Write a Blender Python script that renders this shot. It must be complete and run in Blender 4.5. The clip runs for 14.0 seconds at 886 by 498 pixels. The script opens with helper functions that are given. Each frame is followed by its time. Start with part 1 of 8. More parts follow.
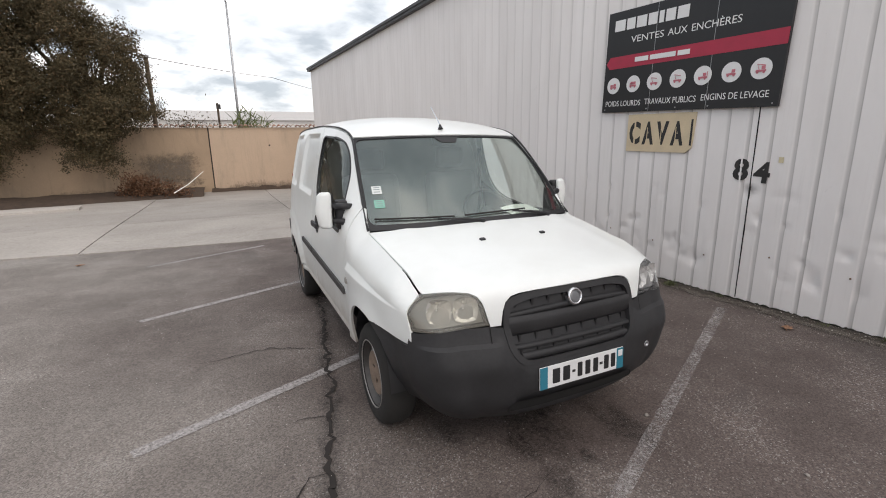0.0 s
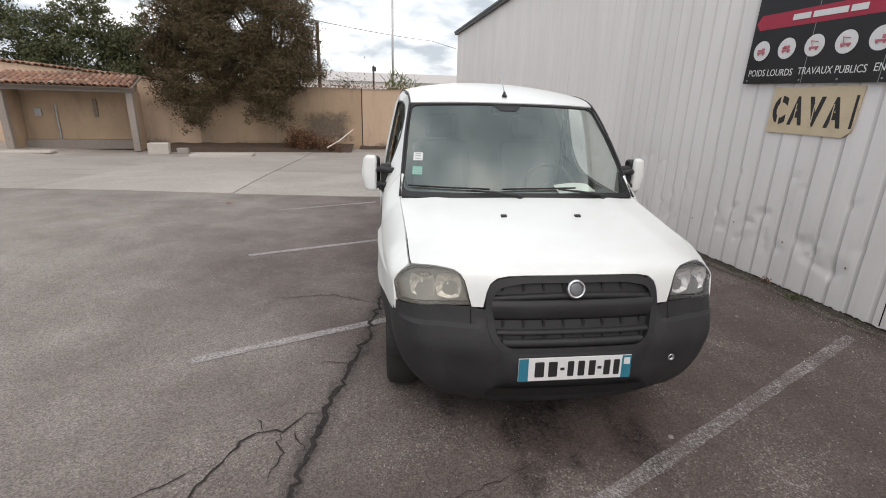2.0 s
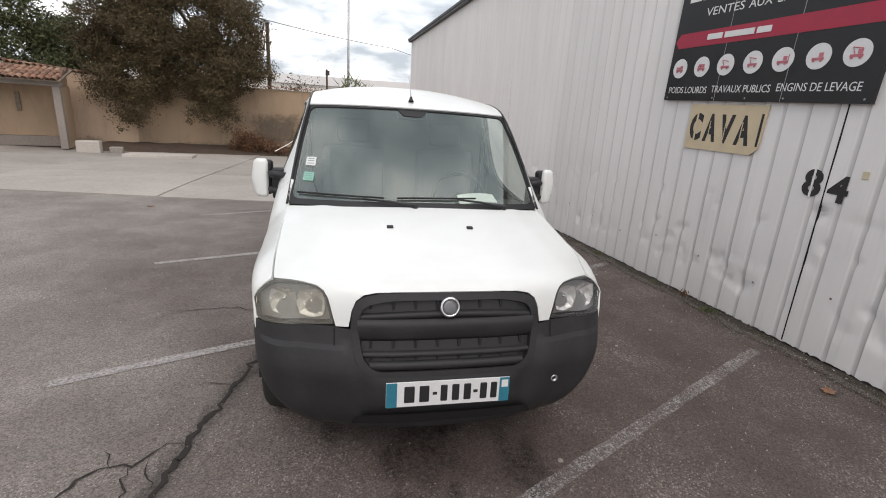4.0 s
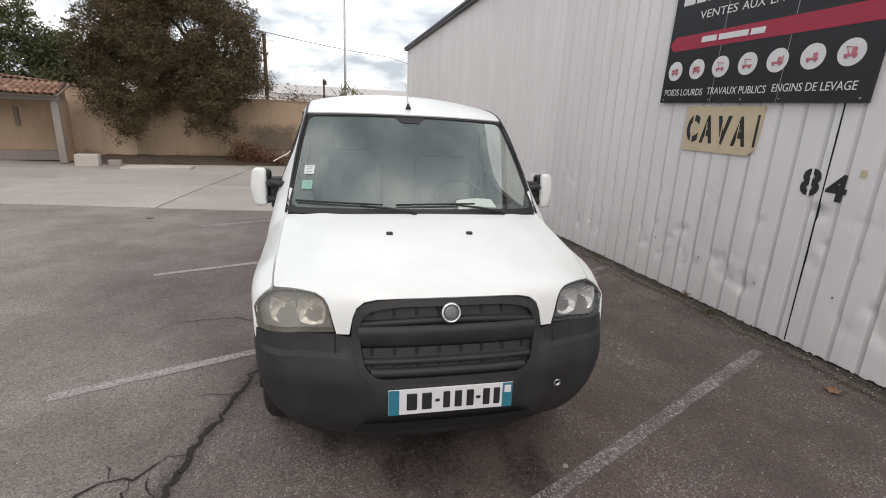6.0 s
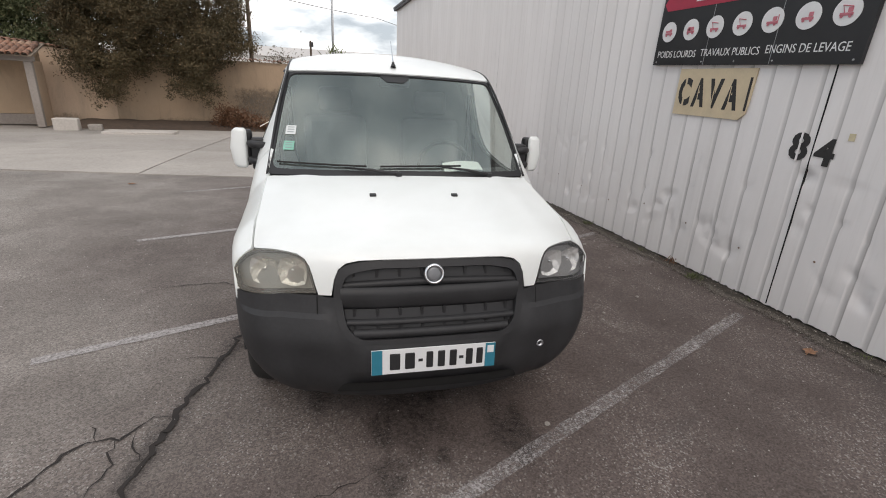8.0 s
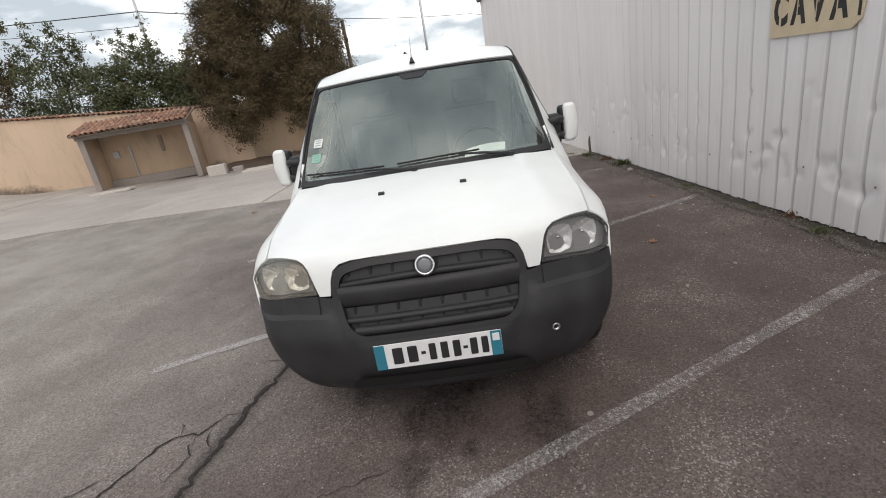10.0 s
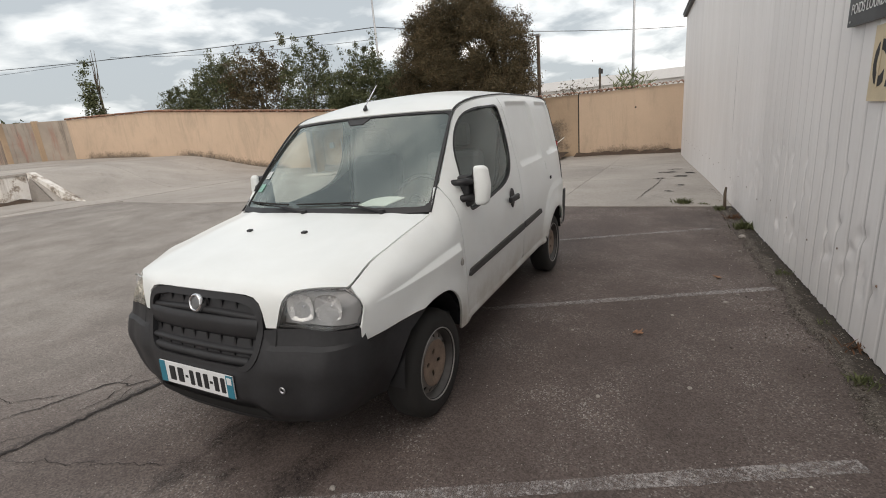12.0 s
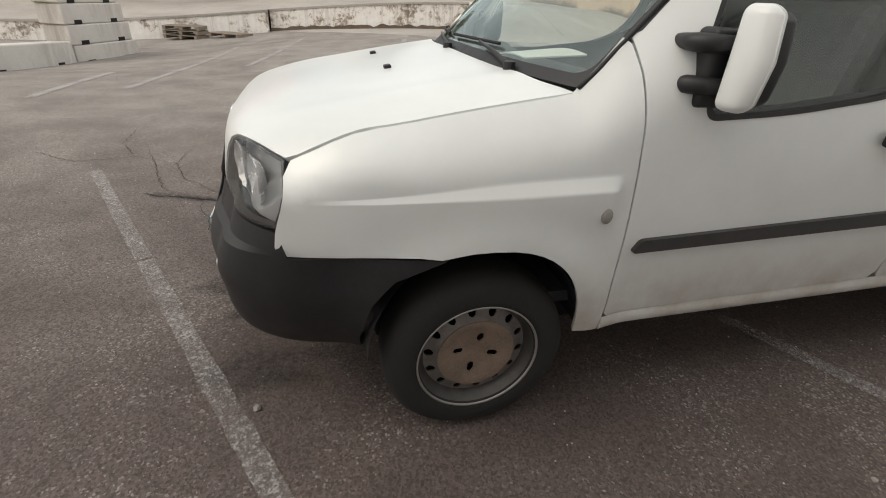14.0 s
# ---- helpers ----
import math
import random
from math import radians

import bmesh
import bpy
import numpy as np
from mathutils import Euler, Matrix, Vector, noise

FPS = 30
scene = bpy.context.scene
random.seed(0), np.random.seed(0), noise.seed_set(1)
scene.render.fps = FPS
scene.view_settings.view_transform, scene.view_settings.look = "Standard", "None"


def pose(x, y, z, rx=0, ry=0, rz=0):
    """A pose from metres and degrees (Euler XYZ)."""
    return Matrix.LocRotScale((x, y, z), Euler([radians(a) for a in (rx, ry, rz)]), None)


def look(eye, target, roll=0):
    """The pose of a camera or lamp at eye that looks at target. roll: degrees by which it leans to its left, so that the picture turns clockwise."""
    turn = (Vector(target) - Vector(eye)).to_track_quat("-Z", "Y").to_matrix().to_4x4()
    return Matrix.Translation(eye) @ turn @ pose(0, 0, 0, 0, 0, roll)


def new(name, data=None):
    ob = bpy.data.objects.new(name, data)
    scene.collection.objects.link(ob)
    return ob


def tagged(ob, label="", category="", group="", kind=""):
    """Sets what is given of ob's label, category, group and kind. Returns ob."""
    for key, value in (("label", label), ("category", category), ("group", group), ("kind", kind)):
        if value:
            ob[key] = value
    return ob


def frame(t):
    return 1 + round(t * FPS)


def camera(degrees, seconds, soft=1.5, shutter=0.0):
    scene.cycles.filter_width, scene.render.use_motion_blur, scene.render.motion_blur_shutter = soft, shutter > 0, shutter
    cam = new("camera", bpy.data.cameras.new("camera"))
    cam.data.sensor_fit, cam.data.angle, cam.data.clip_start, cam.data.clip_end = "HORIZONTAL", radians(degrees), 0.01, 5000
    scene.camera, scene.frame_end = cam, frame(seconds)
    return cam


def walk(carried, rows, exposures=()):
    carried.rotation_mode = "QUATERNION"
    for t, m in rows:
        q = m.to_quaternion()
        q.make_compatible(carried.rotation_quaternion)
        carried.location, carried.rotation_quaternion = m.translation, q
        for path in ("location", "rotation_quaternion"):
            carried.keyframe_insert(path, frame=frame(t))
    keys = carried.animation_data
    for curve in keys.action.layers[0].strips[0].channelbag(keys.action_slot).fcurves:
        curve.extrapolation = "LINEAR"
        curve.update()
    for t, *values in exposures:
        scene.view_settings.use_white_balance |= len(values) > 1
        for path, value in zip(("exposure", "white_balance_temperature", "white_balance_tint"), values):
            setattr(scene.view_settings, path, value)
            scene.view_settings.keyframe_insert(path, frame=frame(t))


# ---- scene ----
from mathutils.geometry import delaunay_2d_cdt

cam = camera(88, 14.0, soft=1.0)
PATH = [
    (0, (-1.482, -1.574, 1.560), (-0.650, 0.188, 1.107), -0.87),
    (0.5, (-1.242, -1.582, 1.559), (-0.514, 0.223, 1.097), 0.93),
    (1, (-1.050, -1.561, 1.553), (-0.347, 0.247, 1.067), 1.26),
    (1.5, (-0.928, -1.611, 1.533), (-0.375, 0.220, 0.947), 3.51),
    (2, (-0.825, -1.720, 1.570), (-0.582, 0.176, 0.982), 1.55),
    (2.5, (-0.656, -1.664, 1.538), (-0.489, 0.225, 0.904), 0.09),
    (3, (-0.477, -1.583, 1.534), (-0.229, 0.309, 0.936), 0.00),
    (3.5, (-0.423, -1.606, 1.547), (-0.062, 0.275, 0.970), 3.03),
    (4, (-0.413, -1.623, 1.566), (-0.005, 0.256, 1.017), 3.60),
    (4.2, (-0.415, -1.628, 1.562), (0.020, 0.246, 1.013), 3.90),
    (6.3, (-0.413, -1.618, 1.559), (-0.005, 0.270, 1.040), 2.47),
    (6.5, (-0.413, -1.621, 1.563), (0.006, 0.264, 1.042), 2.93),
    (7, (-0.396, -1.619, 1.545), (0.045, 0.243, 0.963), 3.55),
    (9.3, (-0.298, -1.582, 1.476), (0.013, 0.273, 0.798), -1.79),
    (9.5, (-0.200, -1.570, 1.464), (-0.056, 0.323, 0.834), -6.32),
    (10, (0.179, -1.634, 1.463), (0.072, 0.255, 0.814), -9.58),
    (10.5, (0.601, -1.601, 1.434), (0.213, 0.226, 0.720), -3.14),
    (11, (1.094, -1.538, 1.463), (0.464, 0.256, 0.843), -1.88),
    (11.5, (1.538, -1.405, 1.459), (0.648, 0.333, 1.027), -3.28),
    (12, (1.957, -1.154, 1.506), (1.051, 0.552, 0.989), -5.16),
    (12.5, (2.262, -0.830, 1.497), (1.190, 0.756, 0.919), -0.21),
    (12.7, (2.247, -0.660, 1.488), (1.037, 0.835, 0.940), 0.46),
    (13, (2.183, -0.385, 1.461), (0.763, 0.893, 0.867), -0.84),
    (13.5, (2.029, 0.029, 1.363), (0.425, 1.033, 0.717), 3.40),
    (14, (1.844, 0.372, 1.235), (0.154, 0.858, 0.282), 3.61),
]
EXPOSURES = [(0, 0.41, 7100, 16.5), (4, 0.42, 7100, 16.5), (6.5, 0.37, 7100, 16.5), (9.5, 0.42, 7100, 15), (10.5, 0.43, 7100, 15), (11.0, 0.48, 7100, 15), (11.5, 0.35, 7120, 15), (12.0, 0.28, 7320, 14.5), (12.4, 0.39, 7380, 14), (13.2, 0.4, 7550, 14), (14, 0.41, 7550, 13.5)]
walk(cam, [(t, look(eye, target, roll)) for t, eye, target, roll in PATH], EXPOSURES)

# ---- world, sun, exposure ----
SUN_DIR = Vector((-0.15, -0.66, 0.74)).normalized()


def build_world():
    world = bpy.data.worlds.new("overcast_sky")
    scene.world = world
    world.use_nodes = True
    nt = world.node_tree
    nt.nodes.clear()
    out = nt.nodes.new("ShaderNodeOutputWorld")
    bg = nt.nodes.new("ShaderNodeBackground")
    sky = nt.nodes.new("ShaderNodeTexSky")
    sky.sky_type, sky.sun_disc = "NISHITA", False
    sky.sun_elevation = math.asin(SUN_DIR.z)
    sky.sun_rotation = math.atan2(SUN_DIR.x, SUN_DIR.y)
    sky.dust_density = 4.0
    dim = nt.nodes.new("ShaderNodeVectorMath")
    dim.operation = "SCALE"
    dim.inputs["Scale"].default_value = 0.07
    nt.links.new(sky.outputs[0], dim.inputs[0])
    # cloud deck: the direction flattened on a plane overhead, so that clouds crowd towards the horizon
    coord = nt.nodes.new("ShaderNodeTexCoord")
    sep = nt.nodes.new("ShaderNodeSeparateXYZ")
    nt.links.new(coord.outputs["Generated"], sep.inputs[0])
    up = nt.nodes.new("ShaderNodeMath")
    up.operation = "MAXIMUM"
    up.inputs[1].default_value = 0.0
    nt.links.new(sep.outputs["Z"], up.inputs[0])
    low = nt.nodes.new("ShaderNodeMath")
    low.operation = "ADD"
    low.inputs[1].default_value = 0.26
    nt.links.new(up.outputs[0], low.inputs[0])
    flat = nt.nodes.new("ShaderNodeCombineXYZ")
    for axis in "XY":
        div = nt.nodes.new("ShaderNodeMath")
        div.operation = "DIVIDE"
        nt.links.new(sep.outputs[axis], div.inputs[0])
        nt.links.new(low.outputs[0], div.inputs[1])
        nt.links.new(div.outputs[0], flat.inputs[axis])
    big = nt.nodes.new("ShaderNodeTexNoise")
    big.inputs["Scale"].default_value, big.inputs["Detail"].default_value = 1.55, 7.0
    big.inputs["Roughness"].default_value, big.inputs["Distortion"].default_value = 0.52, 0.35
    nt.links.new(flat.outputs[0], big.inputs["Vector"])
    small = nt.nodes.new("ShaderNodeTexNoise")
    small.inputs["Scale"].default_value, small.inputs["Detail"].default_value = 4.6, 5.0
    small.inputs["Distortion"].default_value = 0.5
    nt.links.new(flat.outputs[0], small.inputs["Vector"])
    lumps = nt.nodes.new("ShaderNodeMath")
    lumps.operation = "MULTIPLY_ADD"
    lumps.inputs[1].default_value = 0.34
    nt.links.new(small.outputs["Fac"], lumps.inputs[0])
    bulk = nt.nodes.new("ShaderNodeMath")
    bulk.operation = "MULTIPLY_ADD"
    bulk.inputs[1].default_value, bulk.inputs[2].default_value = 0.92, -0.13
    nt.links.new(big.outputs["Fac"], bulk.inputs[0])
    nt.links.new(bulk.outputs[0], lumps.inputs[2])
    ramp = nt.nodes.new("ShaderNodeValToRGB")
    ramp.color_ramp.elements[0].position, ramp.color_ramp.elements[0].color = 0.40, (0.29, 0.35, 0.40, 1)
    ramp.color_ramp.elements[1].position, ramp.color_ramp.elements[1].color = 0.63, (1.0, 1.02, 1.04, 1)
    mid = ramp.color_ramp.elements.new(0.51)
    mid.color = (0.54, 0.61, 0.66, 1)
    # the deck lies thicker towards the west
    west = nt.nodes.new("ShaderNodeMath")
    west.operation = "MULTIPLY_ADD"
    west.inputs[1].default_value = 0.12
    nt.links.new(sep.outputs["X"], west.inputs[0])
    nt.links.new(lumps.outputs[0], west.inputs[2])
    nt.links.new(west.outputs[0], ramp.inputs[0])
    mix = nt.nodes.new("ShaderNodeMix")
    mix.data_type = "RGBA"
    mix.inputs["Factor"].default_value = 0.86
    nt.links.new(dim.outputs[0], mix.inputs["A"])
    nt.links.new(ramp.outputs[0], mix.inputs["B"])
    nt.links.new(mix.outputs["Result"], bg.inputs["Color"])
    bg.inputs["Strength"].default_value = 1.56
    nt.links.new(bg.outputs[0], out.inputs[0])


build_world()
sun_data = bpy.data.lights.new("sun", "SUN")
sun_data.energy, sun_data.angle, sun_data.color = 0.45, radians(24), (1.0, 0.96, 0.9)
sun = new("sun", sun_data)
sun.matrix_world = look(SUN_DIR * 60, (0, 0, 0))


# ---- materials ----
class Nodes:
    """A small hand for building node materials."""

    def __init__(self, name):
        self.mat = bpy.data.materials.new(name)
        self.mat.use_nodes = True
        self.nt = self.mat.node_tree
        self.bsdf = self.nt.nodes["Principled BSDF"]
        self.out = self.nt.nodes["Material Output"]
        coord = self.nt.nodes.new("ShaderNodeTexCoord")
        self.where = coord.outputs["Object"]

    def link(self, a, b):
        self.nt.links.new(a, b)

    def noise(self, scale, detail=4.0, rough=0.55, vec=None, distort=0.0):
        n = self.nt.nodes.new("ShaderNodeTexNoise")
        n.inputs["Scale"].default_value, n.inputs["Detail"].default_value = scale, detail
        n.inputs["Roughness"].default_value, n.inputs["Distortion"].default_value = rough, distort
        self.link(vec or self.where, n.inputs["Vector"])
        return n.outputs["Fac"]

    def cells(self, scale, feature="F1", out="Distance", vec=None):
        n = self.nt.nodes.new("ShaderNodeTexVoronoi")
        n.feature = feature
        n.inputs["Scale"].default_value = scale
        self.link(vec or self.where, n.inputs["Vector"])
        return n.outputs[out]

    def stretch(self, x, y, z):
        n = self.nt.nodes.new("ShaderNodeMapping")
        n.inputs["Scale"].default_value = (x, y, z)
        self.link(self.where, n.inputs["Vector"])
        return n.outputs[0]

    def ramp(self, fac, *stops):
        n = self.nt.nodes.new("ShaderNodeValToRGB")
        els = n.color_ramp.elements
        while len(els) < len(stops):
            els.new(0.5)
        for el, (at, c) in zip(els, stops):
            c = (c, c, c) if isinstance(c, (int, float)) else c
            el.position, el.color = at, (*c, 1)
        self.link(fac, n.inputs[0])
        return n.outputs[0]

    def mix(self, fac, a, b, how="MIX"):
        n = self.nt.nodes.new("ShaderNodeMix")
        n.data_type, n.blend_type = "RGBA", how
        for key, v in (("Factor", fac), ("A", a), ("B", b)):
            if isinstance(v, (int, float)):
                n.inputs[key].default_value = v if key == "Factor" else (v, v, v, 1)
            elif isinstance(v, tuple):
                n.inputs[key].default_value = (*v, 1)
            else:
                self.link(v, n.inputs[key])
        return n.outputs["Result"]

    def math(self, op, a, b=0.0):
        n = self.nt.nodes.new("ShaderNodeMath")
        n.operation = op
        for i, v in enumerate((a, b)):
            if isinstance(v, (int, float)):
                n.inputs[i].default_value = v
            else:
                self.link(v, n.inputs[i])
        return n.outputs[0]

    def random(self):
        return self.nt.nodes.new("ShaderNodeObjectInfo").outputs["Random"]

    def island(self):
        return self.nt.nodes.new("ShaderNodeNewGeometry").outputs["Random Per Island"]

    def bump(self, height, strength=0.3, distance=0.01):
        n = self.nt.nodes.new("ShaderNodeBump")
        n.inputs["Strength"].default_value, n.inputs["Distance"].default_value = strength, distance
        self.link(height, n.inputs["Height"])
        self.link(n.outputs[0], self.bsdf.inputs["Normal"])

    def set(self, color=None, rough=None, metal=None, **more):
        more = {k.replace("_", " "): v for k, v in more.items()}
        for key, v in {"Base Color": color, "Roughness": rough, "Metallic": metal, **more}.items():
            if v is None:
                continue
            if isinstance(v, tuple):
                self.bsdf.inputs[key].default_value = (*v, 1)
            elif isinstance(v, (int, float)):
                self.bsdf.inputs[key].default_value = v
            else:
                self.link(v, self.bsdf.inputs[key])
        return self.mat


def plain(name, color, rough=0.6, metal=0.0, vary=0.12, scale=8.0, bump=0.0, **more):
    n = Nodes(name)
    grain = n.noise(scale, 6, 0.6)
    fine = n.noise(scale * 9, 3, 0.6)
    dark = tuple(c * (1 - vary) for c in color)
    light = tuple(min(1, c * (1 + vary)) for c in color)
    c = n.mix(0.3, n.ramp(grain, (0.3, dark), (0.7, light)), n.ramp(fine, (0.3, dark), (0.7, light)))
    r = n.ramp(grain, (0.3, max(0.02, rough - 0.08)), (0.7, min(1, rough + 0.08)))
    if bump:
        n.bump(fine, bump, 0.004)
    return n.set(c, r, metal, **more)


def make_asphalt():
    n = Nodes("asphalt")
    large = n.noise(0.22, 5, 0.6, distort=0.6)
    mid = n.noise(1.4, 6, 0.62)
    fine = n.noise(38, 3, 0.7)
    stones = n.cells(140, out="Color")
    grit = n.ramp(n.cells(160), (0.0, 1.0), (0.55, 0.35))
    base = n.ramp(large, (0.30, (0.100, 0.092, 0.088)), (0.62, (0.165, 0.155, 0.148)))
    base = n.mix(0.55, base, n.ramp(mid, (0.28, (0.072, 0.064, 0.060)), (0.72, (0.185, 0.174, 0.166))))
    speck = n.ramp(n.nt.nodes.new("ShaderNodeSeparateColor").outputs[0], (0.0, 0.5), (1.0, 1.5))
    sep = n.nt.nodes["Separate Color"]
    n.link(stones, sep.inputs[0])
    # the driving lane is worn pale, the bays have kept their dark, oily face
    place = n.nt.nodes.new("ShaderNodeSeparateXYZ")
    n.link(n.where, place.inputs[0])
    lane = n.math("ADD", n.math("ADD", n.math("MULTIPLY", place.outputs["X"], -0.14), 0.0), n.math("MULTIPLY", n.math("SUBTRACT", n.noise(0.5, 5, 0.6), 0.5), 0.9))
    pale_lane = n.ramp(lane, (0.0, 0.0), (0.62, 1.0))
    kept = n.math("SUBTRACT", 1.0, n.math("MULTIPLY", pale_lane, 0.6))
    base = n.mix(pale_lane, n.mix(1.0, base, (0.84, 0.70, 0.665), "MULTIPLY"), n.mix(1.0, base, (1.775, 1.725, 1.645), "MULTIPLY"))
    c = n.mix(0.75, base, speck, "MULTIPLY")
    pale = n.ramp(n.math("MULTIPLY", sep.outputs[1], n.ramp(mid, (0.4, 0.75), (0.7, 1.0))), (0.76, 0.0), (0.89, 1.0))
    c = n.mix(n.math("MULTIPLY", pale, 0.65), c, (0.37, 0.35, 0.33))
    oil = n.ramp(n.noise(0.55, 4, 0.5, distort=1.0), (0.62, 0.0), (0.74, 1.0))
    c = n.mix(n.math("MULTIPLY", n.math("MULTIPLY", oil, kept), 0.35), c, (0.05, 0.045, 0.042))
    smear = n.ramp(n.noise(1.5, 5, 0.6, n.stretch(0.8, 1.25, 1), 0.8), (0.62, 0.0), (0.75, 1.0))
    c = n.mix(n.math("MULTIPLY", n.math("MULTIPLY", smear, kept), 0.4), c, (0.055, 0.049, 0.046))
    n.bump(n.mix(0.5, grit, fine), 0.6, 0.006)
    return n.set(c, n.ramp(fine, (0.3, 0.78), (0.7, 0.95)))


def make_concrete(name, a, b, joints=False):
    n = Nodes(name)
    large = n.noise(0.45, 6, 0.62, distort=0.5)
    fine = n.noise(22, 5, 0.7)
    c = n.ramp(large, (0.28, a), (0.7, b))
    c = n.mix(0.35, c, n.ramp(fine, (0.3, tuple(v * 0.7 for v in a)), (0.7, b)))
    stain = n.ramp(n.noise(1.7, 6, 0.7, distort=1.2), (0.58, 0.0), (0.72, 1.0))
    c = n.mix(n.math("MULTIPLY", stain, 0.35), c, tuple(v * 0.45 for v in a))
    tone = n.ramp(n.random(), (0.0, 0.86), (1.0, 1.1))
    c = n.mix(1.0, c, tone, "MULTIPLY")
    n.bump(fine, 0.35, 0.006)
    return n.set(c, 0.88)


def make_line_paint(name, kept):
    n = Nodes(name)
    chip = n.noise(55, 5, 0.8)
    large = n.noise(1.8, 4, 0.6)
    keep = n.ramp(n.mix(0.28, chip, large), (0.455 - 0.145 * kept, 0.07 + 0.23 * kept), (0.60 - 0.10 * kept, 0.70 + 0.18 * kept))
    c = n.ramp(n.noise(60, 3, 0.6), (0.3, (0.31, 0.285, 0.28)), (0.7, (0.56 - 0.05 * kept, 0.53 - 0.05 * kept, 0.52 - 0.05 * kept)))
    n.set(c, 0.85)
    clear = n.nt.nodes.new("ShaderNodeBsdfTransparent")
    mixer = n.nt.nodes.new("ShaderNodeMixShader")
    n.link(keep, mixer.inputs[0])
    n.link(clear.outputs[0], mixer.inputs[1])
    n.link(n.bsdf.outputs[0], mixer.inputs[2])
    n.link(mixer.outputs[0], n.out.inputs[0])
    return n.mat


def make_cladding():
    n = Nodes("white_cladding")
    grime = n.noise(1.0, 6, 0.65, n.stretch(1.6, 1.6, 0.35), 0.4)
    fine = n.noise(14, 5, 0.65)
    c = n.ramp(grime, (0.3, (0.815, 0.782, 0.768)), (0.66, (0.905, 0.874, 0.862)))
    streak = n.ramp(n.noise(3.2, 5, 0.7, n.stretch(4, 4, 0.16)), (0.56, 0.0), (0.78, 1.0))
    c = n.mix(n.math("MULTIPLY", streak, 0.16), c, (0.47, 0.43, 0.40))
    scuff = n.ramp(n.noise(2.6, 6, 0.75, distort=1.4), (0.66, 0.0), (0.74, 1.0))
    c = n.mix(n.math("MULTIPLY", scuff, 0.35), c, (0.50, 0.49, 0.48))
    # shade of each rib painted in: a grey band, then a dark line
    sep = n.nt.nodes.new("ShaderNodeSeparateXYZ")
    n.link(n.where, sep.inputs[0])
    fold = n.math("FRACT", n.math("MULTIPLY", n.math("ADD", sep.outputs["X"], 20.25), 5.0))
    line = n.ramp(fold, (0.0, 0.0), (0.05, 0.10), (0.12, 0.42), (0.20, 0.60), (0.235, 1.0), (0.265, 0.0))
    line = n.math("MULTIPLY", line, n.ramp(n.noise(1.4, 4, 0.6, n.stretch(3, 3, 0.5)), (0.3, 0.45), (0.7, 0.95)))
    # the painted rib shade weakens towards the far end
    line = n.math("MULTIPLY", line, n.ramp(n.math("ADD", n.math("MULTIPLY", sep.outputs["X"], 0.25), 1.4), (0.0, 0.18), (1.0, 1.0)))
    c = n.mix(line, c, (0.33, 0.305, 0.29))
    tone = n.ramp(n.random(), (0.0, 0.95), (1.0, 1.04))
    c = n.mix(1.0, c, tone, "MULTIPLY")
    n.bump(n.noise(3.5, 4, 0.6), 0.25, 0.012)
    return n.set(c, n.ramp(fine, (0.3, 0.42), (0.7, 0.6)))


def make_render(name, top, low, wear=1.0):
    """Painted wall render, with soot-grey weathering in soft patches."""
    n = Nodes(name)
    large = n.noise(0.5, 6, 0.62, distort=0.5)
    fine = n.noise(30, 4, 0.7)
    c = n.ramp(large, (0.3, low), (0.66, top))
    c = n.mix(0.22, c, n.ramp(fine, (0.3, tuple(v * 0.75 for v in low)), (0.7, top)))
    run = n.ramp(n.noise(1.3, 6, 0.72, n.stretch(1.2, 1.2, 0.3), 0.6), (0.50, 0.0), (0.72, 1.0))
    c = n.mix(n.math("MULTIPLY", run, 0.55 * wear), c, (0.20, 0.165, 0.13))
    drip = n.ramp(n.noise(2.4, 5, 0.7, n.stretch(2.2, 2.2, 0.18)), (0.60, 0.0), (0.74, 1.0))
    c = n.mix(n.math("MULTIPLY", drip, 0.26 * wear), c, (0.13, 0.10, 0.085))
    n.bump(fine, 0.4, 0.008)
    return n.set(c, 0.92)


def make_peeling():
    n = Nodes("peeling_white_wall")
    flake = n.mix(0.4, n.noise(1.1, 8, 0.75, n.stretch(1, 1, 0.9), 0.15), n.noise(5.5, 6, 0.75))
    c = n.ramp(flake, (0.36, (0.78, 0.77, 0.75)), (0.51, (0.70, 0.67, 0.63)), (0.555, (0.38, 0.33, 0.28)), (0.60, (0.17, 0.14, 0.12)))
    drip = n.ramp(n.noise(2.6, 5, 0.7, n.stretch(2, 2, 0.12)), (0.52, 0.0), (0.70, 0.55))
    c = n.mix(drip, c, (0.34, 0.30, 0.26))
    n.bump(n.noise(20, 4, 0.7), 0.4, 0.01)
    return n.set(c, 0.9)


def make_leaves(name, dark, light, dry=None):
    n = Nodes(name)
    pick = n.island()
    stops = [(0.0, dark), (0.75, light)]
    if dry:
        stops.append((1.0, dry))
    c = n.ramp(pick, *stops)
    c = n.mix(0.35, c, n.ramp(n.noise(0.7, 3), (0.35, dark), (0.65, light)))
    n.set(c, 0.62)
    n.bsdf.inputs["Specular IOR Level"].default_value = 0.25
    return n.mat


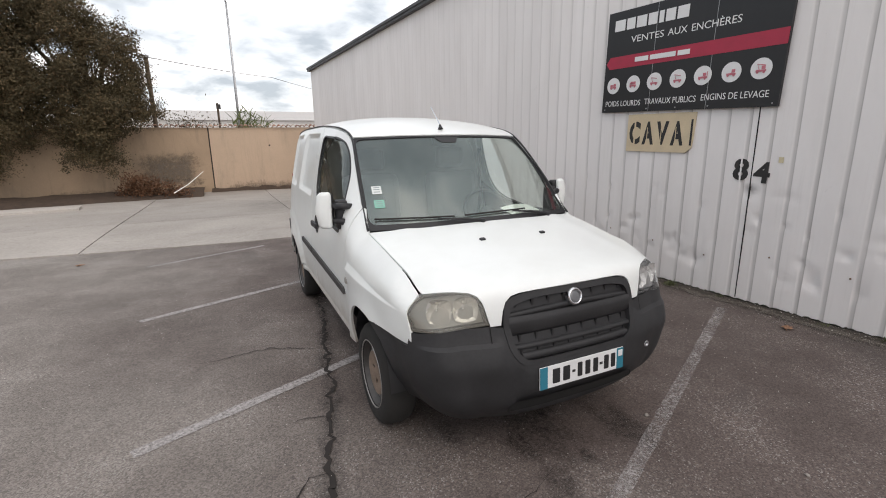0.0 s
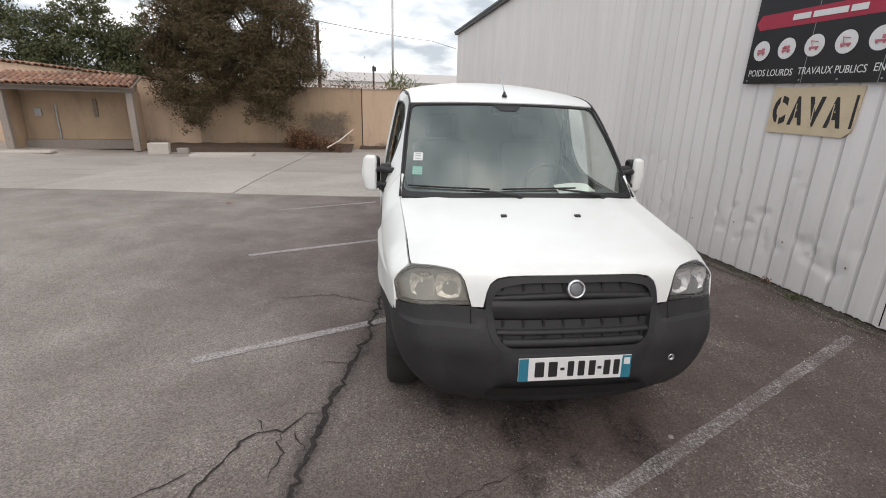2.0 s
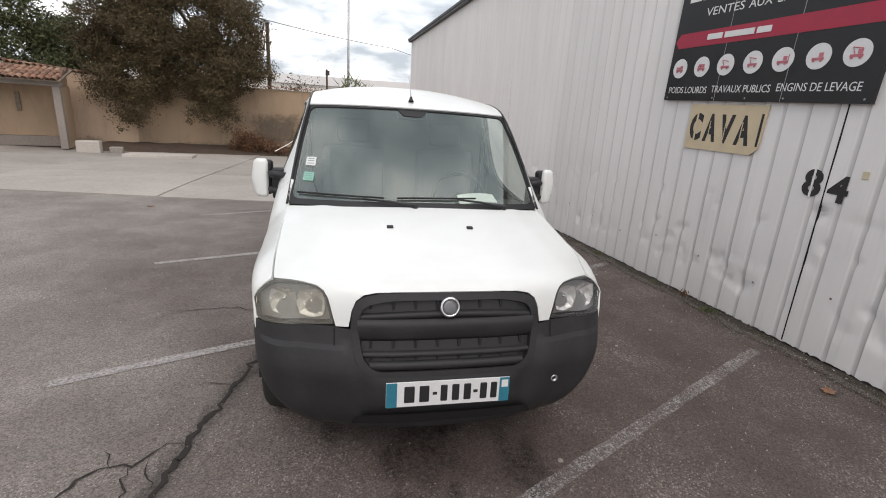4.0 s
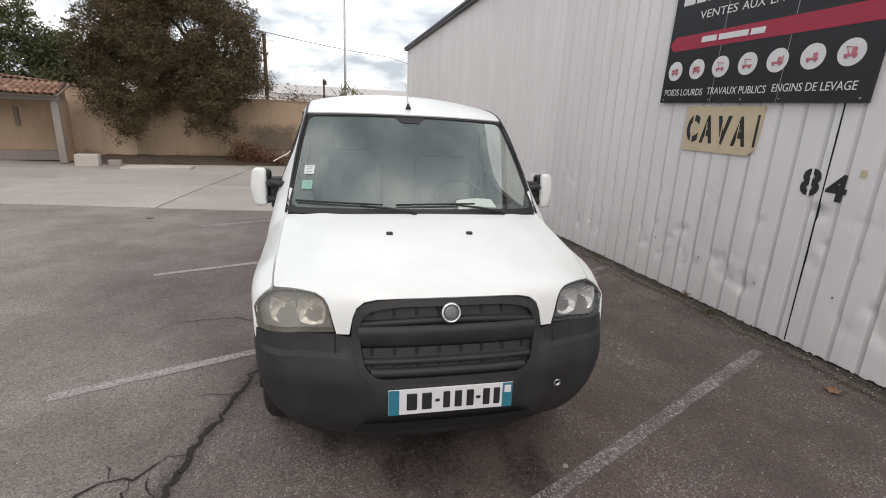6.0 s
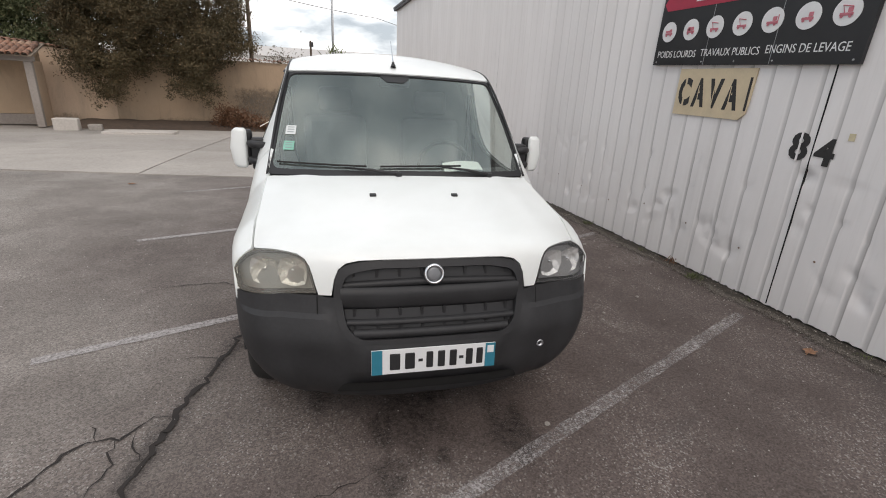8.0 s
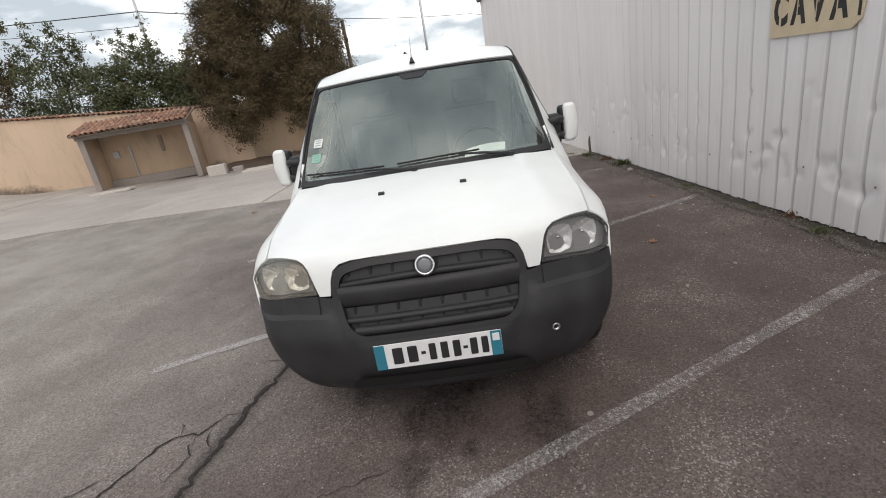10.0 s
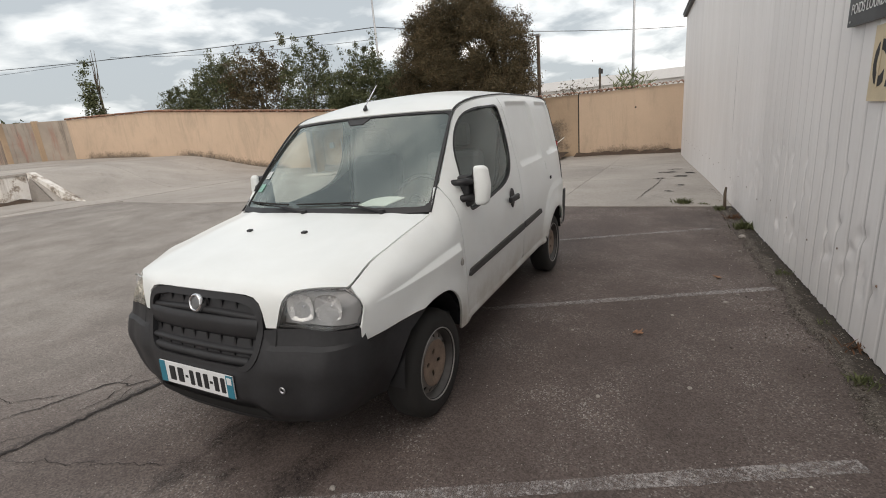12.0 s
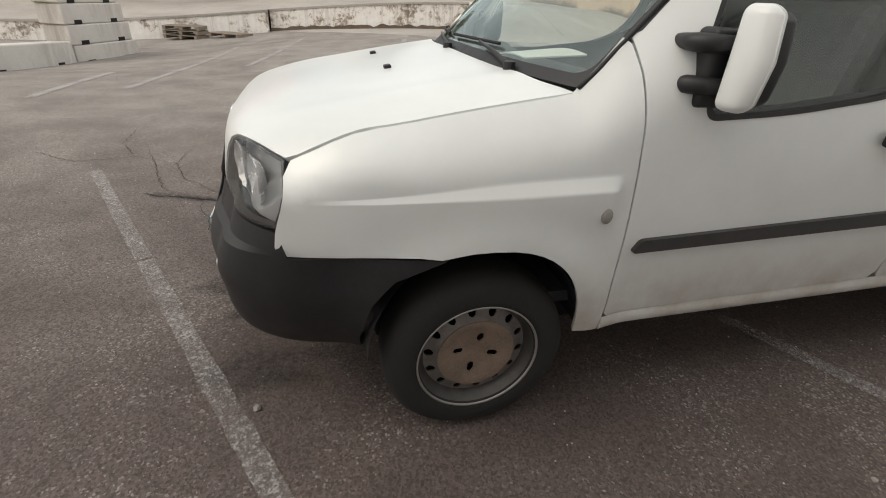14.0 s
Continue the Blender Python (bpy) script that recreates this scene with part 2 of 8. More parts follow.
def make_van_paint():
    n = Nodes("white_car_paint")
    dirt = n.noise(2.2, 6, 0.65, distort=0.4)
    film = n.ramp(dirt, (0.34, (0.803, 0.830, 0.815)), (0.66, (0.857, 0.888, 0.880)))
    sep = n.nt.nodes.new("ShaderNodeSeparateXYZ")
    n.link(n.where, sep.inputs[0])
    splash = n.math("MULTIPLY", n.ramp(sep.outputs["Z"], (0.30, 1.0), (0.66, 0.0)), n.ramp(n.noise(5, 6, 0.7), (0.3, 0.3), (0.7, 1.0)))
    c = n.mix(n.math("MULTIPLY", splash, 0.9), film, (0.38, 0.315, 0.24))
    n.set(c, n.ramp(dirt, (0.3, 0.3), (0.7, 0.42)))
    n.bsdf.inputs["Coat Weight"].default_value = 0.35
    n.bsdf.inputs["Coat Roughness"].default_value = 0.12
    return n.mat


def make_glass(name, tint, gloss=0.08, haze=0.0, rough=0.03, film=(0.55, 0.55, 0.52), sheen=(0.86, 0.93, 0.90)):
    """A thin pane: it lets light straight through, tinted, and mirrors by its angle."""
    n = Nodes(name)
    nt = n.nt
    clear = nt.nodes.new("ShaderNodeBsdfTransparent")
    clear.inputs[0].default_value = (*tint, 1)
    shine = nt.nodes.new("ShaderNodeBsdfGlossy")
    shine.inputs["Roughness"].default_value = rough
    shine.inputs["Color"].default_value = (*sheen, 1)
    weight = nt.nodes.new("ShaderNodeLayerWeight")
    weight.inputs["Blend"].default_value = 0.5
    mixer = nt.nodes.new("ShaderNodeMixShader")
    fac = n.math("ADD", n.math("MULTIPLY", n.math("POWER", weight.outputs["Facing"], 5.0), 0.9), 0.05 + gloss)
    n.link(fac, mixer.inputs[0])
    n.link(clear.outputs[0], mixer.inputs[1])
    n.link(shine.outputs[0], mixer.inputs[2])
    last = mixer
    if haze:
        dust = nt.nodes.new("ShaderNodeBsdfDiffuse")
        dust.inputs[0].default_value = (*film, 1)
        both = nt.nodes.new("ShaderNodeMixShader")
        n.link(n.math("MULTIPLY", n.ramp(n.noise(3.0, 5, 0.6), (0.3, 0.6), (0.7, 1.0)), haze), both.inputs[0])
        n.link(mixer.outputs[0], both.inputs[1])
        n.link(dust.outputs[0], both.inputs[2])
        last = both
    n.link(last.outputs[0], n.out.inputs[0])
    nt.nodes.remove(n.bsdf)
    return n.mat


def make_rust_steel():
    n = Nodes("rusty_wheel_steel")
    r = n.noise(16, 6, 0.7)
    c = n.ramp(r, (0.35, (0.20, 0.125, 0.09)), (0.6, (0.27, 0.185, 0.145)), (0.75, (0.30, 0.25, 0.22)))
    n.bump(r, 0.3, 0.003)
    return n.set(c, 0.75, 0.25)


ASPHALT = make_asphalt()
CONCRETE = make_concrete("pale_concrete", (0.265, 0.242, 0.218), (0.455, 0.42, 0.385))
PALE_SLAB = make_concrete("bleached_concrete", (0.42, 0.385, 0.35), (0.60, 0.56, 0.52))
KERB_CONCRETE = make_concrete("old_concrete", (0.23, 0.20, 0.18), (0.36, 0.32, 0.29))
LINE = make_line_paint("worn_line_paint", 0)
LINE_KEPT = make_line_paint("white_line_paint", 0.65)
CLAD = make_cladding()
OCHRE = make_render("ochre_render", (0.66, 0.495, 0.365), (0.55, 0.415, 0.305), 0.6)
def make_old_panel():
    """Cast panels: each its own tint, with rust-red and soot runs from the top."""
    n = Nodes("old_cast_panel")
    c = n.ramp(n.random(), (0.0, (0.40, 0.34, 0.285)), (0.4, (0.33, 0.30, 0.265)), (0.7, (0.44, 0.355, 0.285)), (1.0, (0.36, 0.285, 0.235)))
    c = n.mix(0.4, c, n.ramp(n.noise(0.9, 6, 0.65, distort=0.6), (0.3, (0.22, 0.19, 0.16)), (0.7, (0.48, 0.41, 0.34))))
    red = n.ramp(n.noise(1.1, 5, 0.65, n.stretch(1.6, 1.6, 0.25), 0.3), (0.54, 0.0), (0.68, 0.6))
    c = n.mix(red, c, (0.36, 0.14, 0.10))
    soot = n.ramp(n.noise(1.7, 5, 0.7, n.stretch(2.0, 2.0, 0.16)), (0.52, 0.0), (0.66, 0.75))
    c = n.mix(soot, c, (0.13, 0.11, 0.095))
    n.bump(n.noise(24, 4, 0.7), 0.4, 0.008)
    return n.set(c, 0.92)


OLD_PANEL = make_old_panel()
OCHRE_OLD = make_render("weathered_ochre_render", (0.50, 0.365, 0.25), (0.36, 0.265, 0.185))
PEEL = make_peeling()
GAP_BLACK = plain("gap_black", (0.05, 0.042, 0.036), 0.95, vary=0.4, scale=9)
CRACK = plain("crack_filler", (0.026, 0.021, 0.019), 0.9, vary=0.4, scale=30)
def make_tile():
    """Clay tiles, each fired to its own shade and spotted with grey lichen."""
    n = Nodes("clay_roof_tile")
    c = n.ramp(n.random(), (0.0, (0.19, 0.105, 0.075)), (0.4, (0.31, 0.155, 0.10)), (0.75, (0.37, 0.20, 0.135)), (1.0, (0.42, 0.29, 0.21)))
    c = n.mix(n.ramp(n.noise(9, 6, 0.7), (0.45, 0.0), (0.7, 0.6)), c, (0.16, 0.13, 0.11))
    n.bump(n.noise(40, 4, 0.7), 0.4, 0.006)
    return n.set(c, 0.88)


TILE = make_tile()
DARK_TRIM = plain("dark_metal_trim", (0.035, 0.035, 0.038), 0.5)
GALV = plain("galvanised_steel", (0.42, 0.43, 0.44), 0.45, 0.7)
WOOD = plain("grey_wood", (0.22, 0.18, 0.14), 0.85, vary=0.3, scale=14)
BARK = plain("bark", (0.10, 0.075, 0.055), 0.9, vary=0.4, scale=12, bump=0.5)
LEAF_BROWN = make_leaves("autumn_brown_leaves", (0.040, 0.035, 0.020), (0.12, 0.092, 0.048), (0.20, 0.125, 0.068))
LEAF_GREEN = make_leaves("green_leaves", (0.040, 0.049, 0.024), (0.120, 0.138, 0.066), (0.17, 0.145, 0.08))
LEAF_PALE = make_leaves("pale_green_leaves", (0.06, 0.09, 0.03), (0.17, 0.20, 0.08))
LEAF_DRY = make_leaves("dry_brown_leaves", (0.07, 0.035, 0.02), (0.20, 0.10, 0.055))
WEED = make_leaves("weed_green", (0.055, 0.068, 0.030), (0.15, 0.165, 0.075))
PAINT = make_van_paint()
BUMPER = plain("grey_bumper_plastic", (0.026, 0.026, 0.028), 0.55, vary=0.3, scale=6, bump=0.12)
BUMPER.node_tree.nodes["Principled BSDF"].inputs["Specular IOR Level"].default_value = 0.40
STRIP = plain("dusty_grey_plastic", (0.052, 0.050, 0.050), 0.65, vary=0.3, scale=9)
TRIM = plain("black_plastic_trim", (0.018, 0.018, 0.020), 0.5, vary=0.25, scale=14)
# near-black: puts the darkness of openings and undersides into the colour
VOID = plain("black_recess_shade", (0.006, 0.006, 0.006), 0.9, vary=0.1)
RUBBER = plain("tyre_rubber", (0.022, 0.021, 0.020), 0.85, vary=0.3, scale=18, bump=0.2)
STEEL = plain("painted_wheel_steel", (0.095, 0.09, 0.087), 0.5, 0.6, vary=0.25, scale=20)
RUST = make_rust_steel()
CHROME = plain("chrome", (0.75, 0.76, 0.78), 0.16, 1.0, vary=0.04)
MATT_CHROME = plain("brushed_badge_metal", (0.50, 0.51, 0.53), 0.32, 0.9, vary=0.1)
WINDSCREEN = make_glass("windscreen_glass", (0.87, 0.94, 0.89), 0.125, 0.05, sheen=(0.82, 0.93, 0.90))
DOOR_GLASS = make_glass("tinted_door_glass", (0.97, 0.99, 0.98), 0.03, 0.015)
LENS = make_glass("headlamp_lens", (0.96, 0.96, 0.96), 0.03, 0.03, 0.06, sheen=(0.80, 0.81, 0.82))
LENS_HAZY = make_glass("hazy_headlamp_lens", (0.95, 0.93, 0.86), 0.03, 0.16, 0.2, (0.64, 0.61, 0.54), (0.95, 0.94, 0.90))
INTERIOR = plain("dark_cab_plastic", (0.045, 0.047, 0.050), 0.75, vary=0.2)
SEAT = plain("grey_seat_cloth", (0.16, 0.165, 0.17), 0.95, vary=0.25, scale=40)
CAB_WALL = plain("pale_cab_bulkhead", (0.24, 0.25, 0.245), 0.8, vary=0.15)
PAPER = plain("white_paper", (0.90, 0.89, 0.86), 0.8, vary=0.05)


# ---- building helpers ----
def finish(bm, mat, smooth=False):
    me = bpy.data.meshes.new("mesh")
    bm.normal_update()
    if smooth:
        for f in bm.faces:
            f.smooth = True
    bm.to_mesh(me)
    bm.free()
    me.materials.append(mat)
    return me


def part(name, bm, material, parent, label="", smooth=False):
    ob = new(name, finish(bm, material, smooth))
    ob.parent = parent
    if label:
        ob["label"] = label
    return ob


def thing(name, label, category, m=None, group="", kind=""):
    ob = new(name)
    ob.empty_display_size = 0.2
    ob.matrix_basis = m or Matrix()
    return tagged(ob, label, category, group, kind)


def solo(name, bm, material, label, category, m=None, group="", kind="", smooth=False):
    ob = new(name, finish(bm, material, smooth))
    ob.matrix_basis = m or Matrix()
    return tagged(ob, label, category, group, kind)


def box(bm, x0, x1, y0, y1, z0, z1, bevel=0.0):
    m = Matrix.LocRotScale(((x0 + x1) / 2, (y0 + y1) / 2, (z0 + z1) / 2), None, (x1 - x0, y1 - y0, z1 - z0))
    made = bmesh.ops.create_cube(bm, size=1, matrix=m)
    if bevel:
        edges = {e for v in made["verts"] for e in v.link_edges}
        bmesh.ops.bevel(bm, geom=list(edges), offset=bevel, segments=2, affect="EDGES", profile=0.5)
    return bm


def boxed(x0, x1, y0, y1, z0, z1, bevel=0.0):
    return box(bmesh.new(), x0, x1, y0, y1, z0, z1, bevel)


def tube(bm, path, radius, sides=8, ends=True):
    """A round bar along a polyline; radius may be one number or one for each point."""
    path = [Vector(p) for p in path]
    radii = radius if isinstance(radius, (list, tuple)) else [radius] * len(path)
    rings = []
    for i, p in enumerate(path):
        way = (path[min(i + 1, len(path) - 1)] - path[max(i - 1, 0)]).normalized()
        side = way.cross((0, 0, 1) if abs(way.z) < 0.95 else (0, 1, 0)).normalized()
        up = side.cross(way)
        rings.append([bm.verts.new(p + radii[i] * (math.cos(a) * side + math.sin(a) * up)) for a in (math.tau * k / sides for k in range(sides))])
    for a, b in zip(rings, rings[1:]):
        for k in range(sides):
            bm.faces.new((a[k], a[(k + 1) % sides], b[(k + 1) % sides], b[k]))
    if ends:
        bm.faces.new(rings[0][::-1])
        bm.faces.new(rings[-1])
    return bm


def lathe(bm, profile, sides=32, m=None):
    """Turns (radius, height) points round the z axis."""
    m = m or Matrix()
    rings = []
    for r, h in profile:
        n = sides if r > 1e-6 else 1
        rings.append([bm.verts.new(m @ Vector((r * math.cos(math.tau * k / n), r * math.sin(math.tau * k / n), h))) for k in range(n)])
    for a, b in zip(rings, rings[1:]):
        for k in range(sides):
            j = (k + 1) % sides
            if len(b) == 1:
                bm.faces.new((a[k], a[j], b[0]))
            elif len(a) == 1:
                bm.faces.new((a[0], b[j], b[k]))
            else:
                bm.faces.new((a[k], a[j], b[j], b[k]))
    return bm


def prism(bm, points, depth, m=None):
    """A flat outline in x and z, drawn out by depth along +y."""
    m = m or Matrix()
    a = [bm.verts.new(m @ Vector((x, 0, z))) for x, z in points]
    b = [bm.verts.new(m @ Vector((x, depth, z))) for x, z in points]
    bm.faces.new(a)
    bm.faces.new(b[::-1])
    for k in range(len(a)):
        j = (k + 1) % len(a)
        bm.faces.new((a[j], a[k], b[k], b[j]))
    bmesh.ops.recalc_face_normals(bm, faces=bm.faces)
    return bm


def smooth01(t):
    t = min(1.0, max(0.0, t))
    return t * t * (3 - 2 * t)


# ---- ground ----
def ground_z(x, y):
    dip = -0.17 * smooth01((y - 7) / 10) * smooth01((x + 16) / 6)
    if y >= 6.3:
        run = min(7.5, 1.8 + 0.8 * (y - 6.3))
        rise = 0.1 * smooth01((-10 - x) / 5.5) + 1.1 * smooth01((-15.6 - x) / run)
        rise += 0.35 * smooth01((-22 - x) / 10)
    else:
        fall = 0.26 - 0.42 * smooth01((6.3 - y) / 9.5) - 0.50 * smooth01((1.0 - y) / 9)
        rise = fall * smooth01((-3 - x) / 10)
    return dip + rise - 0.03


def build_ground():
    xs = np.concatenate([[-900, -400, -150, -70, -45], np.arange(-36, -12, 0.75), np.arange(-12, 8, 1.0), [9, 12, 20, 40, 90, 200, 500, 900]])
    ys = np.concatenate([[-900, -400, -150, -60, -30, -15], np.arange(-8, 6.0, 1.0), [6.22, 6.3], np.arange(6.9, 22, 0.75), [24, 30, 45, 90, 200, 500, 900]])
    xs, ys = sorted(set(xs.tolist())), sorted(set(ys.tolist()))
    bm = bmesh.new()
    grid = [[bm.verts.new((x, y, ground_z(x, y) - (0.07 if all(inside((x + a, y + b), APRON) for a, b in ((-0.8, 0), (0.8, 0), (0, -0.8), (0, 0.8))) else 0.0) if abs(x) < 60 and abs(y) < 60 else ground_z(max(-40, min(x, 9)), max(-15, min(y, 24))))) for x in xs] for y in ys]
    for j in range(len(ys) - 1):
        for i in range(len(xs) - 1):
            bm.faces.new((grid[j][i], grid[j][i + 1], grid[j + 1][i + 1], grid[j + 1][i]))
    solo("ground", bm, ASPHALT, "worn grey asphalt yard with stains and cracks", "ground", kind="structure")



def clip_to_rect(poly, x0, x1, y0, y1):
    for axis, value, sign in ((0, x0, 1), (0, x1, -1), (1, y0, 1), (1, y1, -1)):
        out = []
        for a, b in zip(poly, poly[1:] + poly[:1]):
            da, db = sign * (a[axis] - value), sign * (b[axis] - value)
            if da >= 0:
                out.append(a)
            if da * db < 0:
                f = da / (da - db)
                out.append((a[0] + f * (b[0] - a[0]), a[1] + f * (b[1] - a[1])))
        poly = out
        if not poly:
            return []
    return poly


def inside(p, poly):
    x, y = p
    hit = False
    for (x0, y0), (x1, y1) in zip(poly, poly[1:] + poly[:1]):
        if (y0 > y) != (y1 > y) and x < (x1 - x0) * (y - y0) / (y1 - y0) + x0:
            hit = not hit
    return hit


APRON = [(2.75, 6.75), (0.5, 6.75), (-1.2, 6.7), (-3.2, 6.9), (-5.6, 7.2), (-8.5, 7.45), (-11.4, 7.2), (-13.2, 5.0), (-14.8, 3.2), (-17.6, 0.0),
         (-21.5, -4.0), (-24, -9), (-27, -9), (-36, 4), (-36, 12), (-24, 15.6), (-14, 17.0), (-1.8, 18.9), (2.4, 18.6)]


def build_apron():
    apron = thing("pavement", "pale worn concrete apron of cast slabs beside the asphalt", "pavement", kind="structure")
    xs, ys = np.arange(-36, 4, 3.6), np.arange(-9.3, 20, 3.9)
    for i, x in enumerate(xs):
        for j, y in enumerate(ys):
            poly = clip_to_rect(APRON, x + 0.008, x + 3.592, y + 0.008, y + 3.892)
            if len(poly) < 3:
                continue
            pts = []
            # points along the rim and inside, so that the slab lies on the slope
            for a, b in zip(poly, poly[1:] + poly[:1]):
                k = max(1, int(math.dist(a, b) / 0.6))
                for s in range(k):
                    pts.append((a[0] + (b[0] - a[0]) * s / k, a[1] + (b[1] - a[1]) * s / k))
            rim = len(pts)
            edges = [(s, (s + 1) % rim) for s in range(rim)]
            for u in np.arange(x + 0.5, x + 3.5, 0.6):
                for v in np.arange(y + 0.5, y + 3.7, 0.6):
                    if inside((u, v), poly):
                        pts.append((float(u), float(v)))
            verts, _, faces, *_ = delaunay_2d_cdt([Vector(p) for p in pts], edges, [], 0, 1e-4)
            bm = bmesh.new()
            lift = 0.012 + 0.004 * ((i * 7 + j * 3) % 3)
            vs = [bm.verts.new((v.x, v.y, ground_z(v.x, v.y) + lift)) for v in verts]
            for f in faces:
                c = sum((verts[k] for k in f), Vector((0, 0))) / len(f)
                if inside(c, poly):
                    bm.faces.new([vs[k] for k in f])
            for v in [v for v in bm.verts if not v.link_faces]:
                bm.verts.remove(v)
            bmesh.ops.recalc_face_normals(bm, faces=bm.faces)
            for f in bm.faces:
                if f.normal.z < 0:
                    f.normal_flip()
            rims = [e for e in bm.edges if e.is_boundary]
            ext = bmesh.ops.extrude_edge_only(bm, edges=rims)
            for v in ext["geom"]:
                if isinstance(v, bmesh.types.BMVert):
                    v.co.z -= 0.05
            part("slab", bm, CONCRETE, apron)


build_ground()
build_apron()


def stripe(name, a, b, width, label, mat):
    a, b = Vector((*a, 0)), Vector((*b, 0))
    way = (b - a).normalized()
    side = Vector((-way.y, way.x, 0)) * width / 2
    bm = bmesh.new()
    k = max(2, int((b - a).length / 0.07))
    rows = []
    for i in range(k + 1):
        p = a.lerp(b, i / k)
        w = side * (1 + 0.10 * noise.noise(p * 3.1) + 0.22 * noise.noise(p * 24))
        rows.append([bm.verts.new((q.x, q.y, ground_z(q.x, q.y) + 0.005)) for q in (p + w, p - w)])
    for r, s in zip(rows, rows[1:]):
        bm.faces.new((r[0], r[1], s[1], s[0]))
    solo(name, bm, mat, label, "road marking", group="parking lines", kind="structure")


for p0, p1, fresh in (((2.70, 1.04), (-0.50, -0.54), 0), ((-0.52, -0.55), (-1.96, -1.26), 0), ((2.70, 3.22), (-0.55, 1.70), 0), ((-0.57, 1.69), (-2.08, 1.054), 1), ((2.36, 5.33), (-0.6, 3.975), 0), ((-0.62, 3.965), (-2.33, 3.267), 1),
                      ((-1.0, 6.24), (-2.54, 5.56), 1), ((-8.4, -0.9), (-15.2, 0.15), 1), ((-8.3, 1.98), (-14.9, 3.45), 1), ((-5.6, -2.15), (-13.4, -1.70), 1), ((-4.9, -2.95), (-7.9, -3.08), 1)):
    stripe("parking_line", p0, p1, 0.08 if p0[0] > -4 else 0.12, "white painted parking line on asphalt" if fresh else "worn speckled white parking line on asphalt", LINE_KEPT if fresh else LINE)


def crack(points, width, name="ground_crack"):
    bm = bmesh.new()
    rnd = random.Random(len(points) * 31 + int(width * 1000))
    line = []
    for a, b in zip(points, points[1:]):
        k = max(2, int(math.dist(a, b) / 0.035))
        for i in range(k):
            t = i / k
            line.append((a[0] + (b[0] - a[0]) * t + rnd.gauss(0, 0.4 * width if width > 0.03 else 0.009), a[1] + (b[1] - a[1]) * t + rnd.gauss(0, 0.4 * width if width > 0.03 else 0.009)))
    line.append(points[-1])
    rows = []
    for i, p in enumerate(line):
        q, r = line[max(0, i - 1)], line[min(len(line) - 1, i + 1)]
        d = Vector((r[0] - q[0], r[1] - q[1], 0))
        s = Vector((-d.y, d.x, 0)).normalized()
        w = width * (0.35 + 0.75 * rnd.random() + 0.5 * max(0.0, noise.noise(Vector((p[0] * 7, p[1] * 7, 4))))) * min(1, 0.25 + 3 * min(i, len(line) - 1 - i) / len(line))
        at = Vector((*p, ground_z(*p) + (0.026 if p[1] > 6.4 else 0.006)))
        rows.append([bm.verts.new(at + s * w / 2), bm.verts.new(at - s * w / 2)])
    for a, b in zip(rows, rows[1:]):
        bm.faces.new((a[0], a[1], b[1], b[0]))
    bmesh.ops.recalc_face_normals(bm, faces=bm.faces)
    solo(name, bm, CRACK, "dark earth-filled crack in the pale concrete slab" if points[0][1] > 6.4 else "dark crack running across the asphalt", "crack", group="cracks in the ground", kind="structure")


crack([(-0.70, 3.4), (-0.78, 2.5), (-0.93, 1.7), (-0.98, 1.25), (-1.10, 0.72), (-1.20, 0.28), (-1.25, -0.1), (-1.33, -0.45), (-1.45, -0.8)], 0.034)
crack([(-1.16, 0.45), (-1.27, 0.455), (-1.312, 0.349), (-1.362, 0.319), (-1.447, 0.337), (-1.523, 0.304), (-1.56, 0.23), (-1.60, 0.12), (-1.68, -0.05), (-1.80, -0.3)], 0.014)
crack([(-1.312, 0.345), (-1.285, 0.27), (-1.225, 0.165)], 0.007)
crack([(-1.37, 0.317), (-1.372, 0.226), (-1.335, 0.125), (-1.36, 0.0)], 0.008)
crack([(-1.447, 0.337), (-1.523, 0.432)], 0.006)
crack([(-1.075, 0.95), (-1.19, 0.97), (-1.27, 0.96)], 0.008)
crack([(-1.60, 0.12), (-1.75, 0.05), (-1.95, -0.1), (-2.2, -0.12)], 0.007)
crack([(-1.25, -0.1), (-1.5, -0.4), (-1.75, -0.62), (-2.1, -0.75), (-2.6, -0.7)], 0.0055)
crack([(-2.1, -0.75), (-2.3, -1.1), (-2.7, -1.3), (-3.4, -1.35)], 0.0055)
crack([(-2.3, -1.1), (-2.2, -1.5), (-2.5, -1.9)], 0.007)
crack([(-0.9, 1.9), (-1.3, 2.1), (-1.8, 2.05)], 0.009)
crack([(-13.6, 6.75), (-12.3, 6.95), (-11.4, 6.7), (-10.2, 7.1), (-8.6, 6.9)], 0.03)
crack([(-12.3, 6.95), (-12.0, 7.6), (-11.3, 8.2)], 0.02)
crack([(1.62, 10.4), (1.55, 9.2), (1.42, 8.2), (1.30, 7.3)], 0.022)
crack([(0.9, 14.2), (0.2, 13.2), (-0.6, 12.3)], 0.012)
for x0, x1, y, w in ((1.75, 1.95, 12.2, 0.10), (1.55, 1.85, 11.5, 0.14), (2.05, 2.3, 11.2, 0.12), (1.85, 2.1, 10.5, 0.15), (1.5, 1.62, 10.2, 0.10), (1.9, 2.05, 9.0, 0.08), (1.7, 1.85, 8.2, 0.06)):
    crack([(x0, y), ((x0 + x1) / 2, y + 0.06), (x1, y - 0.05)], w)
crack([(-2.6, -1.08), (-2.1, -0.9), (-1.53, -0.71), (-1.23, -0.36)], 0.0055)
crack([(-0.1, 0.0), (-0.6, -0.2), (-1.33, -0.45)], 0.0055)


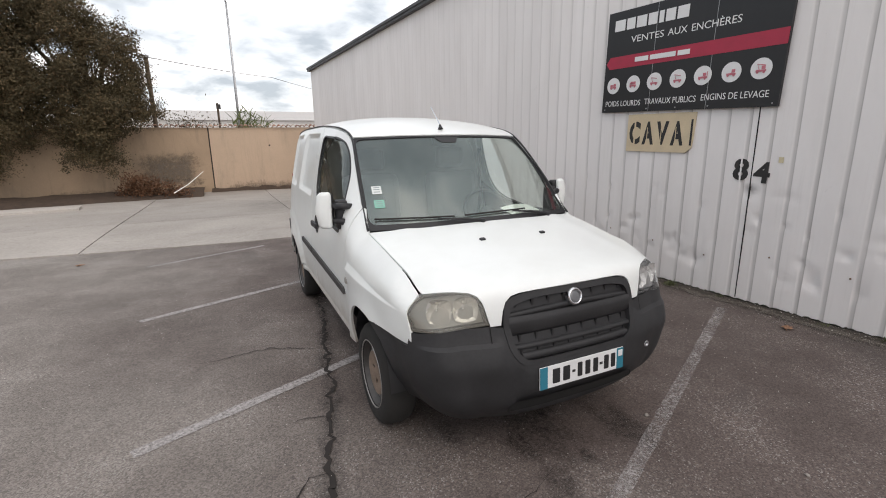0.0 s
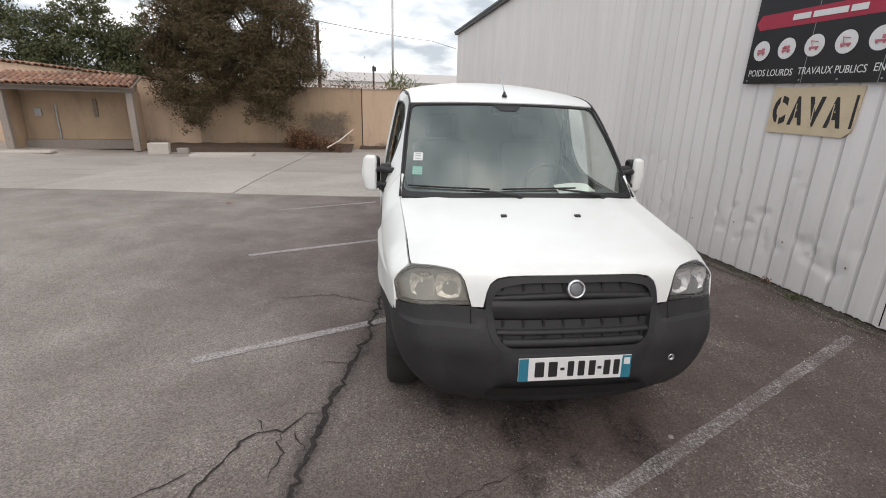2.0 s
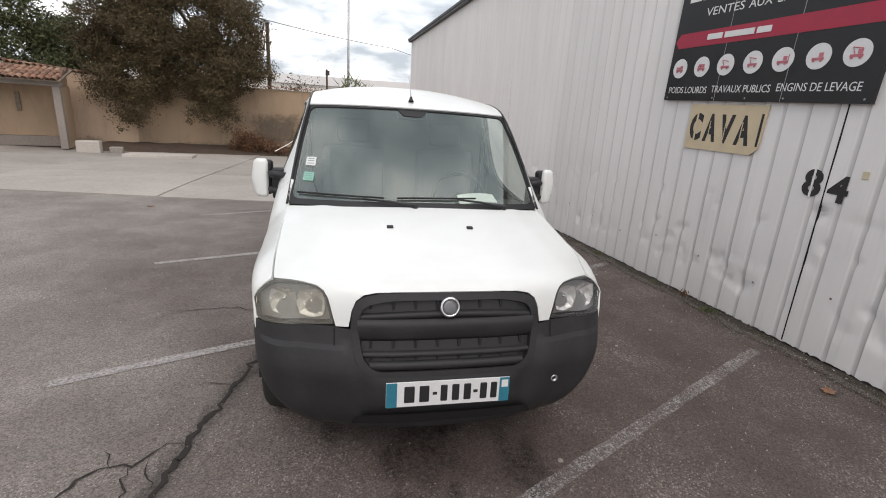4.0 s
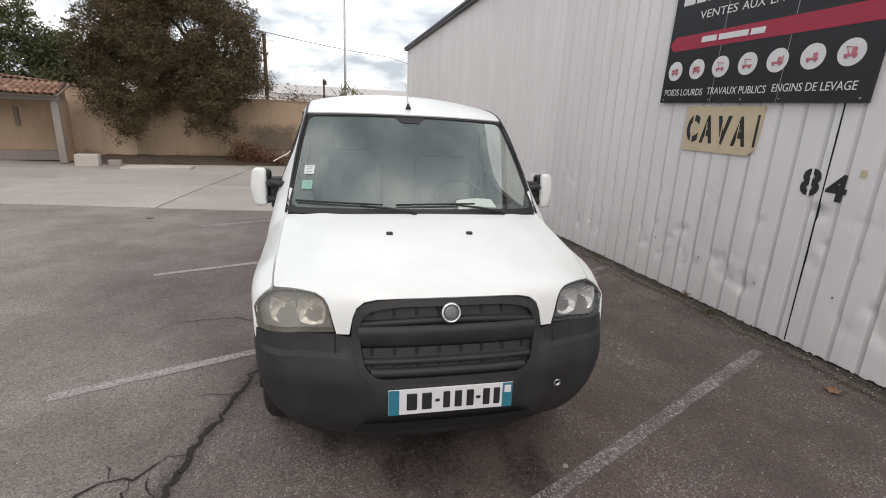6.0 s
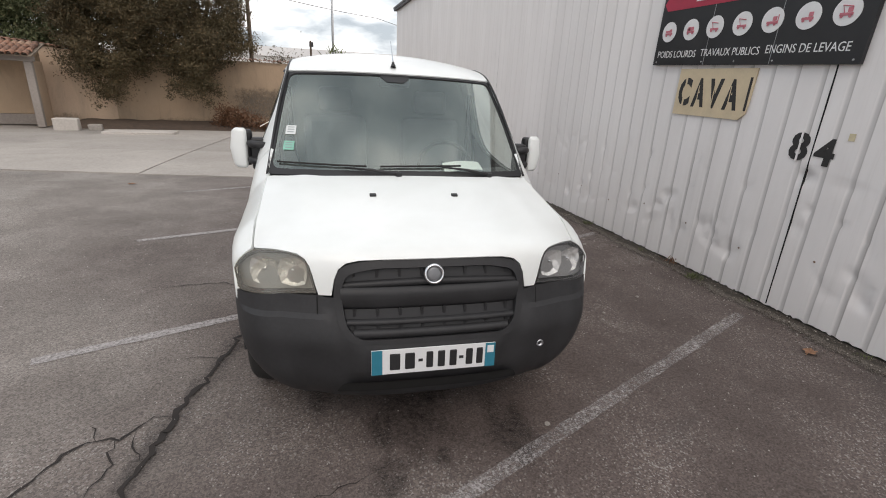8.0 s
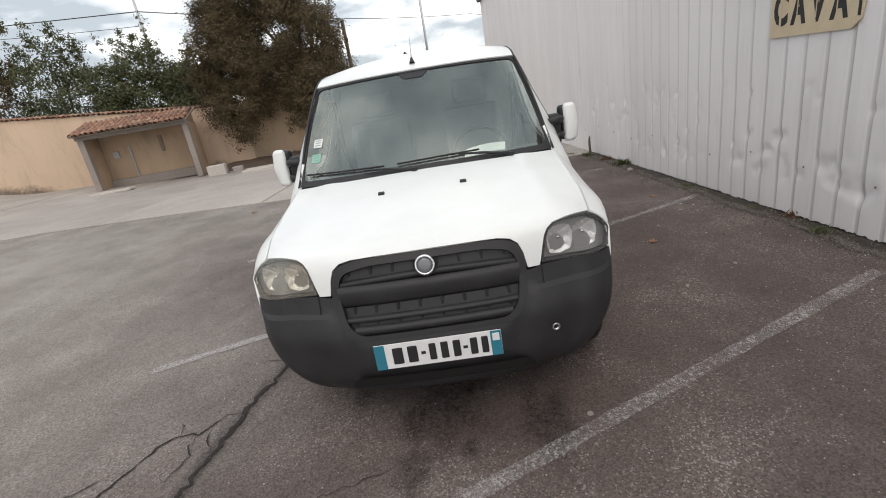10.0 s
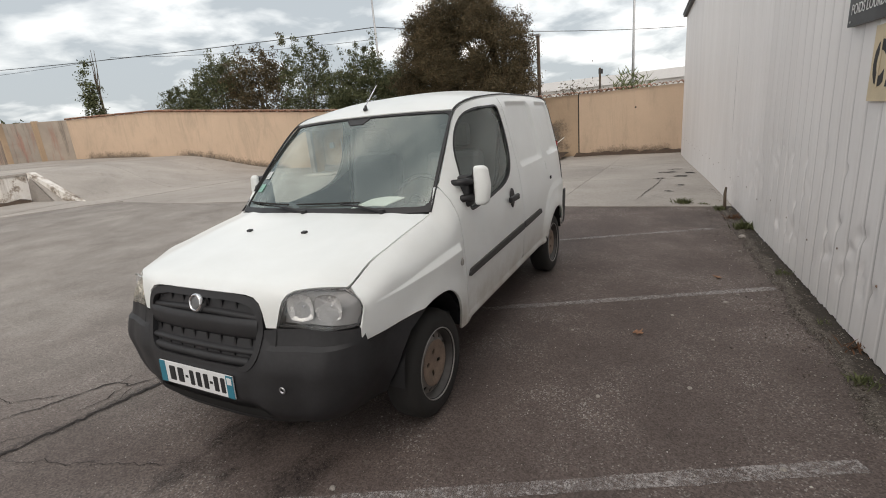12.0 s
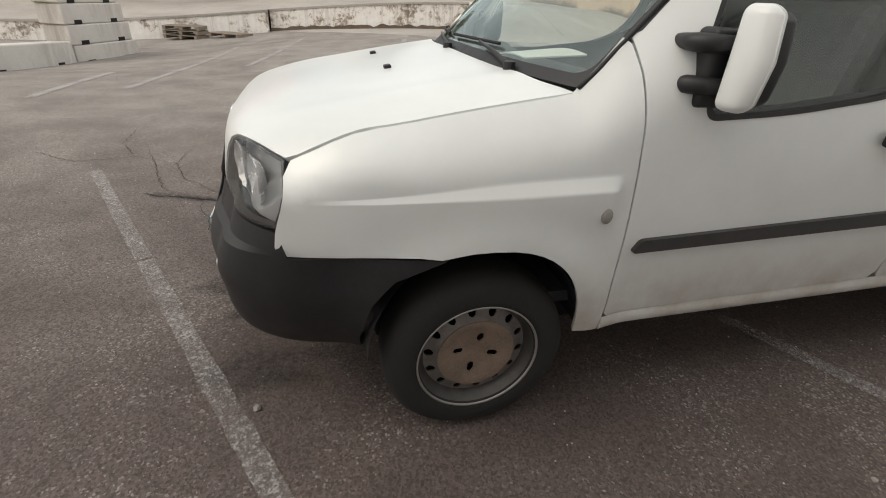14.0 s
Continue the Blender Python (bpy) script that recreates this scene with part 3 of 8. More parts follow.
def crack_stain(points, width):
    """Damp dirt soaked into the asphalt on both sides of the wide crack."""
    bm = bmesh.new()
    soak = bm.verts.layers.float.new("soak")
    rows = []
    for a, b in zip(points, points[1:]):
        d = Vector((b[0] - a[0], b[1] - a[1], 0))
        side = Vector((-d.y, d.x, 0)).normalized()
        for i in range(8):
            p = Vector((*a, 0)) + d * i / 8
            w = width * (0.55 + 0.9 * abs(noise.noise(p * 4)))
            rows.append([])
            for f, k in ((-1, 0.0), (-0.35, 0.75), (0.35, 0.75), (1, 0.0)):
                q = p + side * w * f
                rows[-1].append(bm.verts.new((q.x, q.y, ground_z(q.x, q.y) + 0.0035)))
                rows[-1][-1][soak] = k
    for r, t in zip(rows, rows[1:]):
        for j in range(3):
            bm.faces.new((r[j], r[j + 1], t[j + 1], t[j]))
    bmesh.ops.recalc_face_normals(bm, faces=bm.faces)
    solo("crack_stain", bm, STAIN_AND_SHADE, "damp dark margin along the crack in the asphalt", "stain", kind="structure")


# soft dark patches: small oil spots, and wide ones painting the van's shade
def oil_stain(x, y, r, seed):
    bm = bmesh.new()
    z = ground_z(x, y) + 0.0045
    soak = bm.verts.layers.float.new("soak")
    mid = bm.verts.new((x, y, z))
    mid[soak] = 1.0
    ring, half = [], []
    for k in range(26):
        a = math.tau * k / 26
        q = r * (0.7 + 0.5 * noise.noise(Vector((math.cos(a) * 1.5, math.sin(a) * 1.5, seed))))
        ring.append(bm.verts.new((x + q * math.cos(a) * 0.8, y + q * math.sin(a) * 1.3, z)))
        half.append(bm.verts.new((x + q * math.cos(a) * 0.4, y + q * math.sin(a) * 0.65, z)))
        half[-1][soak] = 0.8
    for k in range(26):
        bm.faces.new((mid, half[k], half[(k + 1) % 26]))
        bm.faces.new((half[k], ring[k], ring[(k + 1) % 26], half[(k + 1) % 26]))
    solo("oil_stain", bm, STAIN_AND_SHADE, "dark patch on the asphalt: oil stains and painted van shade", "stain", group="oil stains", kind="structure")


def make_stain_and_shade():
    n = Nodes("stain_and_shade_asphalt")
    # strong enough to carry some of the van's shade besides the stains
    keep = n.ramp(n.mix(0.5, n.noise(7, 6, 0.7), n.noise(40, 3, 0.7)), (0.38, 0.0), (0.64, 0.75))
    dark_mask = n.nt.nodes.new("ShaderNodeAttribute")
    dark_mask.attribute_name = "soak"
    keep = n.math("MULTIPLY", keep, dark_mask.outputs["Fac"])
    n.set((0.035, 0.030, 0.028), 0.6)
    clear = n.nt.nodes.new("ShaderNodeBsdfTransparent")
    mixer = n.nt.nodes.new("ShaderNodeMixShader")
    n.link(keep, mixer.inputs[0])
    n.link(clear.outputs[0], mixer.inputs[1])
    n.link(n.bsdf.outputs[0], mixer.inputs[2])
    n.link(mixer.outputs[0], n.out.inputs[0])
    return n.mat


STAIN_AND_SHADE = make_stain_and_shade()
crack_stain([(-0.70, 3.4), (-0.78, 2.5), (-0.93, 1.7), (-0.98, 1.25), (-1.10, 0.72), (-1.20, 0.28), (-1.25, -0.1), (-1.33, -0.45), (-1.45, -0.8)], 0.10)
oil_stain(-0.21, 0.22, 0.15, 3)
oil_stain(0.10, 0.42, 0.13, 9)
oil_stain(-0.5, 0.45, 0.16, 5)
oil_stain(-0.19, -0.10, 0.17, 12)
oil_stain(0.06, -0.02, 0.10, 14)
# these two wide patches paint the shade under the van's front
oil_stain(-0.02, 0.30, 0.42, 17)
oil_stain(0.42, 0.12, 0.30, 21)

# ---- the shed with its sheet-metal wall ----
SHED_N = math.hypot(1, 0.068)
ALONG = Vector((0.068, -1, 0)) / SHED_N  # reading direction: towards the near end
INTO = Vector((1, 0.068, 0)) / SHED_N
SHED = Matrix(((ALONG.x, INTO.x, 0, 3.13), (ALONG.y, INTO.y, 0, 0), (0, 0, 1, 0), (0, 0, 0, 1)))
FAR_END, NEAR_END, EAVE = -17.25, 6.75, 4.25


def shed_ground(a):
    p = SHED @ Vector((a, 0, 0))
    return ground_z(p.x, p.y)


def dent(du, dh, size, deep, turn, stretch):
    """A knock in thin sheet: a creased trough that fades to one side."""
    p = du * math.cos(turn) + dh * math.sin(turn)
    q = (dh * math.cos(turn) - du * math.sin(turn)) / stretch
    r = math.hypot(p, q) / size
    if r >= 1.6:
        return 0.0
    return deep * (0.6 * max(0.0, 1 - r) + 0.4 * math.exp(-3 * r * r) * (1 + 0.6 * p / size))


def clad_sheet(a0, seed, top=EAVE):
    """One metre of trapezoid sheet: five ribs, small dents low down, an uneven foot."""
    rnd = random.Random(seed)
    near = a0 > -8
    us = []
    for r in range(5):
        u = a0 + 0.2 * r
        us += [(u + 0.002, 0.0), (u + 0.016, 0.0028), (u + 0.026, 0.0028), (u + 0.046, 0.0)] + ([(u + 0.09, 0.0), (u + 0.115, -0.001), (u + 0.14, -0.001), (u + 0.165, 0.0), (u + 0.185, 0.0)] if near else [(u + 0.13, -0.001)])
    us.append((a0 + 1.002, 0.0))
    zs = [0] + [0.03 + 0.035 * k for k in range(36)] + [1.4, 1.6, 2.0, 3.0, 4.6] if near else [0, 0.5, 1.2, 2.4, 4.6]
    foot = shed_ground(a0) + 0.028
    dents = [(a0 + rnd.random(), 0.25 + rnd.random() ** 1.5 * 0.85, rnd.uniform(0.03, 0.075), rnd.uniform(0.007, 0.021), rnd.uniform(0, 6.28), rnd.uniform(0.8, 2.4)) for _ in range(22)] if near else []
    bm = bmesh.new()
    grid = []
    ragged = [0.018 * rnd.random() for _ in us]
    for z in zs:
        row = []
        for i, (u, d) in enumerate(us):
            h = min(top, foot + z)
            edge = smooth01(min(u - a0, a0 + 1.0 - u) / 0.07)
            push = edge * sum(dent(u - ua, h - za, *shape) for ua, za, *shape in dents)
            du = 0.006 * noise.noise(Vector((u * 2.1, h * 1.7, 40))) if near else 0
            row.append(bm.verts.new((u, d + push + du, h - (ragged[i] if z == 0 else 0))))
        grid.append(row)
    for r, s in zip(grid, grid[1:]):
        for i in range(len(us) - 1):
            if s[i].co.z - r[i].co.z > 1e-4:
                bm.faces.new((r[i], r[i + 1], s[i + 1], s[i])).smooth = True
    # the folds of the ribs stay sharp
    per = 9 if near else 5
    for i in range(len(us) - 1):
        if i % per < 4:
            for r, s in zip(grid, grid[1:]):
                e = bm.edges.get((r[i], s[i]))
                if e:
                    e.smooth = False
    bmesh.ops.recalc_face_normals(bm, faces=bm.faces)
    if sum(f.normal.y for f in bm.faces) > 0:
        for f in bm.faces:
            f.normal_flip()
    return bm


def build_shed():
    shed = thing("wall_shed", "tall white ribbed sheet-metal shed wall, dented near the ground", "wall", SHED, kind="structure")
    for k in range(24):
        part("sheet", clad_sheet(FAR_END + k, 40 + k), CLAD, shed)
    # body behind the sheets, end wall, plinth, eave trim and roof
    part("inner_wall", boxed(FAR_END + 0.02, NEAR_END - 0.02, 0.05, 0.25, -0.4, EAVE - 0.02), DARK_TRIM, shed)
    part("end_wall", boxed(FAR_END - 0.02, FAR_END + 0.02, 0.0, 9.0, -0.4, EAVE), CLAD, shed)
    part("near_end_wall", boxed(NEAR_END - 0.02, NEAR_END + 0.02, 0.0, 9.0, -0.4, EAVE), CLAD, shed)
    part("back_wall", boxed(FAR_END, NEAR_END, 8.9, 9.0, -0.4, EAVE), CLAD, shed)
    part("plinth", boxed(FAR_END, NEAR_END, 0.035, 0.049, -0.4, 0.0), KERB_CONCRETE, shed)
    part("eave_trim", boxed(FAR_END - 0.14, NEAR_END, -0.10, 0.06, EAVE, EAVE + 0.07), DARK_TRIM, shed)
    bm = bmesh.new()
    prism(bm, [(-0.12, EAVE + 0.06), (4.5, EAVE + 1.0), (9.1, EAVE + 0.06), (9.1, EAVE + 0.12), (4.5, EAVE + 1.06), (-0.12, EAVE + 0.12)], NEAR_END - FAR_END + 0.3,
          Matrix(((0, 1, 0, FAR_END - 0.15), (1, 0, 0, 0), (0, 0, 1, 0), (0, 0, 0, 1))))
    part("roof", bm, DARK_TRIM, shed)
    # edge of a sliding door leaf: a dark upright gap
    part("door_gap", boxed(-1.150, -1.141, -0.004, 0.01, 0.0, 3.6), VOID, shed)
    for k, a in enumerate(np.arange(-16.5, 6.4, 0.62)):
        zz = 0.36 + 0.05 * ((k * 5) % 3)
        bm = bmesh.new()
        lathe(bm, [(0.0, 0.006), (0.006, 0.004), (0.009, 0.0)], 8, pose(a + 0.11, -0.004, zz, 90))
        part("screw", bm, RUST, shed)
    return shed


shed = build_shed()


def make_foot():
    """Soil at the wall, crumbled grit beside it, thinning out over the asphalt."""
    n = Nodes("gritty_dirt")

    def layer(name):
        at = n.nt.nodes.new("ShaderNodeAttribute")
        at.attribute_name = name
        return at.outputs["Fac"]

    fine, mid = n.noise(45, 4, 0.75), n.noise(6, 5, 0.65)
    soil = n.ramp(fine, (0.3, (0.020, 0.016, 0.013)), (0.7, (0.060, 0.048, 0.038)))
    crumbs = n.ramp(n.mix(0.5, fine, n.cells(190, out="Color")), (0.30, (0.052, 0.043, 0.035)), (0.56, (0.105, 0.088, 0.074)), (0.76, (0.26, 0.23, 0.205)))
    dirty = n.math("ADD", layer("soil"), n.math("MULTIPLY", n.math("SUBTRACT", mid, 0.5), 1.4))
    n.set(n.mix(n.ramp(dirty, (0.30, 0.0), (0.62, 1.0)), crumbs, soil), 0.92)
    n.bump(fine, 0.5, 0.006)
    ragged = n.math("ADD", n.math("MULTIPLY", n.math("SUBTRACT", mid, 0.5), 0.9), n.math("MULTIPLY", n.math("SUBTRACT", fine, 0.5), 0.9))
    keep = n.ramp(n.math("ADD", layer("cover"), ragged), (0.34, 0.0), (0.60, 1.0))
    clear = n.nt.nodes.new("ShaderNodeBsdfTransparent")
    mixer = n.nt.nodes.new("ShaderNodeMixShader")
    n.link(keep, mixer.inputs[0])
    n.link(clear.outputs[0], mixer.inputs[1])
    n.link(n.bsdf.outputs[0], mixer.inputs[2])
    n.link(mixer.outputs[0], n.out.inputs[0])
    return n.mat


FOOT = make_foot()


def gravel_foot():
    """A strip of soil and crumbled concrete at the foot of the shed wall."""
    bm = bmesh.new()
    cover, soil = bm.verts.layers.float.new("cover"), bm.verts.layers.float.new("soil")
    rows = []
    for a in np.arange(FAR_END, NEAR_END, 0.12):
        rows.append([])
        for b, h, c, d in ((0.034, 0.006, 1.3, 1.3), (-0.03, 0.010, 1.3, 1.1), (-0.08, 0.012, 1.0, 0.65), (-0.14, 0.010, 0.70, 0.2), (-0.21, 0.006, 0.40, -0.1), (-0.32, 0.003, -0.35, -0.3)):
            b += (0.05 * noise.noise(Vector((a * 1.7, 3, 0))) if b < -0.05 else 0)
            v = bm.verts.new((a, b, shed_ground(a) + h + 0.010 * noise.noise(Vector((a * 6, b * 14, 1))) * (h > 0.007)))
            v[cover], v[soil] = c, d
            rows[-1].append(v)
    for r, s in zip(rows, rows[1:]):
        for i in range(5):
            bm.faces.new((r[i + 1], r[i], s[i], s[i + 1]))
    bmesh.ops.recalc_face_normals(bm, faces=bm.faces)
    for f in bm.faces:
        if f.normal.z < 0:
            f.normal_flip()
    solo("wall_foot", bm, FOOT, "dark soil and crumbled grit along the shed foot", "soil", SHED, kind="structure", smooth=True)


gravel_foot()


def loose_grit():
    """Crumbs of stone and concrete lying along the wall foot, thinning out onto the asphalt."""
    rnd = random.Random(91)
    verts, faces = [], []
    for _ in range(9000):
        a = rnd.uniform(-8.5, 2.6)
        b = -0.02 - abs(rnd.gauss(0, 0.2)) * (1 + 0.6 * noise.noise(Vector((a * 1.3, 7, 0))))
        r = 0.0022 + 0.006 * rnd.random() ** 4
        c = Vector((a, b, shed_ground(a) + (0.012 if b > -0.2 else 0.003) + r * 0.4))
        k = len(verts)
        for d in ((1, 0, 0), (-1, 0, 0), (0, 1, 0), (0, -1, 0), (0, 0, 0.7), (0, 0, -0.7)):
            w = Vector(d) * r * rnd.uniform(0.6, 1.3)
            verts.append(SHED @ (c + Vector((w.x + 0.5 * w.y, w.y - 0.5 * w.x, w.z))))
        faces += [(k + i, k + j, k + m) for i, j, m in ((0, 2, 4), (2, 1, 4), (1, 3, 4), (3, 0, 4), (2, 0, 5), (1, 2, 5), (3, 1, 5), (0, 3, 5))]
    me = bpy.data.meshes.new("grit")
    me.from_pydata(verts, [], faces)
    me.materials.append(GRIT)
    tagged(new("grit", me), "pale and brown grit lying along the shed foot", "grit", kind="stuff")


def make_grit():
    n = Nodes("loose_grit")
    geo = n.nt.nodes.new("ShaderNodeNewGeometry")
    c = n.ramp(geo.outputs["Random Per Island"], (0.0, (0.05, 0.04, 0.030)), (0.6, (0.12, 0.10, 0.082)), (0.88, (0.24, 0.215, 0.185)), (1.0, (0.48, 0.45, 0.41)))
    return n.set(c, 0.9)


GRIT = make_grit()
loose_grit()

# ---- ochre boundary wall ----
YARD_WALL = [(2.3, 18.35), (-1.8, 18.65), (-8.0, 17.75), (-14.5, 16.7), (-24.0, 15.2), (-29.5, 13.6)]


def wall_run(parent, a, b, mat, height, thick=0.22, name="wall_panel"):
    a, b = Vector((*a, 0)), Vector((*b, 0))
    way = (b - a).normalized()
    back = Vector((way.y, -way.x, 0)) * thick
    if back.y < 0:
        back = -back
    k = max(2, int((b - a).length / 0.8))
    bm = bmesh.new()
    rows = []
    for i in range(k + 1):
        p = a.lerp(b, i / k)
        g = ground_z(p.x, p.y)
        t = top_of_wall(p.x)
        q = p + back
        rows.append([bm.verts.new((*p.xy, g - 0.3)), bm.verts.new((*p.xy, t)), bm.verts.new((*q.xy, t)), bm.verts.new((*q.xy, g - 0.3))])
    for r, s in zip(rows, rows[1:]):
        for j in range(3):
            bm.faces.new((r[j], s[j], s[j + 1], r[j + 1]))
    for r in (rows[0], rows[-1]):
        bm.faces.new(r)
    bmesh.ops.recalc_face_normals(bm, faces=bm.faces)
    part(name, bm, mat, parent)


def top_of_wall(x):
    return 2.24 + 0.092 * min(15.0, max(0.0, -9.0 - x)) + 0.012 * max(0.0, -24 - x)


def half_tile():
    """A clay cover tile, a half pipe 0.4 m long."""
    bm = bmesh.new()
    rows = []
    for y, r in ((-0.2, 0.085), (0.2, 0.068)):
        rows.append([bm.verts.new((-r * math.cos(math.pi * k / 6), y, r * math.sin(math.pi * k / 6))) for k in range(7)])
    for k in range(6):
        bm.faces.new((rows[0][k], rows[0][k + 1], rows[1][k + 1], rows[1][k]))
    ext = bmesh.ops.extrude_face_region(bm, geom=bm.faces[:])
    for v in ext["geom"]:
        if isinstance(v, bmesh.types.BMVert):
            v.co.z -= 0.014
    bmesh.ops.recalc_face_normals(bm, faces=bm.faces)
    return finish(bm, TILE, True)


TILE_MESH = half_tile()


def lay_tile(parent, m, name="tile"):
    ob = new(name, TILE_MESH)
    ob.parent = parent
    ob.matrix_basis = m
    return ob


def build_yard_wall():
    wall = thing("wall_yard", "weathered ochre rendered boundary wall capped with clay tiles", "wall", kind="structure")
    for i, (a, b) in enumerate(zip(YARD_WALL, YARD_WALL[1:])):
        wall_run(wall, a, b, OCHRE if i in (0, 2, 3) else OCHRE_OLD if i == 1 else OCHRE, 2.4)
    rnd = random.Random(5)
    for i, (a, b) in enumerate(zip(YARD_WALL, YARD_WALL[1:])):
        a, b = Vector((*a, 0)), Vector((*b, 0))
        way = (b - a).normalized()
        back = Vector((way.y, -way.x, 0))
        if back.y < 0:
            back = -back
        yaw = math.degrees(math.atan2(back.y, back.x)) - 90
        k = int((b - a).length / 0.175)
        for j in range(k):
            p = a.lerp(b, (j + 0.5) / k) + back * 0.10
            lay_tile(wall, pose(p.x, p.y, top_of_wall(p.x) + 0.035 + rnd.uniform(-0.008, 0.008), rnd.uniform(6, 12), rnd.uniform(-4, 4), yaw + rnd.uniform(-4, 4)), "coping_tile")
    # old panels of the upper yard, beyond the ochre stretch
    a, b = Vector((-29.5, 13.6, 0)), Vector((-37, 7.0, 0))
    for j in range(6):
        p, q = a.lerp(b, j / 6), a.lerp(b, (j + 0.93) / 6)
        wall_run(wall, p.xy, q.xy, OLD_PANEL, 2.2)
        bm = bmesh.new()
        box(bm, -0.08, 0.08, -0.16, 0.16, ground_z(q.x, q.y) - 0.2, top_of_wall(q.x) + 0.05, 0.02)
        bm.transform(Matrix.Translation((q.x, q.y, 0)))
        part("pillar", bm, OCHRE_OLD, wall)
    x, y = YARD_WALL[1]
    part("panel_joint", boxed(x - 0.022, x + 0.022, y - 0.012, y + 0.05, ground_z(x, y) - 0.1, top_of_wall(x)), GAP_BLACK, wall, "dark open joint between two wall panels")
    # flat near-black disc paints the dark inside of a small hole
    part("wall_hole", lathe(bmesh.new(), [(0.035, 0.004), (0.0, 0.002)], 12, pose(0.35, 18.486, 1.55, 90)), GAP_BLACK, wall)


build_yard_wall()


def make_stain():
    """Soot and damp soaked into the render, fading out unevenly."""
    n = Nodes("sooty_damp_stain")
    at = n.nt.nodes.new("ShaderNodeAttribute")
    at.attribute_name = "soak"
    keep = n.math("ADD", at.outputs["Fac"], n.math("MULTIPLY", n.math("SUBTRACT", n.mix(0.5, n.noise(2.2, 6, 0.7), n.noise(9, 5, 0.7)), 0.5), 2.0))
    keep = n.ramp(keep, (0.25, 0.0), (0.9, 0.72))
    n.set(n.ramp(n.noise(18, 4, 0.7), (0.3, (0.12, 0.098, 0.078)), (0.7, (0.26, 0.215, 0.17))), 0.95)
    clear = n.nt.nodes.new("ShaderNodeBsdfTransparent")
    mixer = n.nt.nodes.new("ShaderNodeMixShader")
    n.link(keep, mixer.inputs[0])
    n.link(clear.outputs[0], mixer.inputs[1])
    n.link(n.bsdf.outputs[0], mixer.inputs[2])
    n.link(mixer.outputs[0], n.out.inputs[0])
    return n.mat


STAIN = make_stain()


def wall_stain(a, b, z0, z1, label, low=0.0):
    """A stained patch 4 mm before the wall face from a to b; low: how far it is soaked along its foot."""
    a, b = Vector((*a, 0)), Vector((*b, 0))
    way = (b - a).normalized()
    front = Vector((-way.y, way.x, 0))
    if front.y > 0:
        front = -front
    bm = bmesh.new()
    soak = bm.verts.layers.float.new("soak")
    cols, rows = max(4, int((b - a).length / 0.25)), 8
    grid = []
    for i in range(cols + 1):
        p = a.lerp(b, i / cols) + front * 0.005
        g = ground_z(p.x, p.y)
        grid.append([])
        for j in range(rows + 1):
            u, v = i / cols, j / rows
            vert = bm.verts.new((p.x, p.y, g + z0 + (z1 - z0) * v))
            side = min(1, 5 * u, 5 * (1 - u))
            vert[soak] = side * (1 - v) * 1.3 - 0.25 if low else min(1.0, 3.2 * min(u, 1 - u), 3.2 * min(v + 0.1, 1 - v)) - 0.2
            grid[-1].append(vert)
    for r, s in zip(grid, grid[1:]):
        for j in range(rows):
            bm.faces.new((r[j], s[j], s[j + 1], r[j + 1]))
    solo("wall_stain", bm, STAIN, label, "stain", kind="structure")


wall_stain((-1.82, 18.65), (-4.6, 18.243), 0.15, 1.75, "soot-grey damp patch on the ochre wall")
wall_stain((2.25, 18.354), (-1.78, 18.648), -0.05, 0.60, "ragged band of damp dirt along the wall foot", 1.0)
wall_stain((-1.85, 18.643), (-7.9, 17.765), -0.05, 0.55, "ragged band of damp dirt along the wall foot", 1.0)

wall_stain((-12.6, 17.007), (-14.4, 16.716), -0.05, 1.45, "soot-grey damp patch on the ochre wall")
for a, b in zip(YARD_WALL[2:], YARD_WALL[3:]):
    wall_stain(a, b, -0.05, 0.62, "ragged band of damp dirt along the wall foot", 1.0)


def wall_litter(a, b, wide, seed, label="low heap of earth and crumbled render along the wall foot"):
    """Crumbled render, earth and dead leaves heaped against the wall."""
    a, b = Vector((*a, 0)), Vector((*b, 0))
    front = Vector((-(b - a).y, (b - a).x, 0)).normalized()
    if front.y > 0:
        front = -front
    bm = bmesh.new()
    k = int((b - a).length / 0.12)
    rows = []
    for i in range(k + 1):
        p = a.lerp(b, i / k)
        w = wide * (0.75 + 0.6 * noise.noise(p * 0.9 + Vector((seed, 0, 0))))
        rows.append([])
        for f, h in ((-0.02, 0.13), (0.25, 0.11), (0.6, 0.06), (1.0, 0.0)):
            q = p + front * w * f
            rows[-1].append(bm.verts.new((q.x, q.y, ground_z(q.x, q.y) + 0.022 + h * (0.8 + 0.7 * noise.noise(q * 3.1)))))
    for r, s in zip(rows, rows[1:]):
        for j in range(3):
            bm.faces.new((r[j], s[j], s[j + 1], r[j + 1]))
    bmesh.ops.recalc_face_normals(bm, faces=bm.faces)
    for f in bm.faces:
        if f.normal.z < 0:
            f.normal_flip()
    solo("earth_heap", bm, EARTH, label, "soil", kind="structure", smooth=True)


EARTH = plain("dark_earth", (0.075, 0.052, 0.038), 0.95, vary=0.45, scale=6, bump=0.6)
wall_litter((2.0, 18.37), (-1.9, 18.64), 0.42, 3)


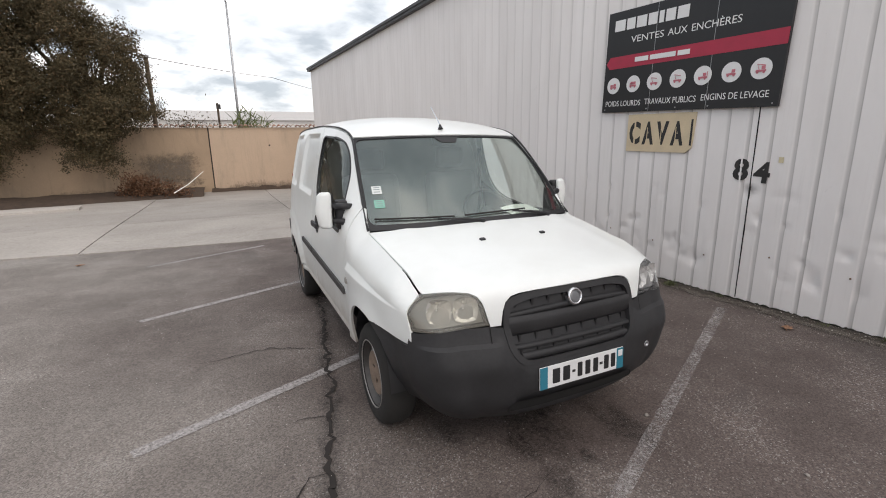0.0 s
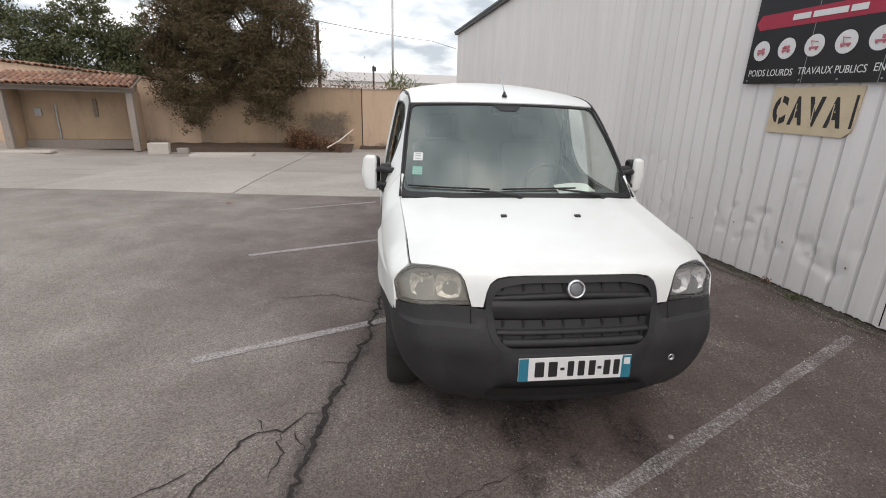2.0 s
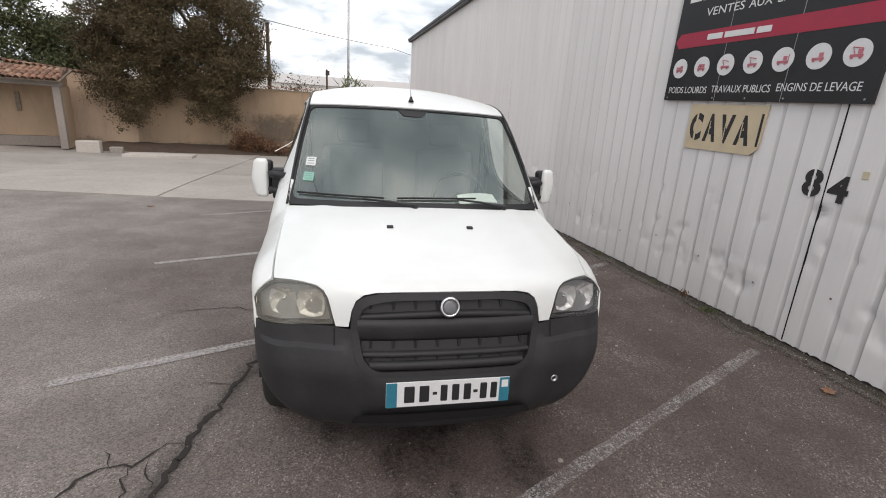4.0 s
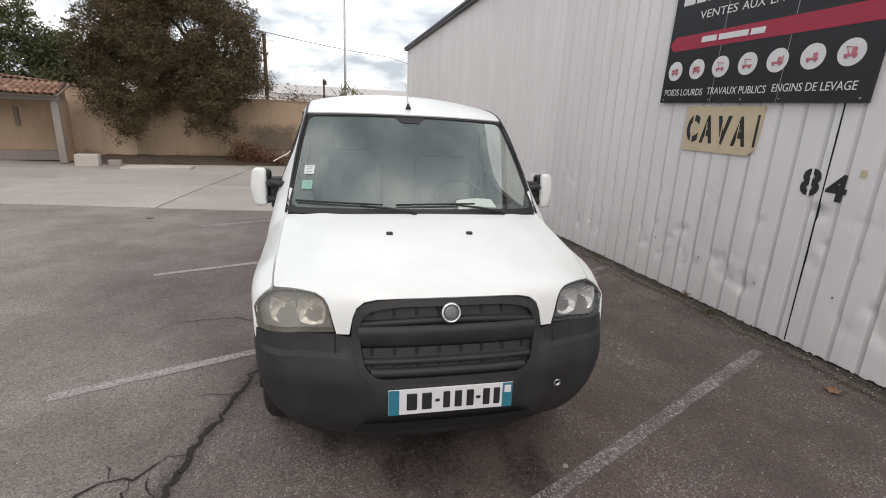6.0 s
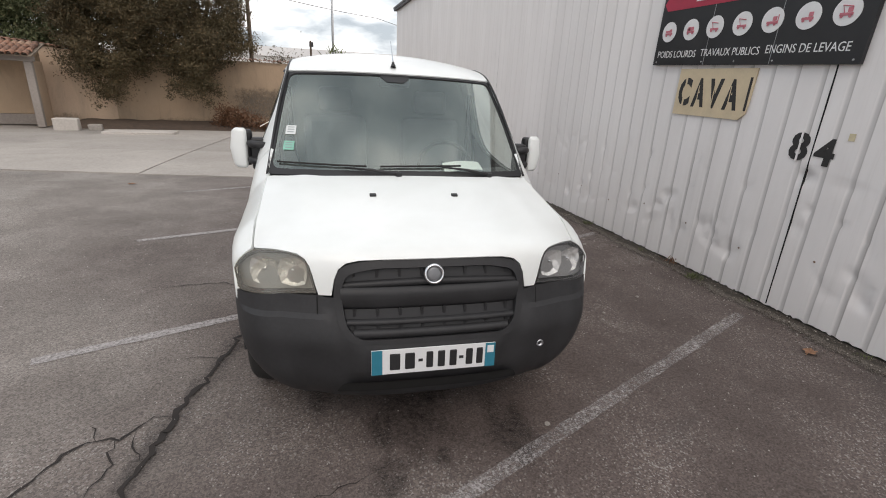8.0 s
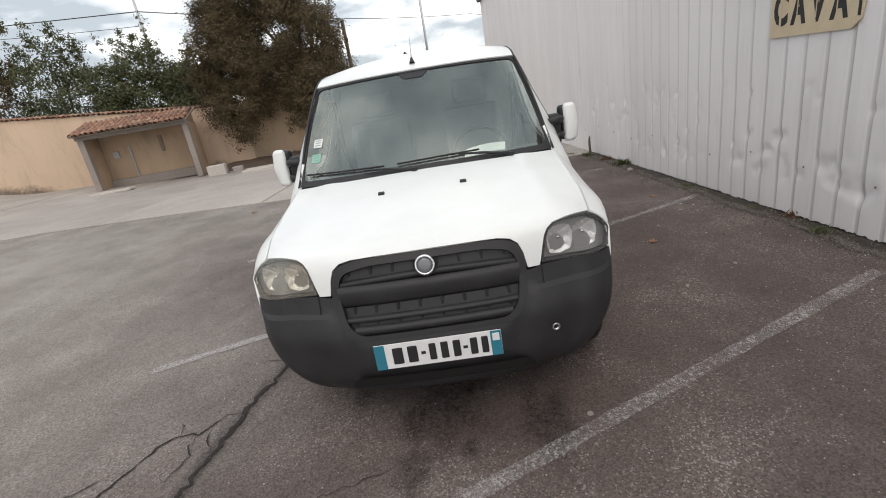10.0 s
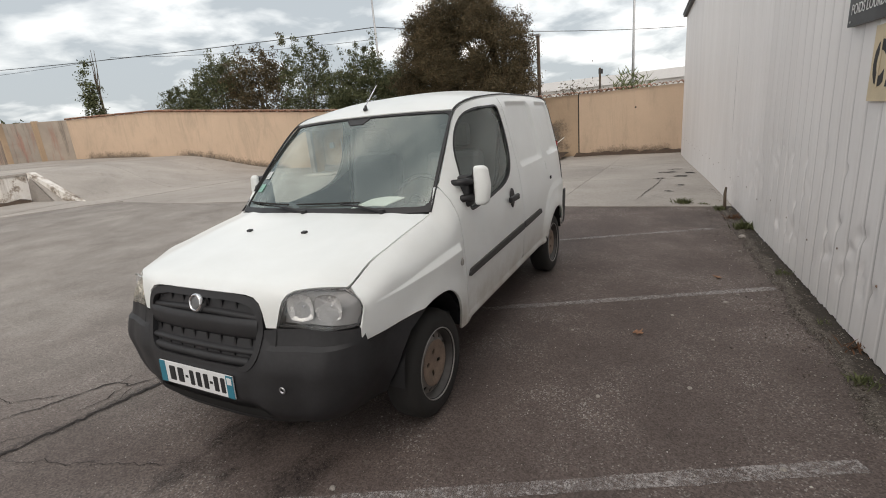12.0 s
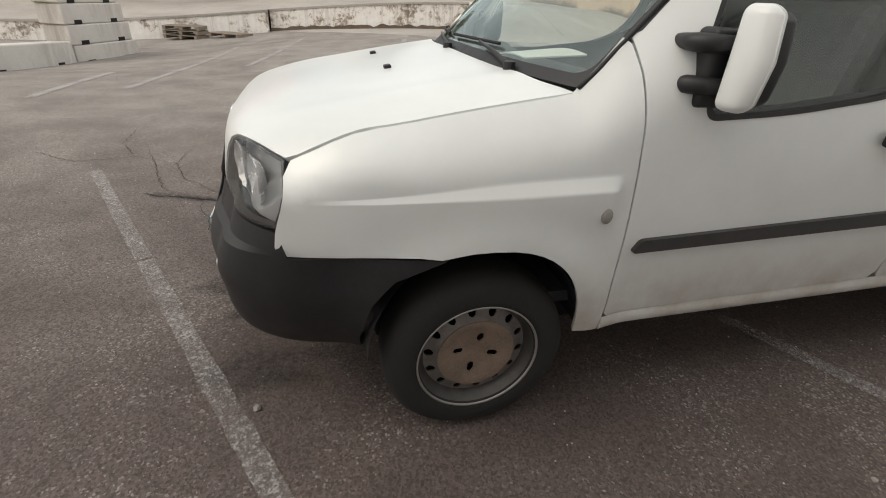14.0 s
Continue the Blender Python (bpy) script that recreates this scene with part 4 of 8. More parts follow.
def build_shelter():
    """The lean-to before the wall: two posts, a beam, back panel and a tiled roof."""
    ang = math.degrees(math.atan2(0.75, 3.3))
    m = pose(-11.1, 15.35, 0.0, 0, 0, ang)
    s = thing("lean_to_shelter", "low lean-to shelter with clay tile roof against the ochre wall", "shelter", m)
    for x in (-1.75, 1.75):
        part("post", boxed(x - 0.10, x + 0.10, -0.1, 0.1, -0.15, 1.78, 0.015), KERB_CONCRETE, s)
    part("beam", boxed(-1.9, 1.9, -0.12, 0.12, 1.78, 1.93, 0.01), KERB_CONCRETE, s)
    part("back_panel", boxed(-1.75, 1.75, 1.1, 1.2, -0.2, 2.3), OCHRE_OLD, s)
    for x in (-1.75, 1.75):
        part("side_wall", boxed(x - 0.06, x + 0.06, 0.1, 1.1, -0.15, 1.8), OCHRE_OLD, s)
    bm = boxed(-1.95, 1.95, -0.38, 1.25, -0.02, 0.02)
    bm.transform(pose(0, 0.02, 2.02, 15))
    part("roof_board", bm, WOOD, s)
    rnd = random.Random(8)
    for r in range(4):
        for c in range(22):
            x = -1.9 + 3.8 * (c + 0.5) / 22
            local = pose(x + rnd.uniform(-0.01, 0.01), -0.28 + 0.37 * r, 0.05 + rnd.uniform(0, 0.012), rnd.uniform(-1, 4), 0, rnd.uniform(-3, 3))
            lay_tile(s, pose(0, 0.02, 2.02, 15) @ local, "roof_tile")
    # pipe, tap box and hose hook on the back panel
    part("pipe", tube(bmesh.new(), [(-0.75, 1.05, 0.0), (-0.75, 1.05, 1.35)], 0.035, 8), GALV, s)
    part("wall_box", boxed(-1.35, -1.15, 1.0, 1.1, 0.95, 1.2, 0.01), GALV, s)
    part("hook_board", boxed(0.35, 0.47, 1.03, 1.1, 0.95, 1.55, 0.01), WOOD, s)
    part("ledge", boxed(-1.7, 1.7, 0.85, 1.1, -0.15, 0.18, 0.02), KERB_CONCRETE, s)


build_shelter()


def rough_block(name, size, m, mat, label, category, seed=1, bevel=0.03):
    bm = boxed(-size[0] / 2, size[0] / 2, -size[1] / 2, size[1] / 2, 0, size[2], bevel)
    for v in bm.verts:
        v.co += Vector((noise.noise(v.co * 5 + Vector((seed, 0, 0))), noise.noise(v.co * 5 + Vector((0, seed, 0))), 0)) * 0.03
    return solo(name, bm, mat, label, category, m)


def on_ground(x, y, yaw=0.0, dz=0.0):
    return pose(x, y, ground_z(x, y) + dz, 0, 0, yaw)


rough_block("concrete_block", (0.62, 0.42, 0.38), on_ground(-8.45, 15.2, 12), PALE_SLAB, "square pale concrete block beside the shelter post", "block", 2)
rough_block("concrete_block", (0.36, 0.3, 0.20), on_ground(-7.8, 15.45, 14), CONCRETE, "low pale concrete block by the planted strip", "block", 4)
rough_block("broken_slab", (1.9, 0.75, 0.10), on_ground(-6.2, 14.6, 6), PALE_SLAB, "loose pale broken concrete slab lying on the apron", "slab", 5, 0.02)
rough_block("broken_slab", (1.3, 0.5, 0.08), on_ground(-11.9, 14.3, 14), PALE_SLAB, "loose pale slab lying before the shelter", "slab", 7, 0.02)


def build_planter():
    """Earth strip at the wall foot behind a low edge of stones."""
    bm = bmesh.new()
    rows = []
    for x in np.arange(-8.9, -1.9, 0.25):
        yw = 17.6 + (x + 8) * 0.145
        rows.append([bm.verts.new((x, y, ground_z(x, y) + h + 0.05 * noise.noise(Vector((x * 2, y * 2, 0))))) for y, h in ((yw - 1.7, 0.01), (yw - 1.3, 0.14), (yw - 0.6, 0.2), (yw + 0.05, 0.22))])
    for r, s in zip(rows, rows[1:]):
        for j in range(3):
            bm.faces.new((r[j], s[j], s[j + 1], r[j + 1]))
    bmesh.ops.recalc_face_normals(bm, faces=bm.faces)
    solo("earth_bed", bm, EARTH, "strip of bare earth and dead leaves along the wall", "ground", kind="structure", smooth=True)


build_planter()


# ---- loading dock and the ramp's side ----


def deck_z(x, y):
    """The deck rises from the dock's edge to the foot of the buildings."""
    far = 0.72 + 0.75 * smooth01((y + 5) / 11)
    edge = -0.15 + 1.30 * smooth01((y + 9.5) / 17)
    return edge + (far - edge) * smooth01((-19.5 - x) / 8)


def build_dock():
    dock = thing("loading_dock", "long low loading dock wall with peeling white paint", "dock", kind="structure")
    runs = [((-17.3, 6.28), (-18.1, 2.6), (-19.05, -1.15)), ((-18.55, -1.2), (-18.2, -5.2), (-17.6, -9.5))]
    for run in runs:
        for a, b in zip(run, run[1:]):
            k = 6
            for name, mat, over, lo, hi in (("dock_wall", PEEL, 0.0, -1.2, 0.0), ("dock_coping", CONCRETE, 0.05, 0.004, 0.075)):
                bm = bmesh.new()
                rows = []
                for i in range(k + 1):
                    x, y = a[0] + (b[0] - a[0]) * i / k, a[1] + (b[1] - a[1]) * i / k
                    z = deck_z(x, y)
                    rows.append([bm.verts.new((x + over, y, z + lo)), bm.verts.new((x + over, y, z + hi)), bm.verts.new((x - 0.45, y, z + hi)), bm.verts.new((x - 0.45, y, z + lo))])
                for r, q in zip(rows, rows[1:]):
                    for j in range(4):
                        bm.faces.new((r[j], q[j], q[(j + 1) % 4], r[(j + 1) % 4]))
                bm.faces.new(rows[0])
                bm.faces.new(rows[-1])
                bmesh.ops.recalc_face_normals(bm, faces=bm.faces)
                part(name, bm, mat, dock)
    # deck behind the wall
    bm = bmesh.new()
    ys = np.linspace(6.28, -30, 38)
    grid = []
    for y in ys:
        x0 = float(np.interp(-y, [-6.28, -2.6, 1.15, 1.2, 5.2, 9.5, 30], [-17.7, -18.5, -19.45, -18.95, -18.6, -18.0, -16]))
        grid.append([bm.verts.new((x0 + (-46 - x0) * t, y, deck_z(x0 + (-46 - x0) * t, y) + 0.06)) for t in np.linspace(0, 1, 22)])
    for r, q in zip(grid, grid[1:]):
        for i in range(21):
            bm.faces.new((r[i], r[i + 1], q[i + 1], q[i]))
    bmesh.ops.recalc_face_normals(bm, faces=bm.faces)
    part("dock_deck", bm, CONCRETE, dock)
    bm = bmesh.new()
    m = Matrix.Translation((-17.25, 6.28, 0)) @ Matrix.Rotation(math.atan2(0.45, 1.75), 4, "Z")
    prism(bm, [(0, -0.1), (1.85, -0.1), (1.85, 0.14), (0.1, 1.2), (0, 1.2)], 0.22, m)
    part("ramp_cheek", bm, PEEL, dock)


build_dock()
for a, b, k in (((-17.3, 6.2), (-18.1, 2.6), 5), ((-18.1, 2.6), (-19.05, -1.15), 6), ((-18.55, -1.2), (-18.2, -5.2), 7)):
    wall_litter(a, b, 0.34, k, "dirt and moss gathered along the foot of the loading dock")


# ---- the van: surfaces ----
class Curve:
    """A smooth monotone curve through (at, value) points."""

    def __init__(self, *points):
        self.x, self.y = np.array(points, float).T
        h, d = np.diff(self.x), np.diff(self.y) / np.diff(self.x)
        m = np.zeros(len(self.x))
        m[0], m[-1] = d[0], d[-1]
        for i in range(1, len(d)):
            if d[i - 1] * d[i] > 0:
                w1, w2 = 2 * h[i] + h[i - 1], h[i] + 2 * h[i - 1]
                m[i] = (w1 + w2) / (w1 / d[i - 1] + w2 / d[i])
        self.m = m

    def __call__(self, x):
        x = min(max(x, self.x[0]), self.x[-1])
        i = min(len(self.x) - 2, max(0, int(np.searchsorted(self.x, x) - 1)))
        h = self.x[i + 1] - self.x[i]
        t = (x - self.x[i]) / h
        return float((1 + 2 * t) * (1 - t) ** 2 * self.y[i] + t * (1 - t) ** 2 * h * self.m[i] + t * t * (3 - 2 * t) * self.y[i + 1] + t * t * (t - 1) * h * self.m[i + 1])


# bonnet: the middle line by the length along it, swept back and down towards the sides
BONNET_Y = Curve((0.0, 0.066), (0.065, 0.074), (0.12, 0.085), (0.16, 0.100), (0.20, 0.130), (0.275, 0.20), (0.38, 0.30), (0.53, 0.45), (0.69, 0.606), (0.99, 0.905), (1.08, 0.995))
BONNET_Z = Curve((0.0, 0.735), (0.065, 0.800), (0.12, 0.855), (0.16, 0.890), (0.20, 0.914), (0.275, 0.939), (0.38, 0.963), (0.53, 0.996), (0.69, 1.027), (0.99, 1.078), (1.08, 1.092))


def sweep(x):
    return 0.155 * (abs(x) / 0.76) ** 3


def bonnet(x, s):
    drop = 0.024 * (x / 0.72) ** 2 * smooth01((s - 0.16) / 0.4) + 0.050 * abs(x / 0.72) ** 7 * smooth01(s / 0.16) * (1 - 0.97 * smooth01((s - 0.20) / 0.24))
    crease = 0.006 * math.exp(-(((abs(x) - 0.54) / 0.06) ** 2)) * smooth01((s - 0.2) / 0.2)
    return Vector((x, BONNET_Y(s) + sweep(x), BONNET_Z(s) - drop + crease))


BONNET_EDGE = Curve((0.20, 0.718), (0.32, 0.724), (0.5, 0.729), (0.75, 0.737), (1.08, 0.748))


def edge_point(s):
    return bonnet(BONNET_EDGE(s), s)


_edge = [edge_point(s) for s in np.linspace(0.235, 0.93, 16)]
_pillar = [Vector((0.728, 1.13, 1.165)), Vector((0.712, 1.25, 1.29)), Vector((0.690, 1.40, 1.436)), Vector((0.668, 1.52, 1.545)), Vector((0.655, 1.62, 1.612)),
           Vector((0.655, 1.78, 1.656)), Vector((0.660, 2.05, 1.688)), Vector((0.665, 2.6, 1.712)), Vector((0.665, 3.2, 1.708)), Vector((0.66, 3.6, 1.695)), Vector((0.65, 3.85, 1.676)), Vector((0.63, 4.0, 1.655))]
TOP_Z = Curve(*[(p.y, p.z) for p in _edge + _pillar])
TOP_X = Curve(*[(p.y, p.x) for p in _edge + _pillar])
SIDE_X = Curve((0.20, 0.79), (0.30, 0.815), (0.40, 0.834), (0.55, 0.850), (0.70, 0.858), (0.85, 0.857), (0.95, 0.851), (1.08, 0.836), (1.30, 0.793), (1.50, 0.748), (1.62, 0.718), (1.72, 0.690))
PLAN = Curve((0.0, -0.16), (0.15, -0.105), (0.25, -0.066), (0.40, -0.034), (0.60, -0.014), (0.85, -0.004), (1.1, 0.0), (3.2, 0.0), (3.5, -0.006), (3.75, -0.022), (3.9, -0.055), (4.0, -0.11), (4.08, -0.2))


def crease_z(y):
    return 0.800 + 0.034 * (y - 0.44)


def crease_wide(y):
    return 0.010 + 0.026 * smooth01((y - 0.40) / 0.55)


def side_x(y, z):
    flat = SIDE_X(z) + PLAN(y) * (1.0 if y > 2 else smooth01((z - 0.1) / 0.5))
    # the lower front corner is drawn in
    flat -= 0.030 * smooth01((0.47 - y) / 0.24) * smooth01((0.665 - z) / 0.05)
    # crease over the front wing and the swollen arches
    rise = z - crease_z(y)
    wide = crease_wide(y)
    ledge = 1 - min(1.0, max(0.0, rise / wide)) if rise > 0 else math.exp(-((rise / 0.12) ** 2))
    flat += 0.62 * wide * ledge * smooth01((y - 0.30) / 0.2) * smooth01((1.150 - y) / 0.045)
    for cy in (0.80, 3.37):
        r = math.hypot(y - cy, z - 0.29)
        flat += 0.022 * math.exp(-(((r - 0.37) / 0.075) ** 2)) * (z > 0.1)
    reach = 0.086 + 0.084 * smooth01((y - 0.3) / 0.5) if y < 1.0 else 0.17 + 0.10 * smooth01((y - 1.0) / 0.25) * smooth01((1.9 - y) / 0.3)
    if y > 1.6:
        reach = min(reach, 0.17 - 0.06 * smooth01((y - 1.6) / 0.4)) if y > 1.9 else reach
    d = (TOP_Z(y) - z) / reach
    w = (1 - min(1, max(0, d))) ** 2
    return flat + (min(TOP_X(y), flat) - flat) * w


def near_side(y, z):
    return Vector((side_x(y, z), y, z))


def resample(points, step, closed=True):
    out = []
    pairs = list(zip(points, points[1:] + points[:1])) if closed else list(zip(points, points[1:]))
    for a, b in pairs:
        k = max(1, round(math.dist(a, b) / step))
        out += [(a[0] + (b[0] - a[0]) * i / k, a[1] + (b[1] - a[1]) * i / k) for i in range(k)]
    if not closed:
        out.append(points[-1])
    return out


def arc(cx, cy, r, a0, a1, n=14):
    return [(cx + r * math.cos(radians(a0 + (a1 - a0) * i / n)), cy + r * math.sin(radians(a0 + (a1 - a0) * i / n))) for i in range(n + 1)]


def rounded(points, r, n=5):
    """A closed outline with its corners rounded; r is one number or one for each corner."""
    rs = r if isinstance(r, (list, tuple)) else [r] * len(points)
    out = []
    for i, p in enumerate(points):
        a, b = Vector(points[i - 1]), Vector(points[(i + 1) % len(points)])
        p = Vector(p)
        q = min(rs[i], (a - p).length * 0.49, (b - p).length * 0.49)
        u, v = p + (a - p).normalized() * q, p + (b - p).normalized() * q
        for k in range(n + 1):
            t = k / n
            w = u * (1 - t) ** 2 + p * 2 * t * (1 - t) + v * t * t
            out.append((w.x, w.y))
    return out


def skin(outline, fmap, step=0.04, holes=(), lines=(), flange=0.015, outward=(1, 0, 0), shade=None):
    """A sheet over a flat outline, laid on a surface, with its rim turned inwards."""
    pts, edges = [], []
    for loop, closed in [(outline, True)] + [(h, True) for h in holes] + [(k, False) for k in lines]:
        run = resample(list(loop), step * 0.8, closed)
        base = len(pts)
        pts += run
        edges += [(base + i, base + i + 1) for i in range(len(run) - 1)]
        if closed:
            edges.append((base + len(run) - 1, base))
    us, vs = [p[0] for p in outline], [p[1] for p in outline]
    rims = np.array(pts)
    for u in np.arange(min(us), max(us), step):
        for v in np.arange(min(vs), max(vs), step):
            q = (float(u) + step * 0.31, float(v) + step * 0.27)
            if np.min(np.abs(rims - q).max(1)) < step * 0.45:
                continue
            if inside(q, outline) and not any(inside(q, h) for h in holes):
                pts.append(q)
    verts, _, faces, *_ = delaunay_2d_cdt([Vector(p) for p in pts], edges, [], 0, 1e-5)
    bm = bmesh.new()
    vs = [bm.verts.new(fmap(v.x, v.y)) for v in verts]
    for f in faces:
        c = sum((verts[k] for k in f), Vector((0, 0))) / len(f)
        a, b, d = (verts[k] for k in f[:3])
        long = max((a - b).length, (b - d).length, (d - a).length)
        if abs((b - a).cross(d - a)) < long * 0.0006:
            continue
        if inside(c, outline) and not any(inside(c, h) for h in holes):
            bm.faces.new([vs[k] for k in f])
    for v in [v for v in bm.verts if not v.link_faces]:
        bm.verts.remove(v)
    bmesh.ops.recalc_face_normals(bm, faces=bm.faces)
    out = Vector(outward)
    if sum(f.normal.dot(out) * f.calc_area() for f in bm.faces) < 0:
        for f in bm.faces:
            f.normal_flip()
    bm.normal_update()
    for f in bm.faces:
        f.smooth = True
    if flange:
        rims = [e for e in bm.edges if e.is_boundary]
        normals = {v: v.normal.copy() for e in rims for v in e.verts}
        ext = bmesh.ops.extrude_edge_only(bm, edges=rims)
        # the new rim lies just inside the old one
        fresh = [g for g in ext["geom"] if isinstance(g, bmesh.types.BMVert)]
        for v in fresh:
            mate = min((w for e in v.link_edges for w in e.verts if w in normals), key=lambda w: (w.co - v.co).length, default=None)
            if mate:
                v.co -= normals[mate] * flange
        for e in rims:
            e.smooth = False
    return bm


def mirrored(bm):
    other = bm.copy()
    for v in other.verts:
        v.co.x = -v.co.x
    for f in other.faces:
        f.normal_flip()
    return other


def both(name, bm, mat, parent, label=""):
    """The same part on the two sides of the van."""
    twin = mirrored(bm)
    return part(name, bm, mat, parent, label), part(name, twin, mat, parent, label)


# ---- the van: parts ----
van = thing("van", "small white panel van with dark grey bumpers, parked on asphalt", "van")
ARCH_F = [(0.79 + 0.314 * abs(math.cos(t)) ** 0.84 * (1 if t < math.pi / 2 else -1), 0.30 + 0.368 * math.sin(t) ** 0.84) for t in np.linspace(0, math.pi, 25)]
ARCH_R = arc(3.37, 0.295, 0.345, 0, 180, 22)


def rail(y0, y1, drop, n=14):
    """Points under the body's upper edge."""
    return [(y0 + (y1 - y0) * i / n, TOP_Z(y0 + (y1 - y0) * i / n) - drop) for i in range(n + 1)]


LAMP_TOP = Curve((0.47, 0.05), (0.479, 0.085), (0.489, 0.120), (0.506, 0.150), (0.535, 0.174), (0.61, 0.198), (0.69, 0.224), (0.713, 0.234), (0.80, 0.262))


def wing_front(z):
    """Where the wing's leading edge stands."""
    return 0.246 + 0.036 * smooth01((z - 0.68) / 0.16)


def build_sides():
    # front wing
    wing = [(wing_front(0.85), 0.85)] + rail(0.30, 1.005, 0.003) + [(1.075, 1.115), (1.128, 1.178), (1.150, 1.165), (1.161, 1.10), (1.167, 0.95), (1.181, 0.75), (1.187, 0.60), (1.187, 0.40), (1.184, 0.338), (1.106, 0.332)]
    wing += [p for p in ARCH_F if p[1] > 0.345 and p[0] > 0.67] + [(0.655, 0.650), (0.60, 0.656), (0.45, 0.655), (0.252, 0.652)] + [(wing_front(z), z) for z in (0.68, 0.72, 0.75, 0.78, 0.81, 0.835)]
    folds = [[(y, crease_z(y) + crease_wide(y) * k) for y in np.linspace(0.34, 1.13, 24)] for k in (-0.15, 0.0, 0.12, 0.5, 0.88, 1.0, 1.2)]
    both("front_wing", skin(wing, near_side, 0.024, lines=folds), PAINT, van)
    # door, with its window opening
    window = rounded([(1.325, 1.19), (1.40, 1.372), (1.52, 1.498), (1.66, 1.572), (1.85, 1.606), (2.225, 1.622), (2.248, 1.45), (2.225, 1.25), (2.14, 1.125), (1.98, 1.062), (1.62, 1.015), (1.35, 1.0)], [0.03, 0.08, 0.08, 0.08, 0.08, 0.05, 0.1, 0.1, 0.1, 0.1, 0.1, 0.04])
    door = [(1.173, 0.95), (1.167, 1.10), (1.156, 1.165), (1.150, 1.185)] + rail(1.175, 2.33, 0.016, 24) + [(2.335, 1.45), (2.34, 0.9), (2.335, 0.44), (2.31, 0.410), (1.21, 0.388), (1.193, 0.40), (1.193, 0.60), (1.187, 0.75)]
    made = both("door", skin(door, near_side, 0.028, holes=[window]), PAINT, van)
    # rear quarter with two sunk fields
    quarter = [(2.345, 0.44), (2.345, 0.9), (2.341, 1.45), (2.338, TOP_Z(2.34) - 0.016)] + rail(2.37, 3.86, 0.012, 20) + [(3.905, 1.45), (3.912, 1.1), (3.87, 0.73), (3.78, 0.715), (3.74, 0.50), (3.725, 0.38)]
    quarter += [(p[0], p[1]) for p in ARCH_R if p[1] > 0.37] + [(2.995, 0.422), (2.36, 0.411)]
    fields = [rounded([(2.41, 1.125), (2.41, 1.655), (3.07, 1.662), (3.10, 1.14)], 0.05, 4), rounded([(3.25, 1.145), (3.25, 1.662), (3.78, 1.652), (3.83, 1.15)], 0.05, 4)]

    def sunk(y, z):
        p = near_side(y, z)
        for f in fields:
            cx, cz = sum(q[0] for q in f) / len(f), sum(q[1] for q in f) / len(f)
            inner = [(cx + (q[0] - cx) * 0.93, cz + (q[1] - cz) * 0.92) for q in f]
            if inside((y, z), inner):
                p.x -= 0.027
            elif inside((y, z), f):
                p.x -= 0.0015
        # the flared panel over the wheel
        if z < 0.95 and y > 2.85:
            p.x += 0.013 * smooth01((flare(y, z) + 0.004) / 0.022)
        return p

    def flare(y, z):
        """Depth inside the flare's upper edge."""
        if y > 3.37:
            return 0.86 - z
        r = math.hypot(y - 3.37, z - 0.30)
        return 0.41 + 0.15 * max(0.0, (z - 0.30) / r) ** 1.5 - r

    rings = []
    for f in fields:
        cx, cz = sum(q[0] for q in f) / len(f), sum(q[1] for q in f) / len(f)
        for k in (1.0, 0.965, 0.905):
            ring = [(cx + (q[0] - cx) * k, cz + (q[1] - cz) * (k if k == 1 else k - 0.012)) for q in f]
            rings.append(ring + ring[:1])
    for out in (0.006, -0.020):
        way = []
        for k in range(13):
            a = radians(150 - 5 * k)
            r = 0.41 + 0.15 * math.sin(a) ** 1.5 + out
            way.append((3.37 + r * math.cos(a), 0.30 + r * math.sin(a)))
        rings.append(way + [(3.5, 0.86 + out), (3.65, 0.86 + out), (3.84, 0.86 + out)])
    both("rear_quarter", skin(quarter, sunk, 0.032, lines=rings), PAINT, van)

    # window glass, its black frame, and the door furniture
    def inset(y, z):
        p = near_side(y, z)
        p.x -= 0.012
        return p

    def seal(y, z):
        p = near_side(y, z)
        p.x += 0.002
        return p

    cy, cz = 1.80, 1.32
    inner = [(cy + (y - cy) * 0.984, cz + (z - cz) * 0.974) for y, z in window]
    outer = [(cy + (y - cy) * 1.012, cz + (z - cz) * 1.018) for y, z in window]
    seal_bm = skin(outer, seal, 0.015, holes=[inner], flange=0.014)
    pane_bm = skin([(cy + (y - cy) * 0.996, cz + (z - cz) * 0.994) for y, z in window], inset, 0.06, flange=0)
    for sign, host in zip((1, -1), made):
        for name, bm, mat, label in (("window_frame", seal_bm, TRIM, "black rubber window frame"), ("window_pane", pane_bm, DOOR_GLASS, "tinted side window pane")):
            part(name, bm.copy() if sign > 0 else mirrored(bm), mat, host, label)
        # handle: an upright oval recess with a horizontal pull
        bm = bmesh.new()
        x = side_x(2.09, 0.945)
        lathe(bm, [(0.052, 0.0), (0.050, 0.008), (0.040, 0.012), (0.0, 0.012)], 20, pose(x - 0.002, 2.09, 0.945, 0, 90, 0) @ Matrix.Diagonal((1.42, 0.92, 1, 1)))
        part("handle_recess", bm if sign > 0 else mirrored(bm), TRIM, host, "black handle recess")
        bm = boxed(x + 0.008, x + 0.034, 1.99, 2.185, 0.922, 0.966, 0.010)
        part("door_handle", bm if sign > 0 else mirrored(bm), TRIM, host, "black plastic door handle")
        # rub strip
        strip = rounded([(1.215, 0.622), (1.24, 0.664), (2.32, 0.706), (2.322, 0.656)], [0.02, 0.012, 0.004, 0.004])

        def proud(y, z):
            p = near_side(y, z)
            p.x += 0.014
            return p

